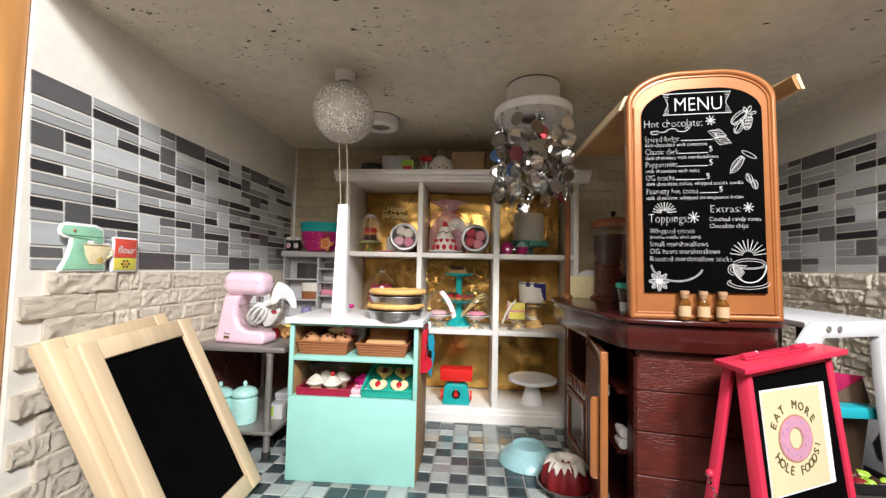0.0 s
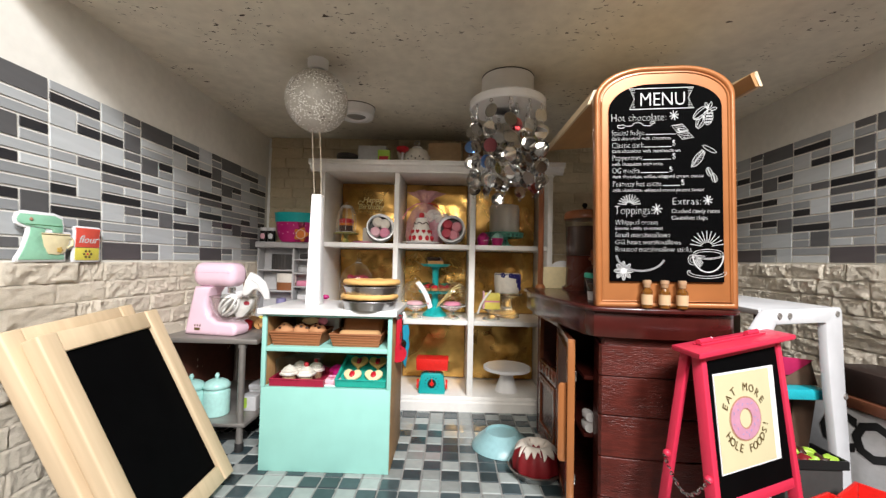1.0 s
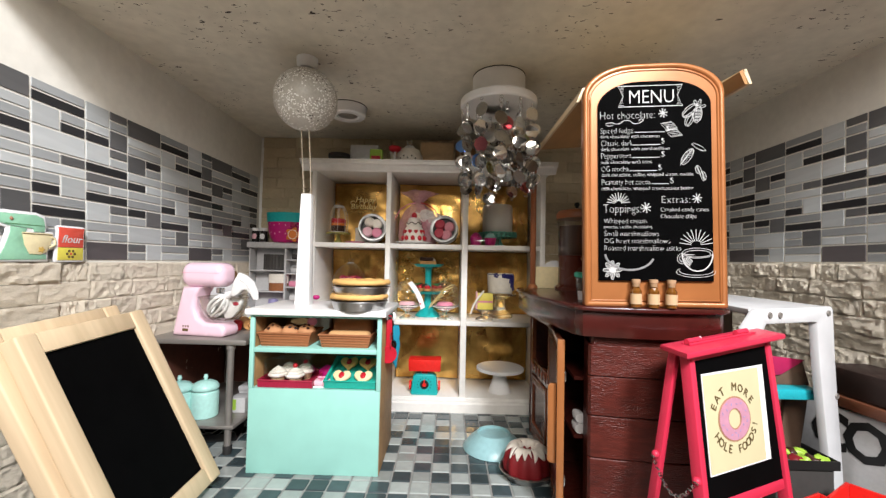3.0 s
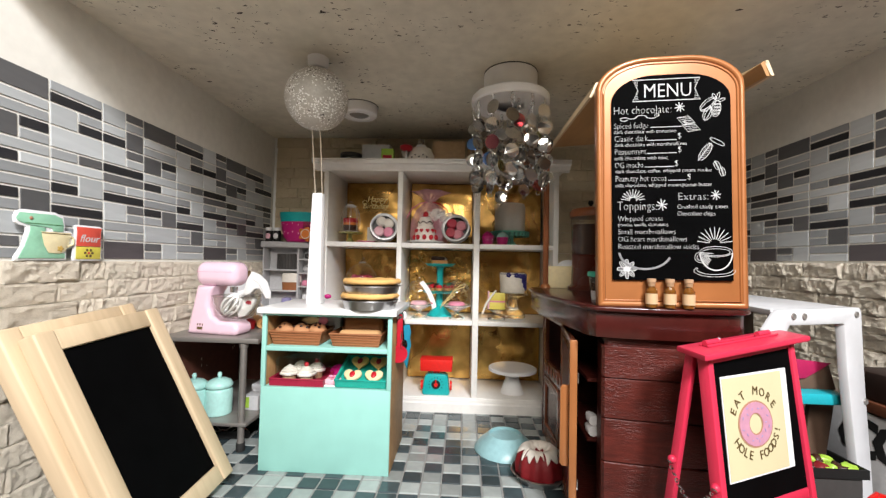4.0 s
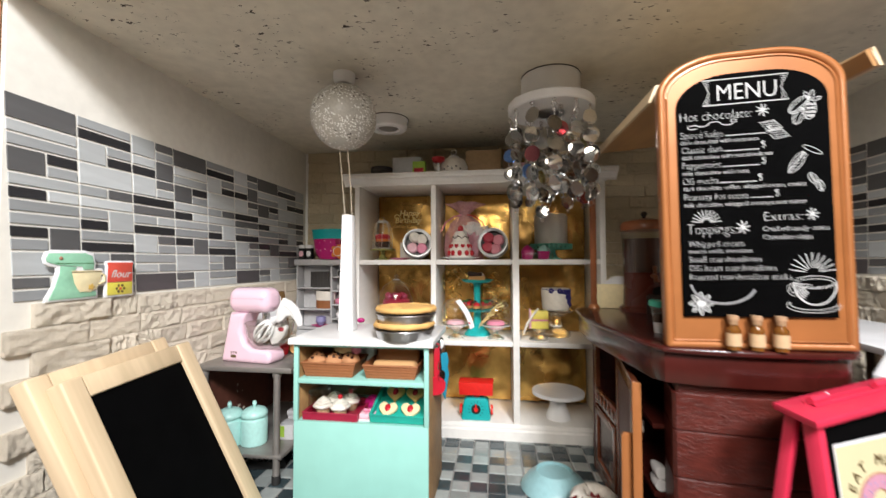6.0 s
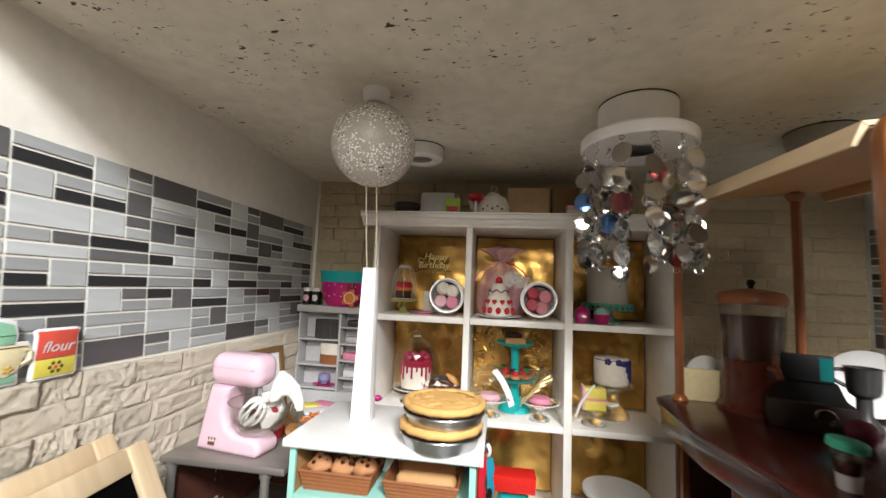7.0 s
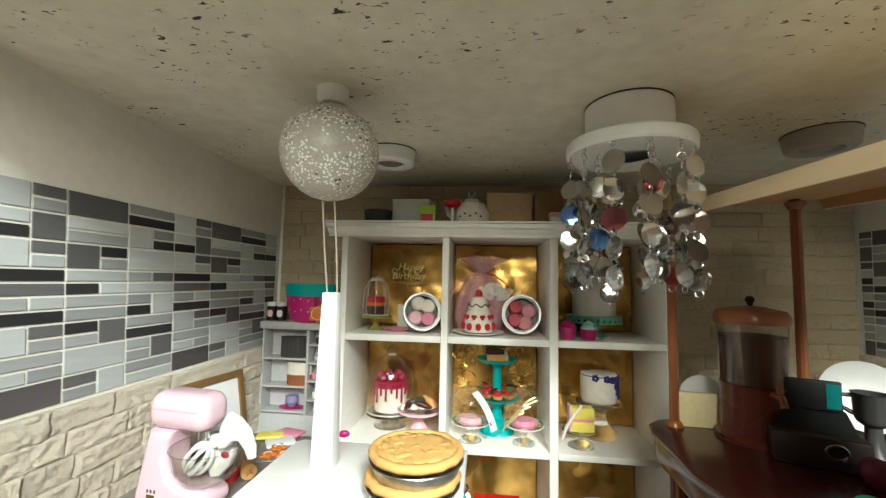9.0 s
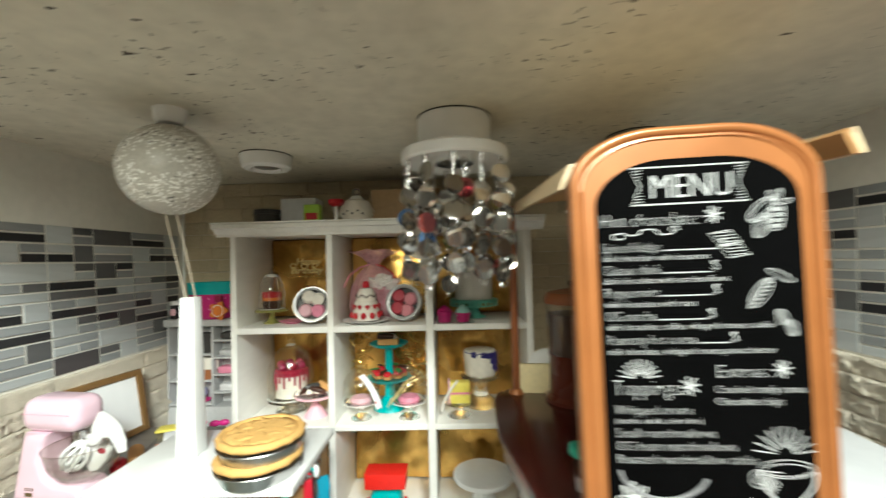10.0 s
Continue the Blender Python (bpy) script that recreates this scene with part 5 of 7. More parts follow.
for x, kind in ((-0.088, "dish"), (-0.014, "dish")):
    t = thing("glass_dish", (x, 0.272, Z2), "footed cut glass dish holding a pink pastry", "dish", "glass dishes")
    part("dish", lathe([(0, 0), (0.016, 0), (0.014, 0.003), (0.004, 0.008), (0.004, 0.013), (0.012, 0.018), (0.024, 0.024), (0.026, 0.028), (0.0245, 0.028), (0.011, 0.0205), (0, 0.02)], 28), "lace", t)
    part("pastry", moved(lathe([(0, 0), (0.014, 0), (0.017, 0.006), (0.014, 0.011), (0, 0.012)], 22), pose(0, 0, 0.0215)), "icing_pink" if x < -0.05 else "rose", t)
    s = 1 if x < -0.05 else -1
    if s > 0:
        rib = []
        for q in range(9):
            u = -1 + q / 4
            rib.append((u * 0.028, 0.004 * (1 - u * u)))
        strip = [(x0 - 0.0045, z0) for z0, x0 in rib] + [(x0 + 0.0045, z0) for z0, x0 in rib[::-1]]
        part("tag", moved(prism(strip, -0.0003, 0.0003), pose(0.019, -0.024, 0.047, 0, -28, 0)), "paper_white", t, "white ribbon tag")
        part("tag_print", moved(box(-0.0012, 0.0012, -0.0006, -0.0004, -0.02, -0.016), pose(0.019, -0.024, 0.047, 0, -28, 0)), "cherry_red", t)
    else:
        for q in range(9):
            z0, z1 = 0.022 + 0.004 * q, 0.036 + 0.004 * q
            x0, x1 = -0.03 + 0.0027 * q, -0.022 + 0.0045 * q + (0.006 if q % 2 else -0.002)
            part("twig", tube([(x0, -0.022, z0), ((x0 + x1) / 2, -0.024, (z0 + z1) / 2 + 0.002), (x1, -0.021, z1)], 0.0008, 5), "gold_script", t, "gold glitter twig")
    part("dome", moved(dome(0.0275, 0.05), pose(0, 0, 0.0245)), "glass", t, "clear plastic dome")
    part("dome_knob", ball(0.0032, (0, 0, 0.077), sub=2), "glass", t)
    part("dome_rim", ring(0.0275, 0.0256, 0.0008), "frosted", t)

# middle row, last cell
t = thing("flower_cake", (0.1, 0.318, Z2), "white cake with navy flowers on a cut glass pedestal", "cake")
part("pedestal", lathe([(0, 0), (0.026, 0), (0.026, 0.006), (0.012, 0.018), (0.009, 0.034), (0.018, 0.042), (0.032, 0.046), (0.032, 0.05), (0, 0.05)], 32, 0.02, 16), "lace", t)
part("cake", roughen(moved(lathe([(0, 0), (0.024, 0), (0.025, 0.003), (0.0258, 0.02), (0.0265, 0.038), (0.025, 0.0405), (0.012, 0.04), (0, 0.04)], 36), pose(0, 0, 0.0502)), 0.0009, 120), "cream_icing", t, soft=3)
part("icing_line", tube([(0.0262 * math.cos(a), 0.0262 * math.sin(a), 0.0885) for a in [2 * math.pi * k / 40 for k in range(40)]], 0.0008, 5, True), "navy", t)
for k, (a, z) in enumerate(((-0.5, 0.08), (-0.75, 0.075), (-0.35, 0.07), (-0.6, 0.066), (-0.15, 0.084), (-1.1, 0.085), (-0.9, 0.0845), (-1.4, 0.0865), (-2.0, 0.087), (-0.3, 0.0605), (-0.05, 0.075), (-0.65, 0.0845))):
    x, y = 0.0262 * math.cos(a), 0.0262 * math.sin(a)
    petals = [ball(0.0027, (x + 0.003 * math.cos(a + 1.57) * math.cos(b), y + 0.003 * math.sin(a + 1.57) * math.cos(b), z + 0.003 * math.sin(b)), sub=1) for b in [1.2566 * q for q in range(5)]]
    part("flower", merge(*petals), "navy", t)
t = thing("cake_slice", (0.064, 0.275, Z2), "slice of pink and yellow cake on a gold-rimmed glass dish", "cake slice")
part("dish", lathe([(0, 0), (0.018, 0), (0.016, 0.003), (0.005, 0.008), (0.005, 0.012), (0.014, 0.018), (0.026, 0.021), (0.026, 0.0225), (0.013, 0.02), (0, 0.02)], 28), "lace", t)
part("slice", box(-0.014, 0.016, -0.009, 0.009, 0.0205, 0.034, 0.001), "yellow", t)
part("filling", box(-0.0142, 0.0162, -0.0092, 0.0092, 0.0342, 0.037, 0.0006), "rose", t)
part("slice_top", box(-0.014, 0.016, -0.009, 0.009, 0.0372, 0.052, 0.001), "yellow", t)
part("frosting", box(-0.017, -0.0142, -0.0092, 0.0092, 0.0205, 0.055, 0.001), "icing_pink", t)
part("ribbon", tube([(-0.028, -0.014, 0.012), (-0.022, -0.016, 0.03), (-0.012, -0.016, 0.046), (-0.002, -0.014, 0.058)], [0.0016, 0.0022, 0.0022, 0.0014], 6), "cream_icing", t, "cream ribbon")

# bottom row
t = thing("kitchen_scale", (-0.05, 0.262, Z3), "teal toy kitchen scale with a red pan", "scale")
part("body", prism([(-0.024, 0), (0.024, 0), (0.026, 0.004), (0.022, 0.034), (0.016, 0.039), (-0.016, 0.039), (-0.022, 0.034), (-0.026, 0.004)], -0.012, 0.014, "xz", 0.002), "teal", t)
part("neck", box(-0.006, 0.006, -0.004, 0.006, 0.039, 0.045), "toy_red", t)
part("pan", moved(prism([(-0.03, 0.0), (0.03, 0.0), (0.031, 0.022), (-0.031, 0.022)], -0.018, 0.018, "xz", 0.002), pose(0, 0.003, 0.0452)), "toy_red", t, "red weighing pan")
part("dial", moved(lathe([(0, 0), (0.0085, 0), (0.008, 0.0012), (0, 0.0012)], 24), pose(0, -0.0122, 0.02, 90, 0, 0)), "ink", t)
part("pointer", moved(box(-0.001, 0.001, -0.0004, 0.0004, -0.005, 0.009), pose(0, -0.0138, 0.021)), "toy_red", t)
part("dial_hub", moved(lathe([(0, 0), (0.004, 0), (0.0035, 0.002), (0, 0.002)], 16), pose(0, -0.0136, 0.02, 90, 0, 0)), "toy_red", t)
for k in range(11):
    a = math.pi * (k - 2) / 7
    part("dial_mark", moved(box(-0.0005, 0.0005, -0.0002, 0.0002, -0.0012, 0.0012), pose(0.0128 * math.cos(a), -0.0123, 0.02 + 0.0128 * math.sin(a), 0, 90 - math.degrees(a), 0)), "ink", t)
for s in (-1, 1):
    part("side_wheel", moved(lathe([(0, 0), (0.009, 0), (0.009, 0.004), (0, 0.004)], 20), pose(s * 0.026, 0.006, 0.014, 0, s * 90, 0)), "toy_red", t)
single("cake_stand", lathe([(0, 0), (0.0225, 0), (0.022, 0.003), (0.0145, 0.023), (0.0125, 0.032), (0.017, 0.0385), (0.043, 0.042), (0.0465, 0.043), (0.0465, 0.048), (0.045, 0.049), (0, 0.0482)], 40),
       "white_plastic", (0.098, 0.285, Z3), "plain white ceramic cake stand on the lowest shelf", "cake stand")

# on top of the shelf
ZS = 0.4723
t = thing("round_tin", (-0.235, 0.285, ZS), "low dark round tin on the shelf top", "tin")
part("tin_body", lathe([(0, 0), (0.021, 0), (0.021, 0.016), (0, 0.016)], 28), "pewter", t)
part("lid", lathe([(0, 0.0162), (0.022, 0.0162), (0.022, 0.022), (0.021, 0.0235), (0, 0.024)], 28), "pewter", t)
single("carton", box(-0.028, 0.028, -0.018, 0.018, 0, 0.04, 0.0008), "grey_plastic", (-0.182, 0.29, ZS), "plain pale grey carton on the shelf top", "carton")
t = thing("cookie_box", (-0.155, 0.262, ZS), "small lime box with a red window", "box")
part("carton", box(-0.012, 0.012, -0.008, 0.008, 0, 0.027, 0.0006), "lime", t)
part("window", box(-0.009, 0.009, -0.0084, -0.008, 0.004, 0.014), "cherry_red", t)
t = thing("teapot", (-0.092, 0.282, ZS), "white teapot with a few dark dots and a round knob", "teapot")
part("pot", lathe([(0, 0), (0.018, 0), (0.026, 0.01), (0.027, 0.02), (0.02, 0.033), (0.012, 0.036), (0, 0.036)], 28), "cream_icing", t)
part("lid", lathe([(0, 0.0362), (0.012, 0.0362), (0.009, 0.041), (0.003, 0.043), (0, 0.044)], 20), "white_plastic", t)
part("lid_ring", moved(tube([(0.005 * math.cos(b), 0, 0.005 * math.sin(b)) for b in [2 * math.pi * q / 14 for q in range(14)]], 0.0011, 6, True), pose(0, 0, 0.0485)), "steel", t)
part("spout", tube([(-0.024, 0, 0.012), (-0.034, 0, 0.018), (-0.038, 0, 0.03)], [0.005, 0.004, 0.003], 8), "cream_icing", t)
for k in range(5):
    a = -2.2 + 0.3 * (k % 5)
    part("dot", ball(0.0017, (0.0262 * math.cos(a), 0.0262 * math.sin(a), 0.012 + 0.004 * (k % 2)), sub=1), "ink", t)
t = thing("red_shaker", (-0.119, 0.262, ZS), "red capped glass shaker beside the teapot", "shaker")
part("glass", lathe([(0, 0), (0.005, 0), (0.0025, 0.004), (0.0022, 0.024), (0, 0.024)], 16), "white_plastic", t)
part("cap", lathe([(0, 0.0241), (0.006, 0.0241), (0.0115, 0.028), (0.0125, 0.033), (0.011, 0.0345), (0, 0.034)], 20), "cherry_red", t)
single("carton", box(-0.033, 0.033, -0.014, 0.016, 0, 0.052, 0.0008), "kraft", (-0.036, 0.3, ZS), "plain kraft brown carton beside the teapot", "carton")
single("carton", box(-0.0205, 0.0205, -0.014, 0.016, 0, 0.051, 0.0008), "brown_frame", (0.0215, 0.292, ZS), "dark brown carton on the shelf top", "carton")
t = thing("gift_box", (0.03, 0.264, ZS), "small white box with a pink lid", "box")
part("box_body", box(-0.01, 0.01, -0.008, 0.008, 0, 0.012, 0.0006), "paper_white", t)
part("lid", box(-0.0107, 0.0107, -0.0087, 0.0087, 0.0121, 0.018, 0.0006), "icing_pink", t, "pink lid")

# ---- goods in the display counter ----
def basket(at, w, d, h, mat, label, category="basket"):
    t = thing("basket", at, label, category, "baskets")
    bm = prism([(-w, -d), (w, -d), (w, d), (-w, d)], 0, h, "xy")
    for v in bm.verts:
        if v.co.z < h / 2:
            v.co.x *= 0.88
            v.co.y *= 0.88
    for f in list(bm.faces):
        if f.normal.z > 0.9:
            bm.faces.remove(f)
    bmesh.ops.solidify(bm, geom=bm.faces[:], thickness=0.0018)
    part("basket_wall", bm, mat, t)
    for k in range(4):
        z = h * (k + 0.7) / 4.6
        f = 0.88 + 0.12 * z / h
        part("weave", tube([(-w * f, -d * f, z), (w * f, -d * f, z), (w * f, d * f, z), (-w * f, d * f, z)], 0.0009, 5, True), mat, t)
    part("basket_rim", tube([(-w, -d, h), (w, -d, h), (w, d, h), (-w, d, h)], 0.0016, 6, True), mat, t)
    return t


ZR, ZF = 0.1634, 0.1098
basket((-0.2258, 0.042, ZR), 0.0355, 0.026, 0.0175, "wicker", "brown woven basket under three muffins")
for k, (x, y) in enumerate(((-0.247, 0.034), (-0.2245, 0.033), (-0.2025, 0.036))):
    t = thing("muffin", (x, y, ZR + 0.004), "golden brown muffin with chocolate chips", "muffin", "muffins in the basket", 40 * k)
    part("crumb", roughen(roughen(lathe([(0, 0), (0.0085, 0), (0.0102, 0.0105), (0.0124, 0.0118), (0.0115, 0.0155), (0.0078, 0.0198), (0.0035, 0.0228), (0, 0.0234)], 28), 0.003, 85, 3 * k), 0.0012, 240, k), "muffin_brown", t, soft=3)
    for q in range(9):
        a, r = q * 2.4 + k, 0.0025 + 0.001 * q
        part("chip", ball(0.0025, (r * math.cos(a), r * math.sin(a), 0.0238 - 0.45 * r - 14.0 * r * r), (1, 1, 0.8), 1), "choc", t)
basket((-0.1445, 0.042, ZR), 0.035, 0.026, 0.0165, "wicker", "brown woven basket holding a bread loaf")
single("bread_loaf", roughen(box(-0.028, 0.029, -0.0095, 0.0095, 0.003, 0.0205, 0.0065, 4), 0.001, 110), "bread", (-0.142, 0.031, ZR), "long golden bread loaf lying in a basket", "bread", soft=3)
single("bread_loaf", roughen(box(-0.0275, 0.0275, -0.011, 0.011, 0.0022, 0.034, 0.006, 4), 0.001, 110), "bread_dark", (-0.1415, 0.054, ZR), "tall dark brown loaf in the basket behind another", "bread", soft=3)
single("paper_pack", box(-0.0145, 0.0145, -0.006, 0.006, 0.0, 0.031, 0.001), "paper_white", (-0.196, 0.076, ZR), "plain white paper pack behind the baskets", "pack")
t = thing("wrapped_candy", (-0.213, 0.04, ZR + 0.0262), "pink and cream wrapped sweet on the muffins", "sweet")
part("sweet", roughen(ball(0.006, (0, 0, 0.004), (2.2, 1, 0.8)), 0.001, 150), "cookie", t)
part("wrapper", ball(0.006, (0.016, 0, 0.004), (1.2, 0.9, 0.9)), "rose", t)


def tray(at, w, d, h, mat, label):
    t = thing("tray", at, label, "tray", "counter trays")
    bm = merge(box(-w, w, -d, d, 0, 0.0016), box(-w, -w + 0.002, -d, d, 0.0017, h), box(w - 0.002, w, -d, d, 0.0017, h), box(-w + 0.0021, w - 0.0021, -d, -d + 0.002, 0.0017, h), box(-w + 0.0021, w - 0.0021, d - 0.002, d, 0.0017, h))
    part("tray_body", bm, mat, t)
    part("tray_rim", tube([(-w, -d, h), (w, -d, h), (w, d, h), (-w, d, h)], 0.0013, 6, True), mat, t)
    return t


tray((-0.222, 0.044, ZF), 0.0365, 0.03, 0.009, "raspberry", "crimson tray with cream cupcakes")
for k, (x, y) in enumerate(((-0.239, 0.033), (-0.2145, 0.03), (-0.233, 0.056), (-0.209, 0.054))):
    t = thing("cupcake", (x, y, ZF + 0.0018), "white frosted cupcake with a cherry" if k == 1 else "white frosted cupcake in a pale case", "cupcake", "cupcakes on the tray", 30 * k)
    part("case", lathe([(0, 0), (0.0075, 0), (0.01, 0.01), (0, 0.01)], 20, 0.03, 10), "kraft", t)
    part("icing", moved(swirl(0.0122, 0.013, k), pose(0, 0, 0.0095)), "cream_icing", t)
    if k in (1, 3):
        part("cherry", ball(0.0034, (0, 0, 0.0235), sub=2), "cherry_red", t)
lid = single("display_cover", box(-0.032, 0.03, -0.024, 0.026, 0.0, 0.026, 0.002), "clear_film", (-0.2235, 0.046, ZF + 0.0095), "clear plastic cover over the cupcakes", "cover")
t = thing("gift_sweet", (-0.1765, 0.028, ZF), "small pink wrapped gift with a bow on a card", "gift")
part("card", box(-0.0125, 0.0125, -0.01, 0.01, 0, 0.0012), "paper_white", t)
part("gift", roughen(box(-0.01, 0.01, -0.007, 0.007, 0.0013, 0.0085, 0.002, 3), 0.0008, 150), "icing_pink", t)
part("ribbon", merge(box(-0.0012, 0.0012, -0.0073, 0.0073, 0.0086, 0.0094), ball(0.0028, (-0.003, 0, 0.0108), (1.3, 0.8, 0.7), 2), ball(0.0028, (0.003, 0, 0.0108), (1.3, 0.8, 0.7), 2)), "rose", t)
single("candy_bundle", roughen(ball(0.009, (0, 0, 0.009), (1.4, 1, 1)), 0.003, 120), "magenta", (-0.178, 0.062, ZF), "dark magenta bundle of wrapped sweets", "sweet", soft=3)
tilted = tray((-0.1355, 0.046, ZF), 0.034, 0.032, 0.0105, "tray_green", "sea green tray with heart-shaped jam cookies")
tilted.matrix_world = pose(-0.1355, 0.046, ZF + 0.0095, 16, 0, 0)
heart_poly = [(0.0135 * 16 * math.sin(a) ** 3 / 17, 0.0135 * (13 * math.cos(a) - 5 * math.cos(2 * a) - 2 * math.cos(3 * a) - math.cos(4 * a)) / 17) for a in [2 * math.pi * k / 28 for k in range(28)]]
for k, (x, y, z) in enumerate(((-0.151, 0.033, 0.0095), (-0.1215, 0.033, 0.0095), (-0.148, 0.062, 0.0205), (-0.121, 0.062, 0.0205))):
    t = thing("heart_cookie", (x, y, ZF + z), "pale heart-shaped cookie with red jam" if k < 2 else "browned heart-shaped cookie with red jam", "cookie", "heart cookies")
    c = part("biscuit", moved(prism(heart_poly, 0, 0.005, "xy", 0.0016, 2), pose(0, 0, 0, 38, 0, 6 * k - 8)), "cookie" if k < 2 else "crust", t)
    part("jam", moved(ball(0.0046, (0, 0.001, 0.0052), (0.85, 1.15, 0.35), 2), pose(0, 0, 0, 38, 0, 0)), "cherry_red", t)

# pies on the worktop
for k, z in enumerate((0.0, 0.0192)):
    t = thing("pie", (-0.129 + 0.0025 * k, 0.0295, ZT + z), "golden crumb-topped pie in a foil tin" if k else "golden pie in a foil tin under another pie", "pie", "stacked pies", 25 * k)
    part("tin", lathe([(0, 0), (0.034, 0), (0.0375, 0.0108), (0.0392, 0.0115), (0.0388, 0.0122), (0.0365, 0.0118), (0.033, 0.0015), (0, 0.0015)], 44), "pie_tin", t, "shiny foil tin")
    part("crust_edge", moved(roughen(lathe([(0.033, 0.0), (0.038, 0.0008), (0.0395, 0.004), (0.0372, 0.0072), (0.0335, 0.007), (0.032, 0.005)], 72, 0.008, 14), 0.0009, 120, k), pose(0, 0, 0.0137)), "crust", t, soft=3)
    part("filling", moved(roughen(lathe([(0, 0.0068), (0.012, 0.0067), (0.024, 0.0063), (0.0335, 0.0055), (0.0335, 0.0)], 44), 0.0012, 140, k + 3), pose(0, 0, 0.0137)), "crust", t, soft=3)
    for d in (0, 1):
        for q in range(-2, 3):
            half = math.sqrt(0.0325 ** 2 - (0.0118 * q) ** 2)
            pts = []
            for i in range(25):
                u = -half + 2 * half * i / 24
                pts.append((u, 0.0118 * q, 0.0182 + 0.0007 * math.cos(u / 0.0118 * math.pi + math.pi * (q + d)) - 1.0 * (u * u + (0.0118 * q) ** 2)))
            bm = tube(pts, 0.0022, 8)
            for v in bm.verts:
                v.co.y = 0.0118 * q + (v.co.y - 0.0118 * q) * 2.1
            part("lattice_strip", roughen(moved(bm, pose(0, 0, 0, 0, 0, 90 * d)), 0.0011, 190, q + d), "crust", t, soft=3)

# utensils hanging on the counter's side
t = thing("hanging_spoon", (-0.0935, 0.045, 0.204), "red measuring spoon hanging on the counter side", "spoon")
part("handle", moved(box(-0.0042, 0.0042, -0.0018, 0.0018, -0.045, -0.006, 0.0015), pose(0.004, 0, 0, 0, 0, 25)), "spoon_red", t)
part("eye", moved(tube([(0.0036 * math.cos(b), 0, 0.0036 * math.sin(b)) for b in [2 * math.pi * q / 14 for q in range(14)]], 0.0013, 6, True), pose(0.004, 0, -0.0035, 0, 0, 25)), "spoon_red", t)
part("bowl_rim", moved(tube([(0.0112 * math.cos(b), 0.0112 * math.sin(b), 0) for b in [2 * math.pi * q / 24 for q in range(24)]], 0.001, 6, True), pose(0.0025, -0.0025, -0.054, 90, 0, 25)), "spoon_red", t)
part("bowl", moved(lathe([(0, -0.004), (0.006, -0.003), (0.0105, 0.001), (0.0118, 0.003), (0.0105, 0.003), (0, 0.0)], 24), pose(0.0035, 0, -0.054, 90, 0, 25)), "spoon_red", t)
t = thing("hanging_spatula", (-0.0935, 0.07, 0.204), "blue spatula with a steel shank on the counter side", "spatula")
part("shank", tube([(0.004, 0, 0.0), (0.006, 0, -0.018)], 0.0016, 8), "steel", t)
part("blade", moved(prism([(-0.006, 0), (0.006, 0), (0.0085, -0.012), (0.007, -0.02), (0.009, -0.03), (0.007, -0.04), (0.003, -0.064), (-0.006, -0.046), (-0.004, -0.036), (-0.0065, -0.026), (-0.0045, -0.014)], -0.0012, 0.0012, "yz", 0.0006), pose(0.0085, 0.004, -0.018, 0, 0, -52)), "toy_blue", t)
t = thing("utensil_set", (-0.0935, 0.05, 0.2045), "steel kitchen tools hanging from a teal and white hook", "utensils")
part("hook_cap", box(0.0005, 0.0085, -0.004, 0.003, -0.006, 0.002, 0.0015), "teal", t, "teal plastic hook")
part("white_cap", ball(0.0042, (0.009, 0.0045, -0.003), (0.8, 0.8, 1.6), 2), "white_plastic", t)
for k, (dy, ln) in enumerate(((-0.006, 0.034), (-0.001, 0.041), (0.005, 0.037), (0.0085, 0.045))):
    part("shaft", tube([(0.006, dy * 0.5, -0.006), (0.0065 + 0.0006 * k, dy, -ln)], 0.0011, 6), "steel", t)
part("steel_ladle", moved(lathe([(0, -0.003), (0.005, -0.002), (0.0075, 0.002), (0.0068, 0.002), (0, -0.001)], 16), pose(0.0085, -0.001, -0.043, 90, 0, 60)), "steel", t)
part("steel_turner", box(0.0066, 0.0078, 0.0005, 0.0095, -0.052, -0.037, 0.0004), "steel", t)
t = thing("hook_rail", (-0.0935, 0.052, 0.2), "small metal hook rail screwed to the counter side", "hook")
part("rail", box(0.0, 0.004, -0.02, 0.03, 0.0, 0.004, 0.0008), "steel", t)
for y in (-0.008, 0.017):
    part("hook", tube([(0.003, y, 0.002), (0.007, y, 0.001), (0.009, y, 0.004), (0.007, y, 0.008)], 0.0011, 6), "steel", t)

# ---- pendant cords ----
cord = thing("pull_cord", (-0.211, 0.028, 0.4602), "two thin pale cords hanging from the glitter lamp", "cord")
for dx in (-0.006, 0.006):
    part("strand", tube([(dx * 0.9, 0.0, 0.0), (-0.004 + dx * 0.95, 0.02, -0.042), (-0.0085 + dx * 0.85, 0.0404, -0.083)], 0.0008, 6), "cord", cord)

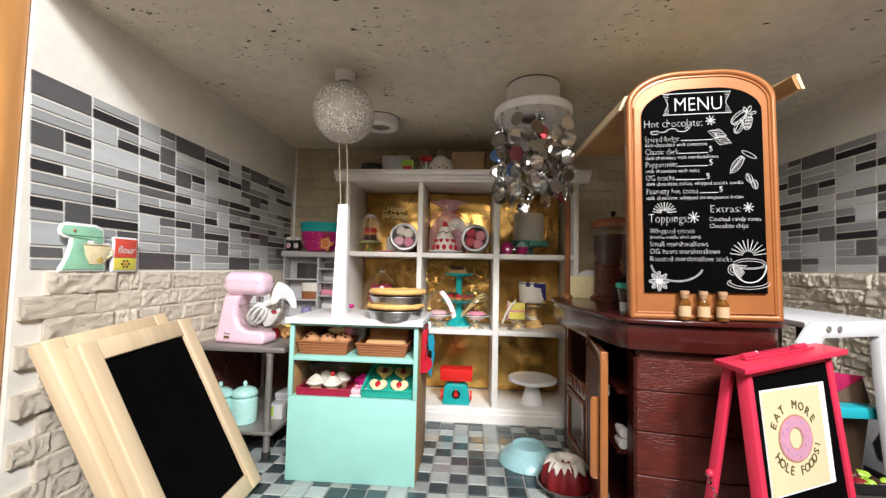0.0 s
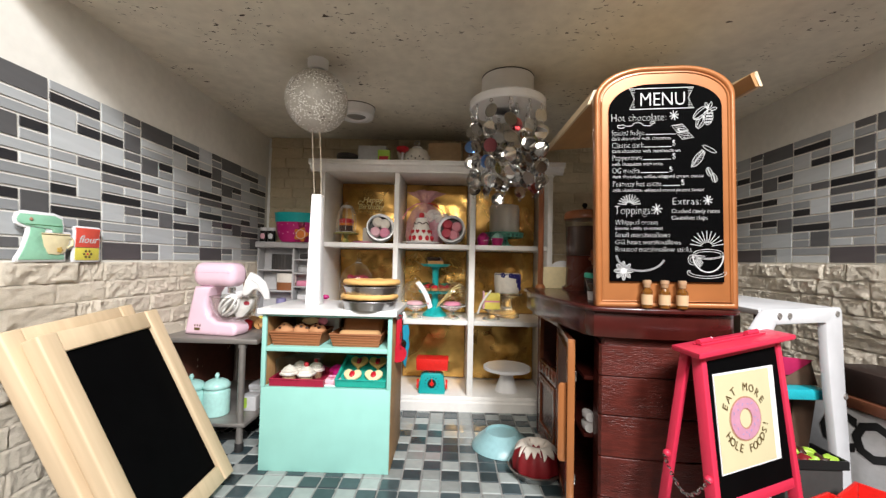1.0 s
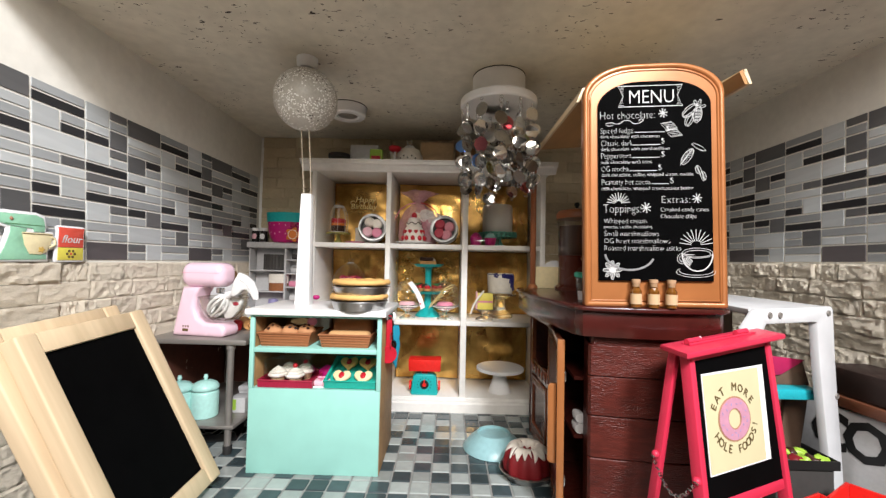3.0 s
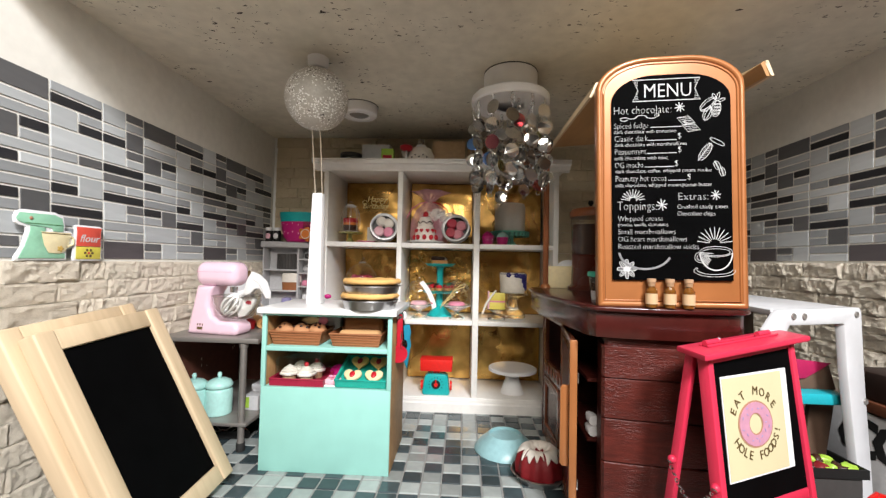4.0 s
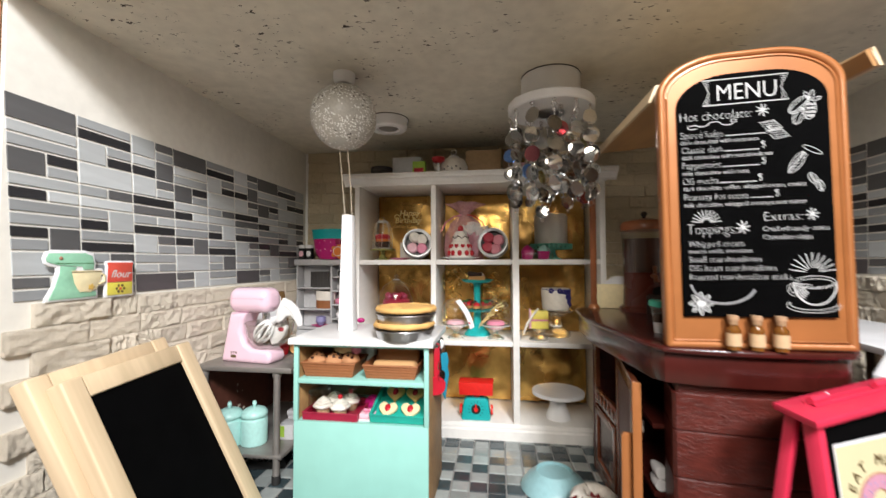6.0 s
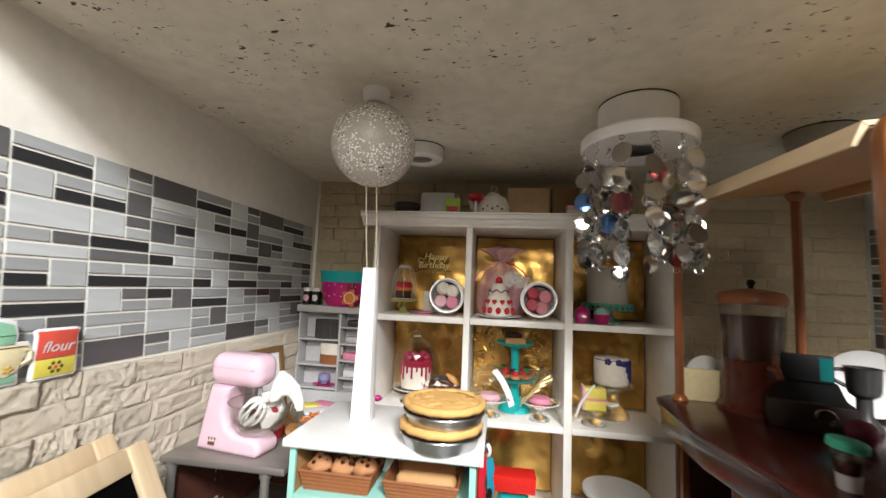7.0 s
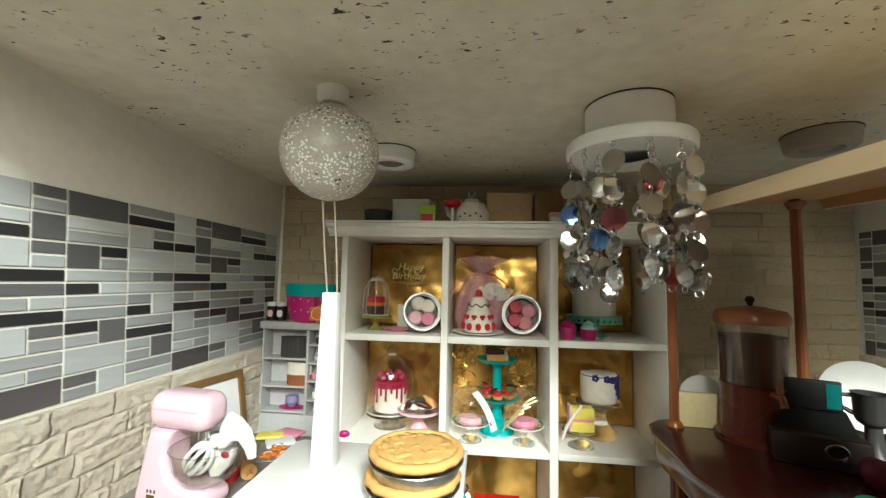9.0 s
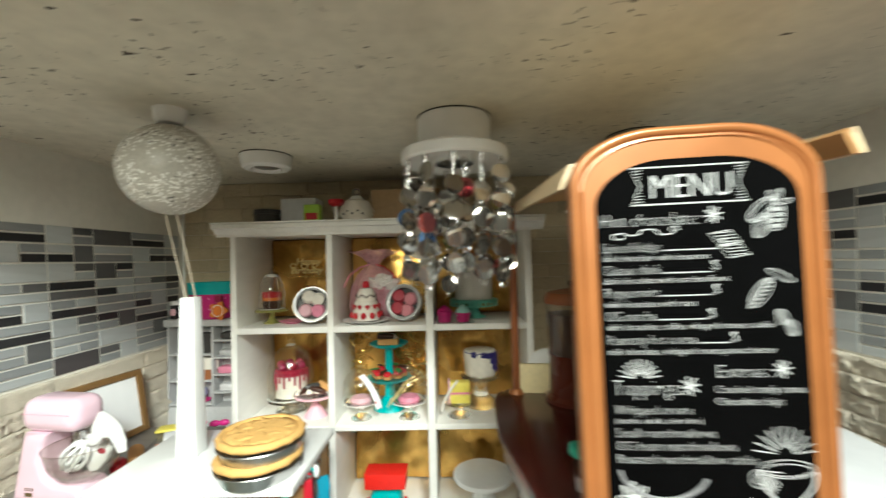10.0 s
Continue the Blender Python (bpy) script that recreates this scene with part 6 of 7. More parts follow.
# ---- strands of the chandelier ----
disc = mesh_of("disc", moved(lathe([(0, 0.0001), (0.0034, 0.00007), (0.0068, -0.00007), (0.0098, -0.0003), (0.01, 0.0), (0.0068, 0.00043), (0.0034, 0.00057), (0, 0.0006)], 24), Matrix.Rotation(math.pi / 2, 4, "X")), "mirror")
link_ring = mesh_of("link", moved(tube([(0.0032 * math.cos(a), 0.0032 * math.sin(a), 0) for a in [2 * math.pi * k / 12 for k in range(12)]], 0.0005, 5, True), Matrix.Rotation(math.pi / 2, 4, "X")), "steel")
crng = random.Random(5)
for ring_r, count in ((0.0535, 12), (0.032, 4)):
    for k in range(count):
        a = 2 * math.pi * k / count + ring_r * 9
        x, y = ring_r * math.cos(a), ring_r * math.sin(a)
        lead = (0.021, 0.0, 0.014)[k % 3] if ring_r > 0.05 else 0.014
        zs = -0.0535 - lead
        n = (4, 5, 4)[k % 3]
        strand = part("strand", tube([(x, y, -0.0492), (x, y, zs - 0.004)], 0.0004, 4), "steel", chandelier)
        part("hook", moved(tube([(0.0022 * math.cos(b), 0, 0.0022 * math.sin(b)) for b in [2 * math.pi * q / 10 for q in range(10)]], 0.0006, 5, True), pose(x, y, -0.0512, 0, 0, math.degrees(a) + 90)), "steel", strand)
        for q in range(int(lead / 0.0068)):
            ob = bpy.data.objects.new("link", link_ring)
            scene.collection.objects.link(ob)
            ob.parent = strand
            ob.matrix_local = pose(x, y, -0.0565 - 0.0068 * q, 0, 0, crng.uniform(-80, 80))
        for q in range(n):
            for mesh, dz in ((disc, -0.0125), (link_ring, -0.0241)):
                ob = bpy.data.objects.new(mesh.name, mesh)
                scene.collection.objects.link(ob)
                ob.parent = strand
                turn = crng.uniform(-1.0, 1.0)
                ob.matrix_local = pose(x, y, zs + dz - 0.0247 * q, crng.uniform(-18, 18), 0, math.degrees(turn))

# ---- on and round the cart ----
for k in range(3):
    t = thing("cork_jar", (0.1735 + 0.0162 * k, -0.1285 - 0.0014 * k, ZC), "tiny glass jar of spice with cork and kraft label", "jar", "spice jars")
    t.scale = (0.86, 0.86, 0.96)
    part("glass", lathe([(0, 0), (0.0056, 0), (0.006, 0.0015), (0.006, 0.017), (0.0042, 0.0205), (0.0045, 0.024)], 20), "glass", t)
    part("spice", roughen(lathe([(0, 0.0008), (0.0054, 0.0008), (0.0054, 0.0168), (0.0036, 0.0192), (0.003, 0.0205), (0, 0.0206)], 20), 0.0009, 420, k), "spice", t)
    part("cork", lathe([(0, 0.0212), (0.0036, 0.0212), (0.004, 0.0248), (0.0046, 0.025), (0.0046, 0.0285), (0, 0.0287)], 16), "cork", t)
    part("label", moved(lathe([(0.00612, 0.0), (0.00625, 0.0), (0.00625, 0.0102), (0.00612, 0.0102)], 24), pose(0, 0, 0.004)), "kraft", t, "blank kraft label")
t = thing("drink_cup", (0.149, -0.052, ZC), "clear plastic cup with a teal lid on the cart", "cup")
part("cup", lathe([(0.0068, 0.0101), (0.0088, 0.025)], 20), "clear_film", t)
part("drink", lathe([(0, 0.0102), (0.0064, 0.0102), (0.0078, 0.019), (0, 0.0192)], 18), "choc", t)
part("sleeve", lathe([(0, 0), (0.006, 0), (0.0068, 0.01), (0, 0.01)], 20), "paper_white", t, "white paper sleeve")
part("lid", moved(lathe([(0, 0), (0.0108, 0), (0.0108, 0.0042), (0.0095, 0.0055), (0, 0.006)], 24), pose(0, 0, 0.0255, 3, 5, 0)), "lid_green", t, "sea green lid")
t = thing("beverage_dispenser", (0.199, 0.132, ZC), "drink dispenser with a red-brown lid and clear tank", "dispenser")
part("base", lathe([(0, 0), (0.034, 0), (0.034, 0.004), (0.029, 0.008), (0.0275, 0.05), (0.029, 0.055), (0, 0.055)], 36), "amber", t, "amber-brown ribbed base")
part("tank", lathe([(0.0288, 0.0552), (0.0302, 0.114)], 36), "clear_plastic", t, "clear smoky tank")
part("drink", lathe([(0, 0.0555), (0.0274, 0.0555), (0.0284, 0.102), (0, 0.102)], 32), "choc", t)
part("lid", lathe([(0, 0.1142), (0.0322, 0.1142), (0.0326, 0.121), (0.029, 0.127), (0.011, 0.131), (0, 0.1315)], 36), "post_wood", t, "red-brown lid")
part("knob", lathe([(0, 0.1316), (0.0025, 0.1316), (0.0025, 0.134), (0.0045, 0.1375), (0.003, 0.141), (0, 0.142)], 18), "ink", t)
part("tap", merge(tube([(0, -0.026, 0.05), (0, -0.039, 0.05), (0, -0.042, 0.042)], 0.0032, 8), box(-0.002, 0.002, -0.039, -0.034, 0.053, 0.064, 0.0008)), "post_wood", t)
single("note_card", box(-0.0205, 0.0205, -0.003, 0.003, 0, 0.036, 0.0008), "card_cream", (0.158, 0.158, ZC), "blank cream card box standing on the cart", "card", turn=-6)
single("plate", moved(plate(0.0235, 0.004), pose(0, 0, 0.0233, 78, 0, 0)), "white_plastic", (0.18, 0.192, ZC), "small white plate standing behind the card", "plate", turn=-10)
single("berry_cupcake", roughen(lathe([(0, 0), (0.0075, 0), (0.0095, 0.007), (0.011, 0.0095), (0.01, 0.0155), (0.0065, 0.02), (0, 0.0215)], 20, 0.03, 9), 0.0009, 120), "plum", (0.2285, 0.04, ZC), "dark red cupcake standing on the cart", "cupcake", soft=3)
t = thing("cash_register", (0.231, 0.092, ZC), "dark cash register with a teal screen", "register", turn=-24)
part("drawer", box(-0.04, 0.024, -0.03, 0.03, 0, 0.026, 0.002), "dark_bench", t)
part("keypad", prism([(-0.02, 0.0262), (0.022, 0.0262), (0.022, 0.04), (0.012, 0.04)], -0.034, 0.02, "yz", 0.002), "ink", t)
screen = part("screen", box(-0.028, 0.016, 0.006, 0.012, 0.0402, 0.0665, 0.001), "ink", t, "dark upright screen with a teal panel")
part("panel", box(0.005, 0.015, 0.0055, 0.0058, 0.0425, 0.0645), "screen_teal", screen, "teal panel")
part("handle", moved(tube([(0.0068 * math.cos(a), 0, 0.0058 * math.sin(a)) for a in [math.pi * k / 10 for k in range(20)]], 0.0014, 6, True), pose(0.001, -0.0316, 0.0155)), "steel", t)
t = thing("mug", (0.276, 0.096, ZC), "dark pewter mug beside the register", "mug", turn=150)
part("cup", lathe([(0, 0.032), (0.011, 0.032), (0.0125, 0.036), (0.0135, 0.056), (0.0145, 0.0575), (0.0125, 0.0575), (0.0115, 0.036), (0, 0.035)], 24), "pewter", t)
part("foot", lathe([(0, 0), (0.013, 0), (0.012, 0.003), (0.006, 0.012), (0.006, 0.028), (0.011, 0.032), (0, 0.032)], 24), "pewter", t)
part("mug_handle", tube([(0.013, 0, 0.054), (0.022, 0, 0.053), (0.023, 0, 0.044), (0.0125, 0, 0.038)], 0.0021, 8), "steel", t)
# things kept in the cart's open cabinet
for k, (x, z) in enumerate(((0.1425, 0.0982), (0.143, 0.11), (0.1545, 0.0982))):
    t = thing("bottle", (x, -0.064, z), "small white bottle lying in the cart cabinet", "bottle", "cabinet bottles")
    part("bottle_body", moved(lathe([(0, 0), (0.0054, 0), (0.0058, 0.0015), (0.0058, 0.011), (0.003, 0.014), (0, 0.014)], 18), pose(0, 0, 0, -90, 0, 0)), "white_plastic", t)
    part("cap", moved(lathe([(0, 0.0142), (0.0038, 0.0142), (0.0038, 0.019), (0, 0.0195)], 14), pose(0, 0, 0, -90, 0, 0)), "white_plastic", t)

# ---- floor ----
t = thing("mixing_bowl", (0.0655, 0.101, 0.0), "pale blue bowl turned upside down on the tiles", "bowl")
part("bowl", lathe([(0.044, 0), (0.0458, 0.0005), (0.045, 0.003), (0.038, 0.012), (0.0285, 0.0195), (0.025, 0.0235), (0.0235, 0.0237), (0.023, 0.02), (0, 0.02)], 48), "sky_blue", t)
t = thing("bundt_cake", (0.1015, 0.024, 0.0), "red velvet bundt cake with white icing in a tin", "cake")
part("tin", lathe([(0, 0), (0.028, 0), (0.0345, 0.0095), (0.037, 0.0105), (0.0355, 0.0115), (0.0335, 0.0108), (0.0275, 0.0015), (0, 0.0015)], 44), "pie_tin", t)
part("cake", moved(lathe([(0.0, 0.016), (0.005, 0.017), (0.0085, 0.024), (0.014, 0.0305), (0.021, 0.029), (0.0275, 0.0215), (0.0305, 0.011), (0.0295, 0.0)], 80, 0.045, 10), pose(0, 0, 0.0085)), "velvet", t, soft=3)
icing, steps = bmesh.new(), 120
crown = [(0.0075, 0.0305), (0.0095, 0.0352), (0.0142, 0.0405), (0.0195, 0.0402), (0.0245, 0.0365), (0.0285, 0.0305), (0.0308, 0.0245), (0.0322, 0.0175)]
rows = []
for k in range(steps):
    a = 2 * math.pi * k / steps
    saw = abs((k * 14 / steps + 0.2 * math.sin(3 * a)) % 1.0 - 0.5) * 2
    reach = 0.52 + 0.24 * saw + 0.05 * math.sin(5 * a + 1)
    inner = 0.12 * abs((k * 7 / steps) % 1.0 - 0.5) * 2
    row = []
    for q in range(9):
        f = (inner + (reach - inner) * q / 8) * (len(crown) - 1)
        i = min(int(f), len(crown) - 2)
        r = crown[i][0] + (crown[i + 1][0] - crown[i][0]) * (f - i)
        z = crown[i][1] + (crown[i + 1][1] - crown[i][1]) * (f - i)
        r *= 1.0 + 0.03 * math.cos(10 * a)
        row.append(icing.verts.new((r * math.cos(a), r * math.sin(a), z + 0.0007)))
    rows.append(row)
slots = (4, 38, 71, 91)
for k in range(steps):
    for q in range(8):
        if any(k in (g, g + 1) for g in slots) and 1 < q:
            continue
        p0, p1 = rows[k], rows[(k + 1) % steps]
        icing.faces.new((p0[q], p0[q + 1], p1[q + 1], p1[q]))
bmesh.ops.delete(icing, geom=[v for v in icing.verts if not v.link_faces], context="VERTS")
bmesh.ops.recalc_face_normals(icing, faces=icing.faces)
bmesh.ops.solidify(icing, geom=icing.faces[:], thickness=0.0014)
part("icing", icing, "cream_icing", t, "white icing dripping down in points", soft=3)

# ---- prep table ----
t = thing("stand_mixer", (-0.3655, 0.085, 0.1632), "pale pink stand mixer with a glass bowl", "mixer", turn=-8)
t.scale = (0.93, 0.93, 0.985)
part("pedestal", prism([(-0.056, 0), (0.03, 0), (0.0355, 0.003), (0.0378, 0.009), (0.0355, 0.016), (0.028, 0.0205), (0.0, 0.0215), (-0.012, 0.028), (-0.0185, 0.044), (-0.016, 0.062), (-0.008, 0.074), (-0.04, 0.074), (-0.044, 0.06), (-0.055, 0.01)], -0.019, 0.019, "xz", 0.0065, 5), "pink", t, soft=1.0)
part("head", box(-0.0455, 0.0305, -0.021, 0.021, 0.0738, 0.1112, 0.0145, 6), "pink", t, soft=1.0)
part("head_seam", box(-0.0405, 0.0255, -0.02115, -0.0209, 0.0955, 0.0959), "rose", t, "thin seam line")
part("hub", moved(lathe([(0, 0), (0.006, 0), (0.006, 0.008), (0, 0.008)], 16), pose(0.014, 0, 0.0645)), "steel", t)
for k in range(3):
    part("print_mark", box(-0.036 + 0.0045 * k, -0.034 + 0.0045 * k, -0.0194, -0.019, 0.0135, 0.0165), "print_dark", t)
part("print_mark", box(-0.036, -0.026, -0.0194, -0.019, 0.0075, 0.0115), "print_dark", t)
bowl = part("bowl", moved(lathe([(0, 0), (0.014, 0), (0.026, 0.007), (0.034, 0.02), (0.0372, 0.036), (0.038, 0.0375), (0.0366, 0.036), (0.033, 0.0205), (0.025, 0.0085), (0, 0.0015)], 36), pose(0.022, 0, 0.0218)), "glass", t, "clear mixing bowl")
part("bowl_rim", moved(tube([(0.0377 * math.cos(a), 0.0377 * math.sin(a), 0.0375) for a in [2 * math.pi * k / 44 for k in range(44)]], 0.0006, 5, True), pose(0.022, 0, 0.0218)), "clear_plastic", bowl)
t2 = thing("whisk", (-0.352, 0.081, 0.1605), "cream plastic whisk, beater and spatula in the mixer bowl", "whisk", turn=-8)
for k in range(4):
    a = math.pi * k / 4
    pts = [(0.012 * math.sin(b) * math.cos(a), 0.012 * math.sin(b) * math.sin(a), -0.018 * math.cos(b)) for b in [math.pi * (0.08 + 0.84 * q / 10) * 1.0 for q in range(11)]]
    pts = pts + [(-x, -y, z) for x, y, z in pts[::-1]]
    part("wire", moved(tube(pts, 0.0019, 6, True), pose(-0.002, 0, 0.0475, 0, 40, 0)), "white_plastic", t2)
part("whisk_stem", tube([(0.009, 0, 0.06), (0.024, -0.002, 0.068)], 0.004, 8), "white_plastic", t2)
beater = part("beater", moved(ring_prism([(-0.006, 0.028), (0.01, 0.033), (0.024, 0.03), (0.03, 0.018), (0.026, 0.004), (0.014, -0.008), (0.004, -0.01), (-0.002, 0.004)],
                                         [(0.002, 0.024), (0.006, 0.026), (0.01, 0.025), (0.0105, 0.018), (0.009, 0.011), (0.006, 0.006), (0.004, 0.005), (0.002, 0.01)], -0.004, 0.004, "xz", 0.0014), pose(0.0005, 0.011, 0.0365)), "white_plastic", t2, "flat white beater", soft=1.2)
part("jam_mark", moved(ball(0.004, (0.021, -0.0042, 0.014), (1.3, 0.2, 0.8), 2), pose(0.0005, 0.011, 0.0365)), "berry_red", beater)
hook = [(0, 0), (0.005, 0.019), (0.0137, 0.032), (0.0256, 0.0275), (0.0376, 0.0185), (0.0444, 0.004), (0.0453, -0.0064), (0.0405, -0.0077), (0.0355, 0.0005), (0.0282, 0.007), (0.0205, 0.0062), (0.0128, -0.001), (0.0043, -0.0043)]
spatula = part("spatula", moved(prism(hook, -0.0042, 0.0042, "xz", 0.0022, 3), pose(0.0235, -0.005, 0.0665, 0, 0, -6)), "white_plastic", t2, "white spatula with a bent head", soft=1.2)
for k in range(2):
    part("spatula_slot", moved(tube([(0.017 + 0.007 * k, -0.0044, 0.0215 - 0.003 * k), (0.028 + 0.004 * k, -0.0044, 0.016 - 0.003 * k), (0.0345 + 0.0025 * k, -0.0044, 0.007 - 0.004 * k)], 0.0007, 5), pose(0.0235, -0.005, 0.0665, 0, 0, -6)), "grey_plastic", spatula)
frame_t = new("picture_frame")
tagged(frame_t, "brown wooden picture frame leaning on the stone wall", "picture frame")
frame_t.matrix_world = pose(-0.4215, 0.204, 0.1635, -10, 0, 80)
part("frame", ring_prism([(-0.055, 0), (0.055, 0), (0.055, 0.092), (-0.055, 0.092)], [(-0.046, 0.009), (0.046, 0.009), (0.046, 0.083), (-0.046, 0.083)], -0.004, 0.004, "xz", 0.001), "brown_frame", frame_t)
part("picture", box(-0.0458, 0.0458, -0.001, 0.003, 0.0092, 0.0828), "paper_white", frame_t)
for k, (x, y) in enumerate(((-0.407, 0.078), (-0.3735, 0.088))):
    t = thing("canister", (x + 0.001, y, 0.0412), "aqua lidded canister on the lower table shelf", "canister", "aqua canisters")
    t.scale = (0.84, 0.84, 0.97)
    part("jar", lathe([(0, 0), (0.021, 0), (0.0222, 0.0015), (0.0222, 0.0365), (0.021, 0.0385), (0.0195, 0.039), (0.0195, 0.042), (0, 0.042)], 36), "aqua_enamel", t)
    part("lid", lathe([(0, 0.0422), (0.022, 0.0422), (0.0225, 0.0435), (0.0222, 0.0465), (0.0185, 0.051), (0.011, 0.0542), (0, 0.055)], 32), "aqua_enamel", t)
    part("knob", lathe([(0, 0.0552), (0.0025, 0.0552), (0.004, 0.06), (0.0025, 0.064), (0, 0.0645)], 16), "aqua_enamel", t)
t = thing("tea_carton", (-0.331, 0.115, 0.0412), "small lime and white carton on the lower shelf", "carton")
part("carton", box(-0.012, 0.012, -0.012, 0.012, 0, 0.022, 0.0006), "grey_plastic", t)
part("label", box(-0.0122, -0.002, -0.0123, -0.012, 0.004, 0.02), "lime", t)
t = thing("oven_tray", (-0.362, 0.112, 0.0), "dark low tray with loose pale wires under the table", "tray", turn=12)
part("tray", merge(box(-0.03, 0.03, -0.02, 0.02, 0, 0.003, 0.001), box(-0.03, 0.03, -0.02, -0.0185, 0.0031, 0.012), box(-0.03, 0.03, 0.0185, 0.02, 0.0031, 0.012)), "ink", t)
for k in range(3):
    part("wire", tube([(-0.026 + 0.006 * q, 0.009 * math.sin(0.9 * q + 2 * k) - 0.004 + 0.004 * k, 0.0042 + 0.0012 * k + 0.002 * math.sin(1.3 * q + k)) for q in range(9)], 0.0008, 5), "paper_white", t, "thin pale wire")
single("bow", merge(ball(0.0055, (-0.0052, 0, 0.004), (1.15, 0.6, 0.72), 2), ball(0.0055, (0.0052, 0, 0.004), (1.15, 0.6, 0.72), 2), ball(0.0025, (0, -0.001, 0.0042), sub=2)), "magenta", (-0.23, 0.136, ZT), "small magenta bow lying on the counter worktop", "bow", turn=15, soft=3)
single("book_stack", merge(box(-0.016, 0.016, -0.022, 0.022, 0, 0.009, 0.001), box(-0.015, 0.014, -0.021, 0.02, 0.0092, 0.018, 0.001), box(-0.016, 0.013, -0.022, 0.019, 0.0182, 0.026, 0.001)), "grey_plastic", (-0.338, 0.17, 0.0412), "stack of small grey boxes on the lower shelf", "boxes")
t = thing("cookie_tray", (-0.334, 0.205, 0.1632), "grey baking sheet with iced gingerbread cookies", "tray", turn=20)
part("sheet", merge(box(-0.03, 0.022, -0.025, 0.025, 0, 0.0018, 0.0006), box(-0.03, -0.028, -0.025, 0.025, 0.0019, 0.004), box(0.02, 0.022, -0.025, 0.025, 0.0019, 0.004)), "grey_metal", t)
for k, (x, y) in enumerate(((-0.012, -0.01), (0.008, -0.012), (-0.002, 0.01))):
    c = part("gingerbread", moved(prism([(0.009 * math.cos(b) * (1 + 0.25 * math.cos(5 * b)), 0.009 * math.sin(b) * (1 + 0.25 * math.cos(5 * b))) for b in [2 * math.pi * q / 30 for q in range(30)]], 0, 0.003, "xy", 0.0008, 2), pose(x, y, 0.0019)), "orange", t)
    part("icing_line", moved(tube([(0.005 * math.cos(b), 0.004 * math.sin(b), 0.0033) for b in [0.5 * q for q in range(9)]], 0.0006, 5), pose(x, y, 0.0019)), "cream_icing", c)
single("rolling_pin", merge(tube([(-0.022, 0, 0.0085), (0.022, 0, 0.0085)], 0.0085, 16), tube([(-0.034, 0, 0.0085), (0.034, 0, 0.0085)], 0.003, 10)), "sponge", (-0.346, 0.152, 0.1632), "short wooden rolling pin lying on the table", "rolling pin", turn=-52)
for k, (x, y, m, turn) in enumerate(((-0.372, 0.283, "yellow", 20), (-0.35, 0.296, "rose", -15), (-0.346, 0.262, "paper_white", 35))):
    single("packet", roughen(box(-0.019, 0.019, -0.013, 0.013, 0, 0.0045, 0.002, 3), 0.0012, 90, k), m, (x, y - 0.03, 0.1632), "small crumpled sweet packet lying on the table", "packet", "sweet packets", turn, soft=3)
single("berry_pot", lathe([(0, 0), (0.007, 0), (0.009, 0.012), (0.006, 0.016), (0, 0.017)], 16), "cherry_red", (-0.352, 0.132, 0.1632), "small red pot beside the mixer", "pot")

# ---- grey organiser behind the table ----
t = thing("drawer_organiser", (-0.361, 0.342, 0.0), "grey plastic organiser with open pigeonholes", "organiser")
part("base_block", box(-0.082, 0.078, 0.0, 0.032, 0.0, 0.1645, 0.001), "grey_plastic", t)
for x0, x1 in ((-0.082, -0.079), (-0.0045, -0.0005), (0.075, 0.078)):
    part("upright", box(x0, x1, 0.0, 0.032, 0.1647, 0.3033, 0.0006), "grey_plastic", t)
part("back", box(-0.0788, 0.0748, 0.0295, 0.0318, 0.1647, 0.3033), "grey_plastic", t)
part("top", box(-0.087, 0.08, -0.004, 0.034, 0.3035, 0.3168, 0.003), "grey_plastic", t)
for z in (0.17, 0.2105, 0.256):
    part("shelf", box(-0.0788, -0.0047, 0.0, 0.0293, z - 0.003, z, 0.0004), "grey_plastic", t)
for z in (0.19, 0.2205, 0.25, 0.28):
    part("small_shelf", box(-0.0003, 0.0748, 0.0, 0.0293, z - 0.003, z, 0.0004), "grey_plastic", t)
single("ribbed_box", lathe([(0, 0), (0.0245, 0), (0.0245, 0.034), (0, 0.034)], 48, 0.03, 24), "pewter", (-0.391, 0.356, 0.2562), "dark ribbed round box in the organiser", "box").scale = (1, 0.45, 1)
t = thing("cake_box", (-0.382, 0.356, 0.2107), "white frosted cake in a patterned brown wrapper", "cake")
part("wrapper", moved(lathe([(0, 0), (0.021, 0), (0.021, 0.017), (0, 0.017)], 32), Matrix.Diagonal((1, 0.5, 1, 1))), "wicker", t)
part("frosting", moved(lathe([(0, 0.0172), (0.022, 0.0172), (0.022, 0.034), (0.02, 0.0365), (0, 0.037)], 32), Matrix.Diagonal((1, 0.5, 1, 1))), "cream_icing", t)
t = thing("teacup", (-0.392, 0.355, 0.1702), "small lilac teacup on a magenta saucer", "cup")
part("saucer", moved(plate(0.022, 0.004), Matrix.Diagonal((1, 0.55, 1, 1))), "magenta", t)
part("cup", lathe([(0, 0.004), (0.006, 0.004), (0.011, 0.012), (0.01, 0.022), (0, 0.024)], 20), "purple", t)
for k, (x, z, m) in enumerate(((-0.335, 0.2502, "grey_plastic"), (-0.338, 0.2204, "rose"), (-0.336, 0.1902, "paper_white"), (-0.333, 0.2802, "pewter"))):
    single("folded_cloth", roughen(box(-0.018, 0.018, -0.01, 0.012, 0, 0.012, 0.003, 3), 0.001, 100, k), m, (x, 0.355, z), "small folded cloth in a pigeonhole", "cloth", "folded cloths", soft=3)
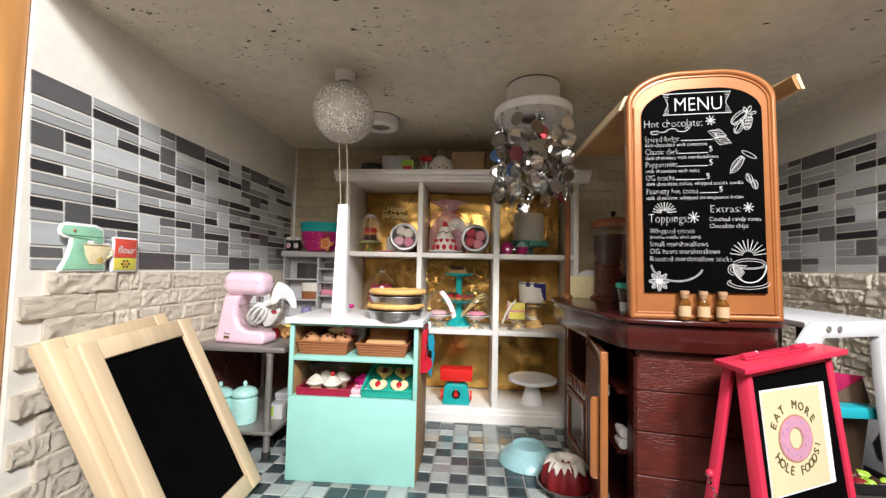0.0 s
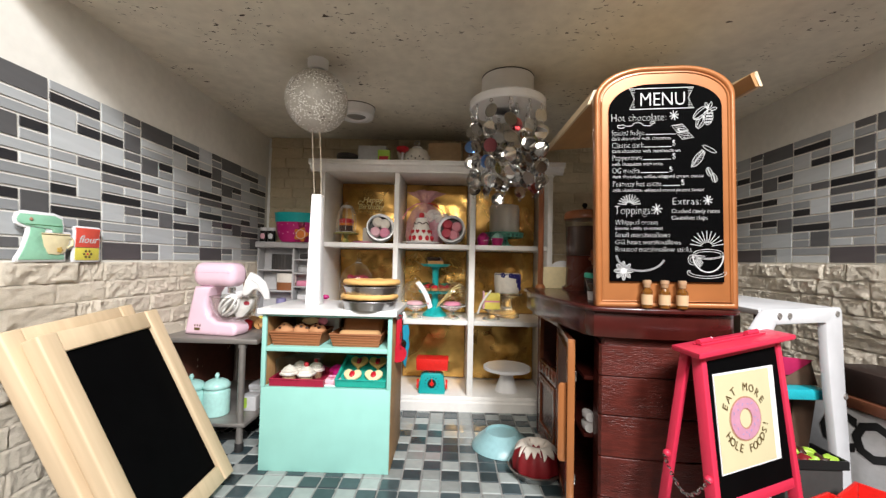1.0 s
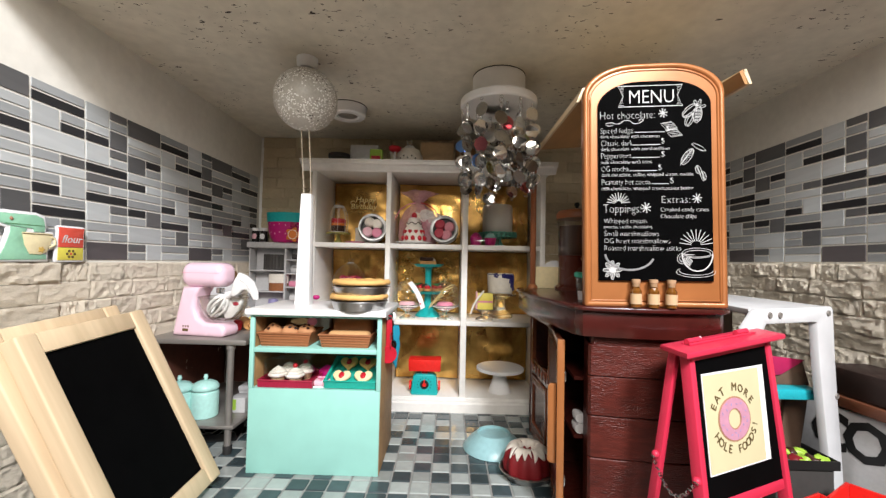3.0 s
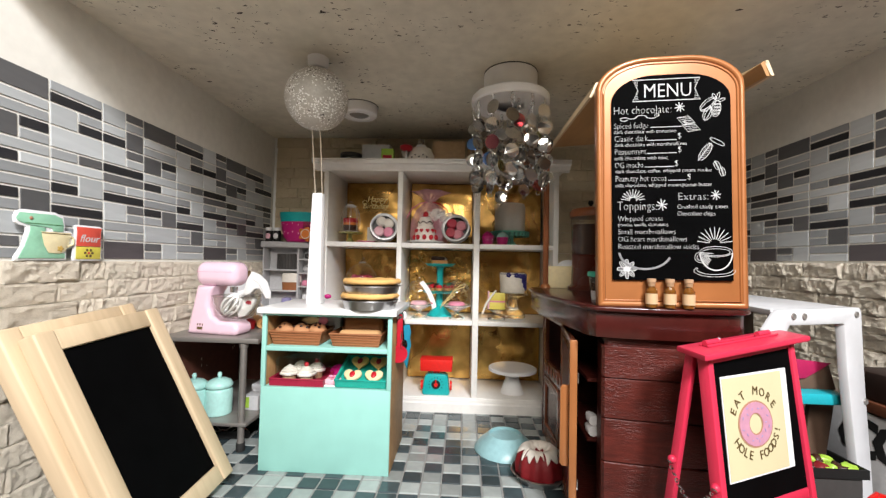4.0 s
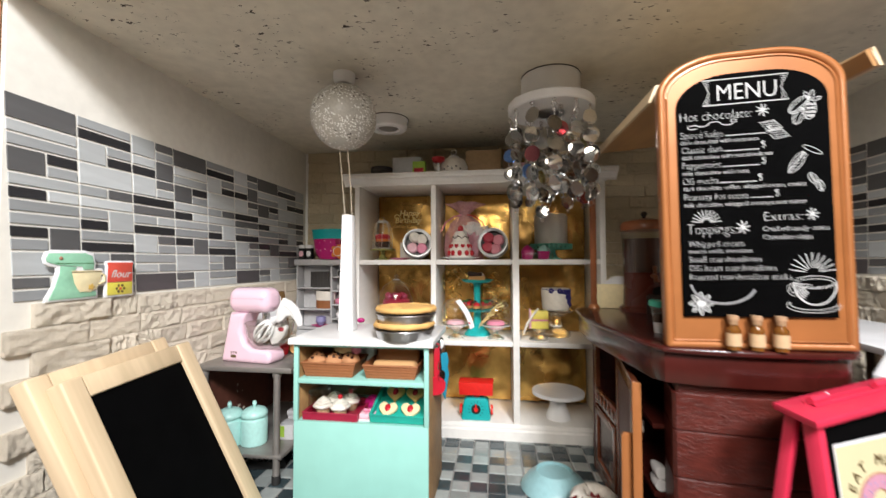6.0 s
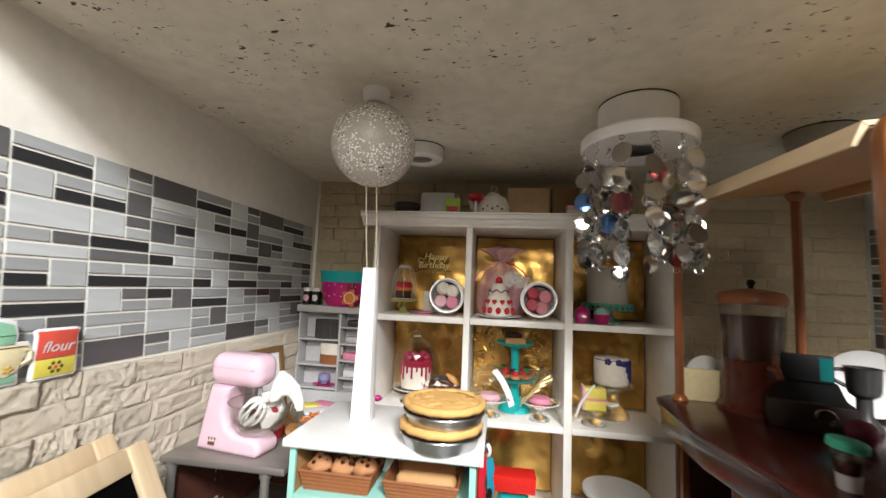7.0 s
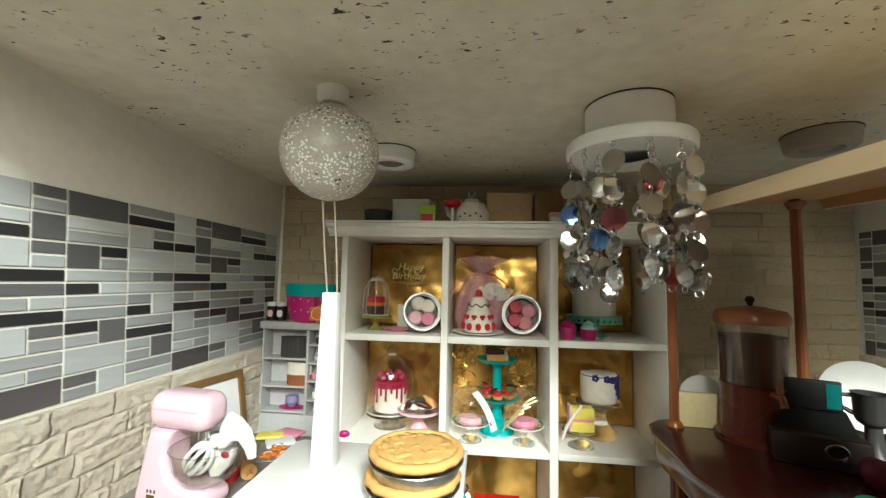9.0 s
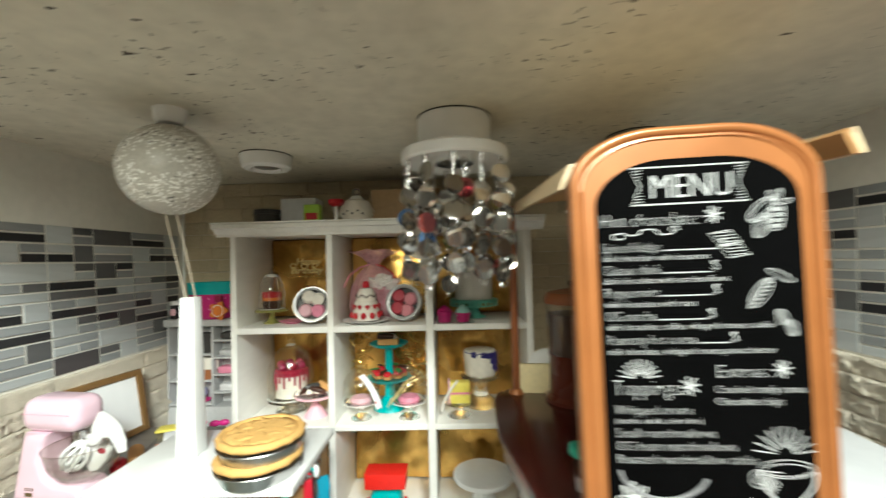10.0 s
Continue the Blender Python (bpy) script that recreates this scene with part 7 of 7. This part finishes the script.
for k, x in enumerate((-0.435, -0.4175)):
    t = thing("sprinkle_bottle", (x, 0.353, 0.317), "small white-capped bottle with a printed label", "bottle", "sprinkle bottles")
    part("bottle_body", lathe([(0, 0), (0.0078, 0), (0.0078, 0.024), (0, 0.024)], 18), "ink", t)
    part("label", moved(ball(0.0055, (0, 0, 0), (1, 0.3, 1.3)), pose(0, -0.0068, 0.012)), "paper_white" if k else "icing_pink", t)
    part("cap", lathe([(0, 0.0242), (0.008, 0.0242), (0.008, 0.031), (0, 0.0315)], 18), "white_plastic", t)
t = thing("nested_bowls", (-0.364, 0.3505, 0.317), "magenta dotted bowl with a teal bowl nested in it", "bowl")
part("outer_bowl", moved(lathe([(0, 0), (0.028, 0), (0.036, 0.01), (0.041, 0.03), (0.0425, 0.043), (0, 0.043)], 40), Matrix.Diagonal((1, 0.62, 1, 1))), "magenta", t)
part("inner_bowl", moved(lathe([(0, 0.0432), (0.0435, 0.0432), (0.0455, 0.061), (0.0465, 0.0635), (0.043, 0.0635), (0.03, 0.05), (0, 0.05)], 40), Matrix.Diagonal((1, 0.62, 1, 1))), "teal", t)
for k in range(16):
    a, z = math.pi + 0.4 + 2.3 * (k % 8) / 7, 0.018 + 0.018 * (k // 8) + 0.003 * (k % 2)
    rr = 0.037 + 0.0045 * (z - 0.014) / 0.03
    part("dot", ball(0.0017, (rr * math.cos(a), 0.62 * rr * math.sin(a), z), (1, 1, 1), 1), "icing_pink", t)
t = thing("gingerbread_house", (-0.34, 0.322, 0.317), "small orange gingerbread ornament before the bowls", "ornament")
part("ornament", prism([(0.014 * math.cos(b) * (1 + 0.2 * math.cos(5 * b)), 0.016 + 0.014 * math.sin(b) * (1 + 0.2 * math.cos(5 * b))) for b in [2 * math.pi * q / 40 + math.pi / 2 for q in range(40)]], -0.002, 0.003, "xz", 0.001), "orange", t)
part("icing", tube([(0.0095 * math.cos(b), -0.0026, 0.016 + 0.0095 * math.sin(b)) for b in [2 * math.pi * q / 24 for q in range(24)]], 0.0007, 5, True), "cream_icing", t)
part("cap", box(-0.006, 0.006, -0.003, 0.004, 0.03, 0.042, 0.002), "berry", t)

# ---- flat cut-outs on the stone ledge ----
t = thing("mixer_cutout", (LEFT + 0.006, -0.1205, 0.2722), "flat mint and cream mixer cut-out on the stone ledge", "cut-out")
t.matrix_world = pose(LEFT + 0.0062, -0.1205, 0.2722, 0, 0, 90)


def blob(pts, d0, d1, mat, parent, name, b=0.0005):
    return part(name, prism(pts, d0, d1, "xz", b), mat, parent)


outline = [(-0.0275, 0.043), (-0.0262, 0.0375), (-0.0235, 0.0355), (-0.016, 0.034), (-0.0155, 0.03), (-0.019, 0.0145), (-0.025, 0.004), (-0.0255, 0.0002), (0.0255, 0.0002), (0.0252, 0.012), (0.0328, 0.0145),
           (0.0335, 0.0255), (0.0295, 0.0322), (0.0222, 0.0322), (0.0228, 0.037), (0.02, 0.0485), (0.011, 0.0512), (-0.02, 0.051), (-0.0255, 0.0485)]
blob(outline, -0.0016, 0.0012, "paper_white", t, "backing")
blob([(-0.0233, 0.0476), (-0.0259, 0.0424), (-0.0248, 0.0395), (-0.0212, 0.0377), (-0.0161, 0.0363), (0.0085, 0.0343), (0.0095, 0.0312), (0.0198, 0.0312), (0.0204, 0.0373), (0.0183, 0.0455), (0.0105, 0.0484)], -0.0024, -0.0018, "decal_green", t, "head_print")
blob([(-0.013, 0.0353), (-0.013, 0.0291), (-0.0171, 0.0148), (-0.0227, 0.002), (0.0233, 0.0025), (0.0228, 0.0076), (0.0034, 0.0107), (0.0003, 0.0281), (0.0023, 0.0341)], -0.0024, -0.0018, "decal_green", t, "stand_print")
blob([(-0.0028, 0.0301), (0.0003, 0.0168), (0.0054, 0.0082), (0.0167, 0.0076), (0.0228, 0.0107), (0.0265, 0.0209), (0.028, 0.0301)], -0.0032, -0.0026, "decal_cream", t, "bowl_print")
part("rim_print", box(-0.003, 0.0283, -0.0036, -0.0033, 0.0285, 0.0292), "print_dark", t)
part("seam_print", box(-0.018, 0.0195, -0.0028, -0.0025, 0.0376, 0.0381), "leaf_green", t)
part("handle_print", moved(tube([(0.0273, 0, 0.0265), (0.0312, 0, 0.025), (0.0315, 0, 0.0185), (0.0255, 0, 0.0152)], 0.0012, 6), pose(0, -0.0025, 0)), "decal_cream", t)
part("knob_print", moved(ball(0.0018, (0, 0, 0), (1, 0.4, 1), 2), pose(-0.013, -0.0028, 0.0429)), "donut_edge", t)
for k in range(5):
    part("flower_print", moved(ball(0.0015, (0, 0, 0), (1.3, 0.3, 0.8), 2), pose(0.0167 + 0.0018 * math.cos(1.257 * k), -0.0036, 0.0128 + 0.0016 * math.sin(1.257 * k), 0, -72 * k, 0)), "gold_paint", t)
t = thing("flour_cutout", (LEFT, -0.07, 0.2722), "flat red and yellow flour bag cut-out on the ledge", "cut-out")
t.matrix_world = pose(LEFT + 0.0062, -0.07, 0.2722, 0, 0, 90)
blob([(-0.0165, 0), (0.0165, 0), (0.0175, 0.003), (0.016, 0.034), (0.0175, 0.039), (0.014, 0.0405), (-0.014, 0.0405), (-0.0175, 0.039), (-0.016, 0.034), (-0.0175, 0.003)], -0.0016, 0.0012, "paper_white", t, "backing")
blob([(-0.015, 0.0165), (0.015, 0.0165), (0.0145, 0.034), (0.0155, 0.0385), (-0.0155, 0.0385), (-0.0145, 0.034)], -0.0024, -0.0018, "flour_red", t, "upper_print")
blob([(-0.015, 0.002), (0.015, 0.002), (0.015, 0.016), (-0.015, 0.016)], -0.0024, -0.0018, "bag_yellow", t, "lower_print")
lettering("flour_text", "flour", 0.0125, "chalk", t, pose(-0.012, -0.0026, 0.0215, 90, 0, 0), shear=0.3)
for k in range(7):
    a = 2 * math.pi * k / 6
    part("flower_print", moved(ball(0.0017, (0, 0, 0), (1, 0.3, 1), 1), pose(0.0045 * math.cos(a) * (k < 6), -0.0026, 0.009 + 0.0038 * math.sin(a) * (k < 6))), "print_dark" if k < 6 else "flour_red", t)

# ---- poster print on the sign ----
def on_panel(bm, x, z):
    """Stands a flat drawing on the leaning panel, centred at x, z."""
    moved(bm, Matrix.Translation((x, -0.0041, z)))
    return lean(bm)


CX, CZ = -0.0078, 0.1470
part("donut_print", on_panel(ring_prism(oval(0, 0, 0.0212, 0.0172, 0, 360, 0, 36)[:-1], oval(0, 0, 0.0075, 0.0072, 0, 360, 0, 36)[:-1], -0.0002, 0.0, "xz"), CX, CZ), "donut_edge", panel)
part("donut_icing", on_panel(ring_prism(oval(0, 0, 0.0198, 0.0160, 0, 360, 0, 36)[:-1], oval(0, 0, 0.0086, 0.0082, 0, 360, 0, 36)[:-1], -0.0005, -0.0003, "xz"), CX, CZ), "donut_pink", panel)
for k in range(16):
    a, r = k * 2.399, 0.0105 + 0.0011 * (k % 5)
    part("sprinkle_print", on_panel(moved(box(-0.0011, 0.0011, -0.0008, -0.0006, -0.0003, 0.0003), pose(1.12 * r * math.cos(a), 0, r * math.sin(a), 0, 50 * k, 0)), CX, CZ), "purple", panel)


def arc_text(text, r, a0, a1, size, flip):
    for k, ch in enumerate(text):
        if ch == " ":
            continue
        a = radians(a0 + (a1 - a0) * k / (len(text) - 1))
        x, z = CX + r * 1.13 * math.cos(a), CZ + r * 0.97 * math.sin(a)
        spin = -(math.degrees(a) - 90) if not flip else -(math.degrees(a) + 90)
        lettering("poster_letter", ch, size, "print_dark", panel, pose(x, -0.00435 + TILT * (z - 0.2), z, 90 - math.degrees(math.atan(TILT)), 0, 0) @ pose(0, 0, 0, 0, 0, -spin), "CENTER")


arc_text("EAT MORE", 0.0222, 152, 30, 0.0092, False)
arc_text("HOLE FOODS!", 0.0268, 208, 342, 0.0092, True)
chain = [(-0.0612, 0.0225 - 0.036 * k / 16, 0.112 - 0.004 * k / 16 - 0.02 * math.sin(math.pi * k / 16)) for k in range(17)]
for k, c in enumerate(chain):
    part("chain_link", moved(tube([(0.0019 * math.cos(b), 0.0012 * math.sin(b), 0) for b in [0.7854 * q for q in range(8)]], 0.0006, 5, True), pose(*c, 90 * (k % 2), 40, 0)), "steel", sign)
for x, y, z in ((-0.061, 0.0185, 0.113), (-0.061, -0.016, 0.108)):
    part("chain_pin", ball(0.0032, (x + 0.003, y + 0.004, z), sub=2), "red_plastic", sign)

# ---- round the stool ----
level = stool.matrix_world.inverted() @ pose(0.383, -0.02, 0)
part("step", moved(box(-0.05, 0.036, -0.032, 0.012, 0.132, 0.144, 0.002), level), "teal_step", stool, "teal plastic step")
part("brace", moved(prism([(0.012, 0.03), (0.034, 0.03), (0.05, 0.131), (0.022, 0.131)], 0.0, 0.006, "xz", 0.001), level), "brown_strap", stool, "dark brown folding brace")
for x, z in ((0.0175, 0.2335), (0.0345, 0.233), (0.1235, 0.2325), (0.1385, 0.1395)):
    part("screw", moved(lathe([(0, 0), (0.0034, 0), (0.003, 0.0012), (0.0012, 0.0006), (0, 0.0006)], 14), pose(x, -0.0001, z, 90, 0, 0)), "grey_metal", stool)
t = thing("gift_bag", (0.383, -0.036, 0.1442), "folded crimson paper bag with a brown side on the step", "paper bag")
part("front_sheet", prism([(-0.032, 0.009), (0.003, 0.0125), (0.031, 0.03), (-0.03, 0.036)], -0.001, 0.001, "xz", 0.0003), "crimson_paper", t, "crimson sheet")
part("side_sheet", prism([(-0.032, 0.0), (0.038, 0.0), (0.03, 0.0285), (0.003, 0.0115), (-0.032, 0.008)], 0.0015, 0.003, "xz", 0.0003), "brown_strap", t, "brown side")
t = thing("veggie_tray", (0.362, -0.075, 0.0), "dark tray of lime and purple vegetables on a stand", "tray")
part("stand", box(-0.03, 0.03, -0.02, 0.02, 0, 0.076, 0.002), "pewter", t)
part("tray", merge(box(-0.034, 0.034, -0.022, 0.022, 0.0761, 0.078), box(-0.034, 0.034, -0.022, -0.02, 0.0781, 0.085), box(-0.034, -0.032, -0.0199, 0.022, 0.0781, 0.085), box(0.032, 0.034, -0.0199, 0.022, 0.0781, 0.085)), "ink", t)
for k in range(11):
    part("vegetable", roughen(ball(0.0062, (-0.024 + 0.0095 * (k % 6), -0.012 + 0.014 * (k // 6), 0.082), (1.2, 0.9, 0.7), 3), 0.004, 170, k), ("lime", "choc", "velvet", "lime", "choc")[k % 5], t, soft=3)
for k, (x, y, w) in enumerate(((0.318, -0.172, 0.034), (0.372, -0.152, 0.03))):
    t = thing("crate", (x, y, 0.0), "open red plastic crate on the floor", "crate", "red crates", 24 + 8 * k)
    part("crate_floor", box(-w, w, -0.026, 0.026, 0, 0.002), "toy_red", t)
    for bx in ((-w, w, -0.026, -0.023), (-w, w, 0.023, 0.026)):
        for z0, z1 in ((0.0021, 0.03), (0.042, 0.075)):
            part("crate_slat", box(*bx, z0, z1, 0.0006), "toy_red", t)
    for x0, x1 in ((-w, -w + 0.003), (w - 0.003, w)):
        part("crate_end", box(x0, x1, -0.0228, 0.0228, 0.0021, 0.075, 0.0006), "toy_red", t)
t = thing("bench", (0.488, -0.068, 0.0), "dark low bench with an orange wooden edge", "bench")
part("seat", box(-0.03, 0.026, -0.12, 0.06, 0.1335, 0.166, 0.004), "dark_bench", t)
part("edge_board", box(-0.034, 0.0, -0.121, 0.061, 0.121, 0.1333, 0.001), "wood_orange", t)
part("bench_box", box(-0.026, 0.025, -0.118, 0.058, 0.0, 0.1208, 0.002), "dark_bench", t)
t = thing("sign_board", (0.432, -0.075, 0.0), "grey board with black painted strokes against the bench", "board")
t.matrix_world = pose(0.452, -0.075, 0.0, -6, 0, -84)
part("board", box(-0.1, 0.06, -0.003, 0.003, 0.0, 0.119, 0.001), "grey_board", t)
for ch, x in (("C", -0.072), ("O", -0.036), ("F", 0.006), ("F", 0.034)):
    lettering("painted_letter", ch, 0.06, "ink", t, pose(x, -0.0033, 0.07, 90, 0, 0), thin=-0.03)
single("plate", plate(0.03), "white_plastic", (0.347, -0.005, 0.2322), "white plate lying on the stool", "plate")
single("plate", moved(lathe([(0, 0), (0.025, 0.001), (0.045, 0.006), (0.045, 0.0075), (0.024, 0.003), (0, 0.002)], 40), pose(0, 0, 0.045, 72, 0, 0)), "white_plastic", (0.43, 0.285, 0.205), "large white plate standing by the back wall", "plate", turn=-30)
t = thing("side_table", (0.42, 0.27, 0.0), "dark sideboard in the corner behind the cart", "sideboard")
part("sideboard_top", box(-0.08, 0.06, -0.06, 0.09, 0.197, 0.205, 0.001), "dark_bench", t)
part("sideboard_body", box(-0.075, 0.055, -0.055, 0.085, 0.0, 0.1968, 0.001), "dark_bench", t)

# ---- pieces of walls and floor ----
rng = random.Random(11)


def piece(name, mesh, parent, at, scale, turn=0.0):
    ob = bpy.data.objects.new(name, mesh)
    scene.collection.objects.link(ob)
    ob.parent = parent
    ob.location, ob.scale, ob.rotation_euler = at, scale, (0, 0, turn)
    return ob


SHADES = {"L": (0.49, 0.515, 0.525), "G": (0.315, 0.33, 0.34), "D": (0.115, 0.115, 0.118), "B": (0.028, 0.028, 0.031), "P": (0.1, 0.09, 0.095)}
mosaic = {k: material("mosaic_" + k.lower(), c, 0.38, grain=160, amount=0.07, stretch=(1, 0.12, 1), bump=0.04, vary=0.16) for k, c in SHADES.items()}
tile_cache = {}


def mosaic_mesh(shade, long, high, lean):
    """A thin tile, one mesh for each shade and size; lean: how far its upright joints slant along the wall."""
    key = (shade, round(long, 3), round(high, 3), lean)
    if key not in tile_cache:
        bm = box(-0.0006, 0.0006, -long / 2, long / 2, -high / 2, high / 2, 0.0003, 1)
        for v in bm.verts:
            v.co.y += lean * v.co.z
        tile_cache[key] = mesh_of("mosaic_tile", bm, mosaic[shade])
    return tile_cache[key]


COLUMNS = (
    ((2, "D"), (1, "L"), (1, "G"), (2, "D", "BG"), (1, "L"), (1, "B", "L"), (1, "G"), (1, "G"), (2, "BG", "D"), (2, "L"), (2, "DG", "L")),
    ((1, "G"), (1, "B"), (2, "L", "GB"), (2, "L"), (1, "G", "D"), (1, "L"), (2, "GB", "L"), (1, "G"), (1, "B"), (2, "GG", "D"), (1, "G"), (1, "L")),
    ((2, "L", "DG"), (2, "LB", "D"), (2, "L", "DL"), (1, "B"), (1, "D"), (1, "G", "L"), (1, "B"), (2, "L", "DG"), (1, "G"), (1, "L", "G"), (2, "P")),
)


def lay_mosaic(parent, x, joints, z0, z1, first, end, lean):
    """Columns of tiles between the joints' places at the top edge; every third column repeats."""
    unit, gap = (z1 - z0) / 16, 0.0024
    for c, (y0, y1) in enumerate(zip(joints, joints[1:])):
        kind, z = (first + c) % 3, z1
        split = (0.52, 0.5, 0.54)[kind]
        for row in COLUMNS[kind]:
            high = row[0] * unit
            parts = [(0.0, 1.0, row[1])] if len(row) == 2 else [(0.0, split, row[1]), (split, 1.0, row[2])]
            for u0, u1, stack in parts:
                h = high / len(stack)
                for k, shade in enumerate(stack):
                    zc = z - h * (k + 0.5)
                    slip = lean * (zc - z1)
                    a, b = y0 + (y1 - y0) * u0 + slip, y0 + (y1 - y0) * u1 + slip
                    lo, hi = min(a, b) + gap / 2, min(max(a, b) - gap / 2, end)
                    if hi - lo < 0.003:
                        continue
                    piece("mosaic_tile", mosaic_mesh(shade, hi - lo, h - gap, lean), parent, (x, (lo + hi) / 2, zc), (1, 1, 1))
            z -= high


lay_mosaic(wall_left, LEFT - 0.0010, [-0.178 + 0.0627 * k + 0.0011 * max(0, k - 4) ** 2 for k in range(10)], 0.2735, 0.4665, 0, 0.378, -0.063)
lay_mosaic(wall_right, RIGHT + 0.0010, [0.4215 - 0.0617 * k for k in range(11)], 0.2908, 0.4822, 2, 0.38, -0.022)


def rock(seed, mat="stone"):
    """One split-faced stone in a unit box: length x, height z, face towards -y."""
    bm = bmesh.new()
    nx, nz = 20, 8
    grid = []
    tilt, skew = 0.12 * math.sin(seed * 12.9), 0.1 * math.sin(seed * 7.3)
    for j in range(nz + 1):
        row = []
        for i in range(nx + 1):
            u, v = i / nx, j / nz
            edge = min(1.0, min(u, 1 - u) * 26, min(v, 1 - v) * 10)
            ridge = 1 - 2 * abs(noise.noise(Vector((u * 4.6 + seed * 3.1, v * 2.2, seed * 1.7))))
            d = 0.6 + 0.12 * edge + tilt * (u - 0.5) * 2 + skew * (v - 0.5) * 2 + 0.16 * noise.noise(Vector((u * 3.0 + seed * 5.7, v * 1.5, seed))) + 0.13 * ridge
            d += 0.16 * noise.noise(Vector((u * 9 + seed, v * 4, seed * 3))) + 0.13 * noise.noise(Vector((u * 20 + seed, v * 8, seed * 3)))
            row.append(bm.verts.new((u, -max(0.25, min(1.3, d)), v)))
        grid.append(row)
    for j in range(nz):
        for i in range(nx):
            bm.faces.new((grid[j][i], grid[j][i + 1], grid[j + 1][i + 1], grid[j + 1][i]))
    border = [grid[0][i] for i in range(nx + 1)] + [grid[j][nx] for j in range(1, nz + 1)] + [grid[nz][i] for i in range(nx - 1, -1, -1)] + [grid[j][0] for j in range(nz - 1, 0, -1)]
    foot = [bm.verts.new((v.co.x, 0, v.co.z)) for v in border]
    for k in range(len(border)):
        j = (k + 1) % len(border)
        bm.faces.new((border[j], border[k], foot[k], foot[j]))
    bmesh.ops.recalc_face_normals(bm, faces=bm.faces)
    return mesh_of("stone", bm, mat, 0.55)


rocks = [rock(k + 1.0) for k in range(14)]
# back wall stones use the copy with shade in its colour
back_rocks = [rock(k + 21.0, "shaded_stone") for k in range(10)]


def lay_stones(parent, origin, turn, length, z0, z1, courses, depth, start=0.0, kinds=rocks):
    """Courses of stones along a wall, from origin in the direction of turn; every other course begins start metres further on."""
    h = (z1 - z0) / courses
    along = Vector((math.cos(turn), math.sin(turn), 0))
    for c in range(courses):
        s = start if c % 2 else 0.0
        while s < length - 0.004:
            w = min(rng.choice((0.034, 0.044, 0.052, 0.062, 0.074)), length - s)
            if length - s - w < 0.02:
                w = length - s
            at = Vector(origin) + along * (s + 0.0003)
            piece("stone", rng.choice(kinds), parent, (at.x, at.y, z0 + h * c + 0.0003), (w - 0.0006, depth * rng.uniform(0.72, 1.22), h - rng.uniform(0.0003, 0.0009)), turn)
            s += w


lay_stones(wall_left, (LEFT - 0.0016, -0.173, 0), math.pi / 2, 0.173 + BACK - 0.002, 0.0, 0.2715, 12, 0.0085, 0.0225)
lay_stones(wall_right, (RIGHT + 0.0016, BACK - 0.002, 0), -math.pi / 2, BACK + 0.168, 0.0, 0.2895, 13, 0.0095)
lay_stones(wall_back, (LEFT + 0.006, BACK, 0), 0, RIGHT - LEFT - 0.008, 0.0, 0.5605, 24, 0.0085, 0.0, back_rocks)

glass_light = material("pale_glass_tile", (0.34, 0.375, 0.365), 0.2, grain=90, amount=0.08, coat=0.2, bump=0.02, vary=0.22)
glass_dark = material("slate_glass_tile", (0.045, 0.066, 0.074), 0.24, grain=90, amount=0.12, coat=0.15, bump=0.02, vary=0.3)
PITCH = 0.0254


def floor_tile(mat):
    bm = box(-0.0118, 0.0118, -0.0118, 0.0118, -0.0028, 0.0, 0.0011, 1)
    return mesh_of("tile", bm, mat)


tile_mesh = {0: floor_tile(glass_light), 1: floor_tile(glass_dark)}
rest = {0: bmesh.new(), 1: bmesh.new()}
for i in range(-17, 19):
    for j in range(-8, 15):
        shade = (i + j) % 2 if rng.random() < 0.72 else rng.randrange(2)
        x, y = (i + 0.5) * PITCH, (j + 0.5) * PITCH
        if -0.33 < x < 0.17 and -0.13 < y < 0.24:
            piece("tile", tile_mesh[shade], floor, (x, y, 0), (1, 1, 1), math.pi / 2 * rng.randrange(4))
        else:
            bmesh.ops.create_cube(rest[shade], size=1, matrix=Matrix.Translation((x, y, -0.0014)) @ Matrix.Diagonal((0.0236, 0.0236, 0.0028, 1)))
for shade, mat in ((0, glass_light), (1, glass_dark)):
    ob = part("tile_field", rest[shade], mat, floor)
    tagged(ob, kind="stuff")
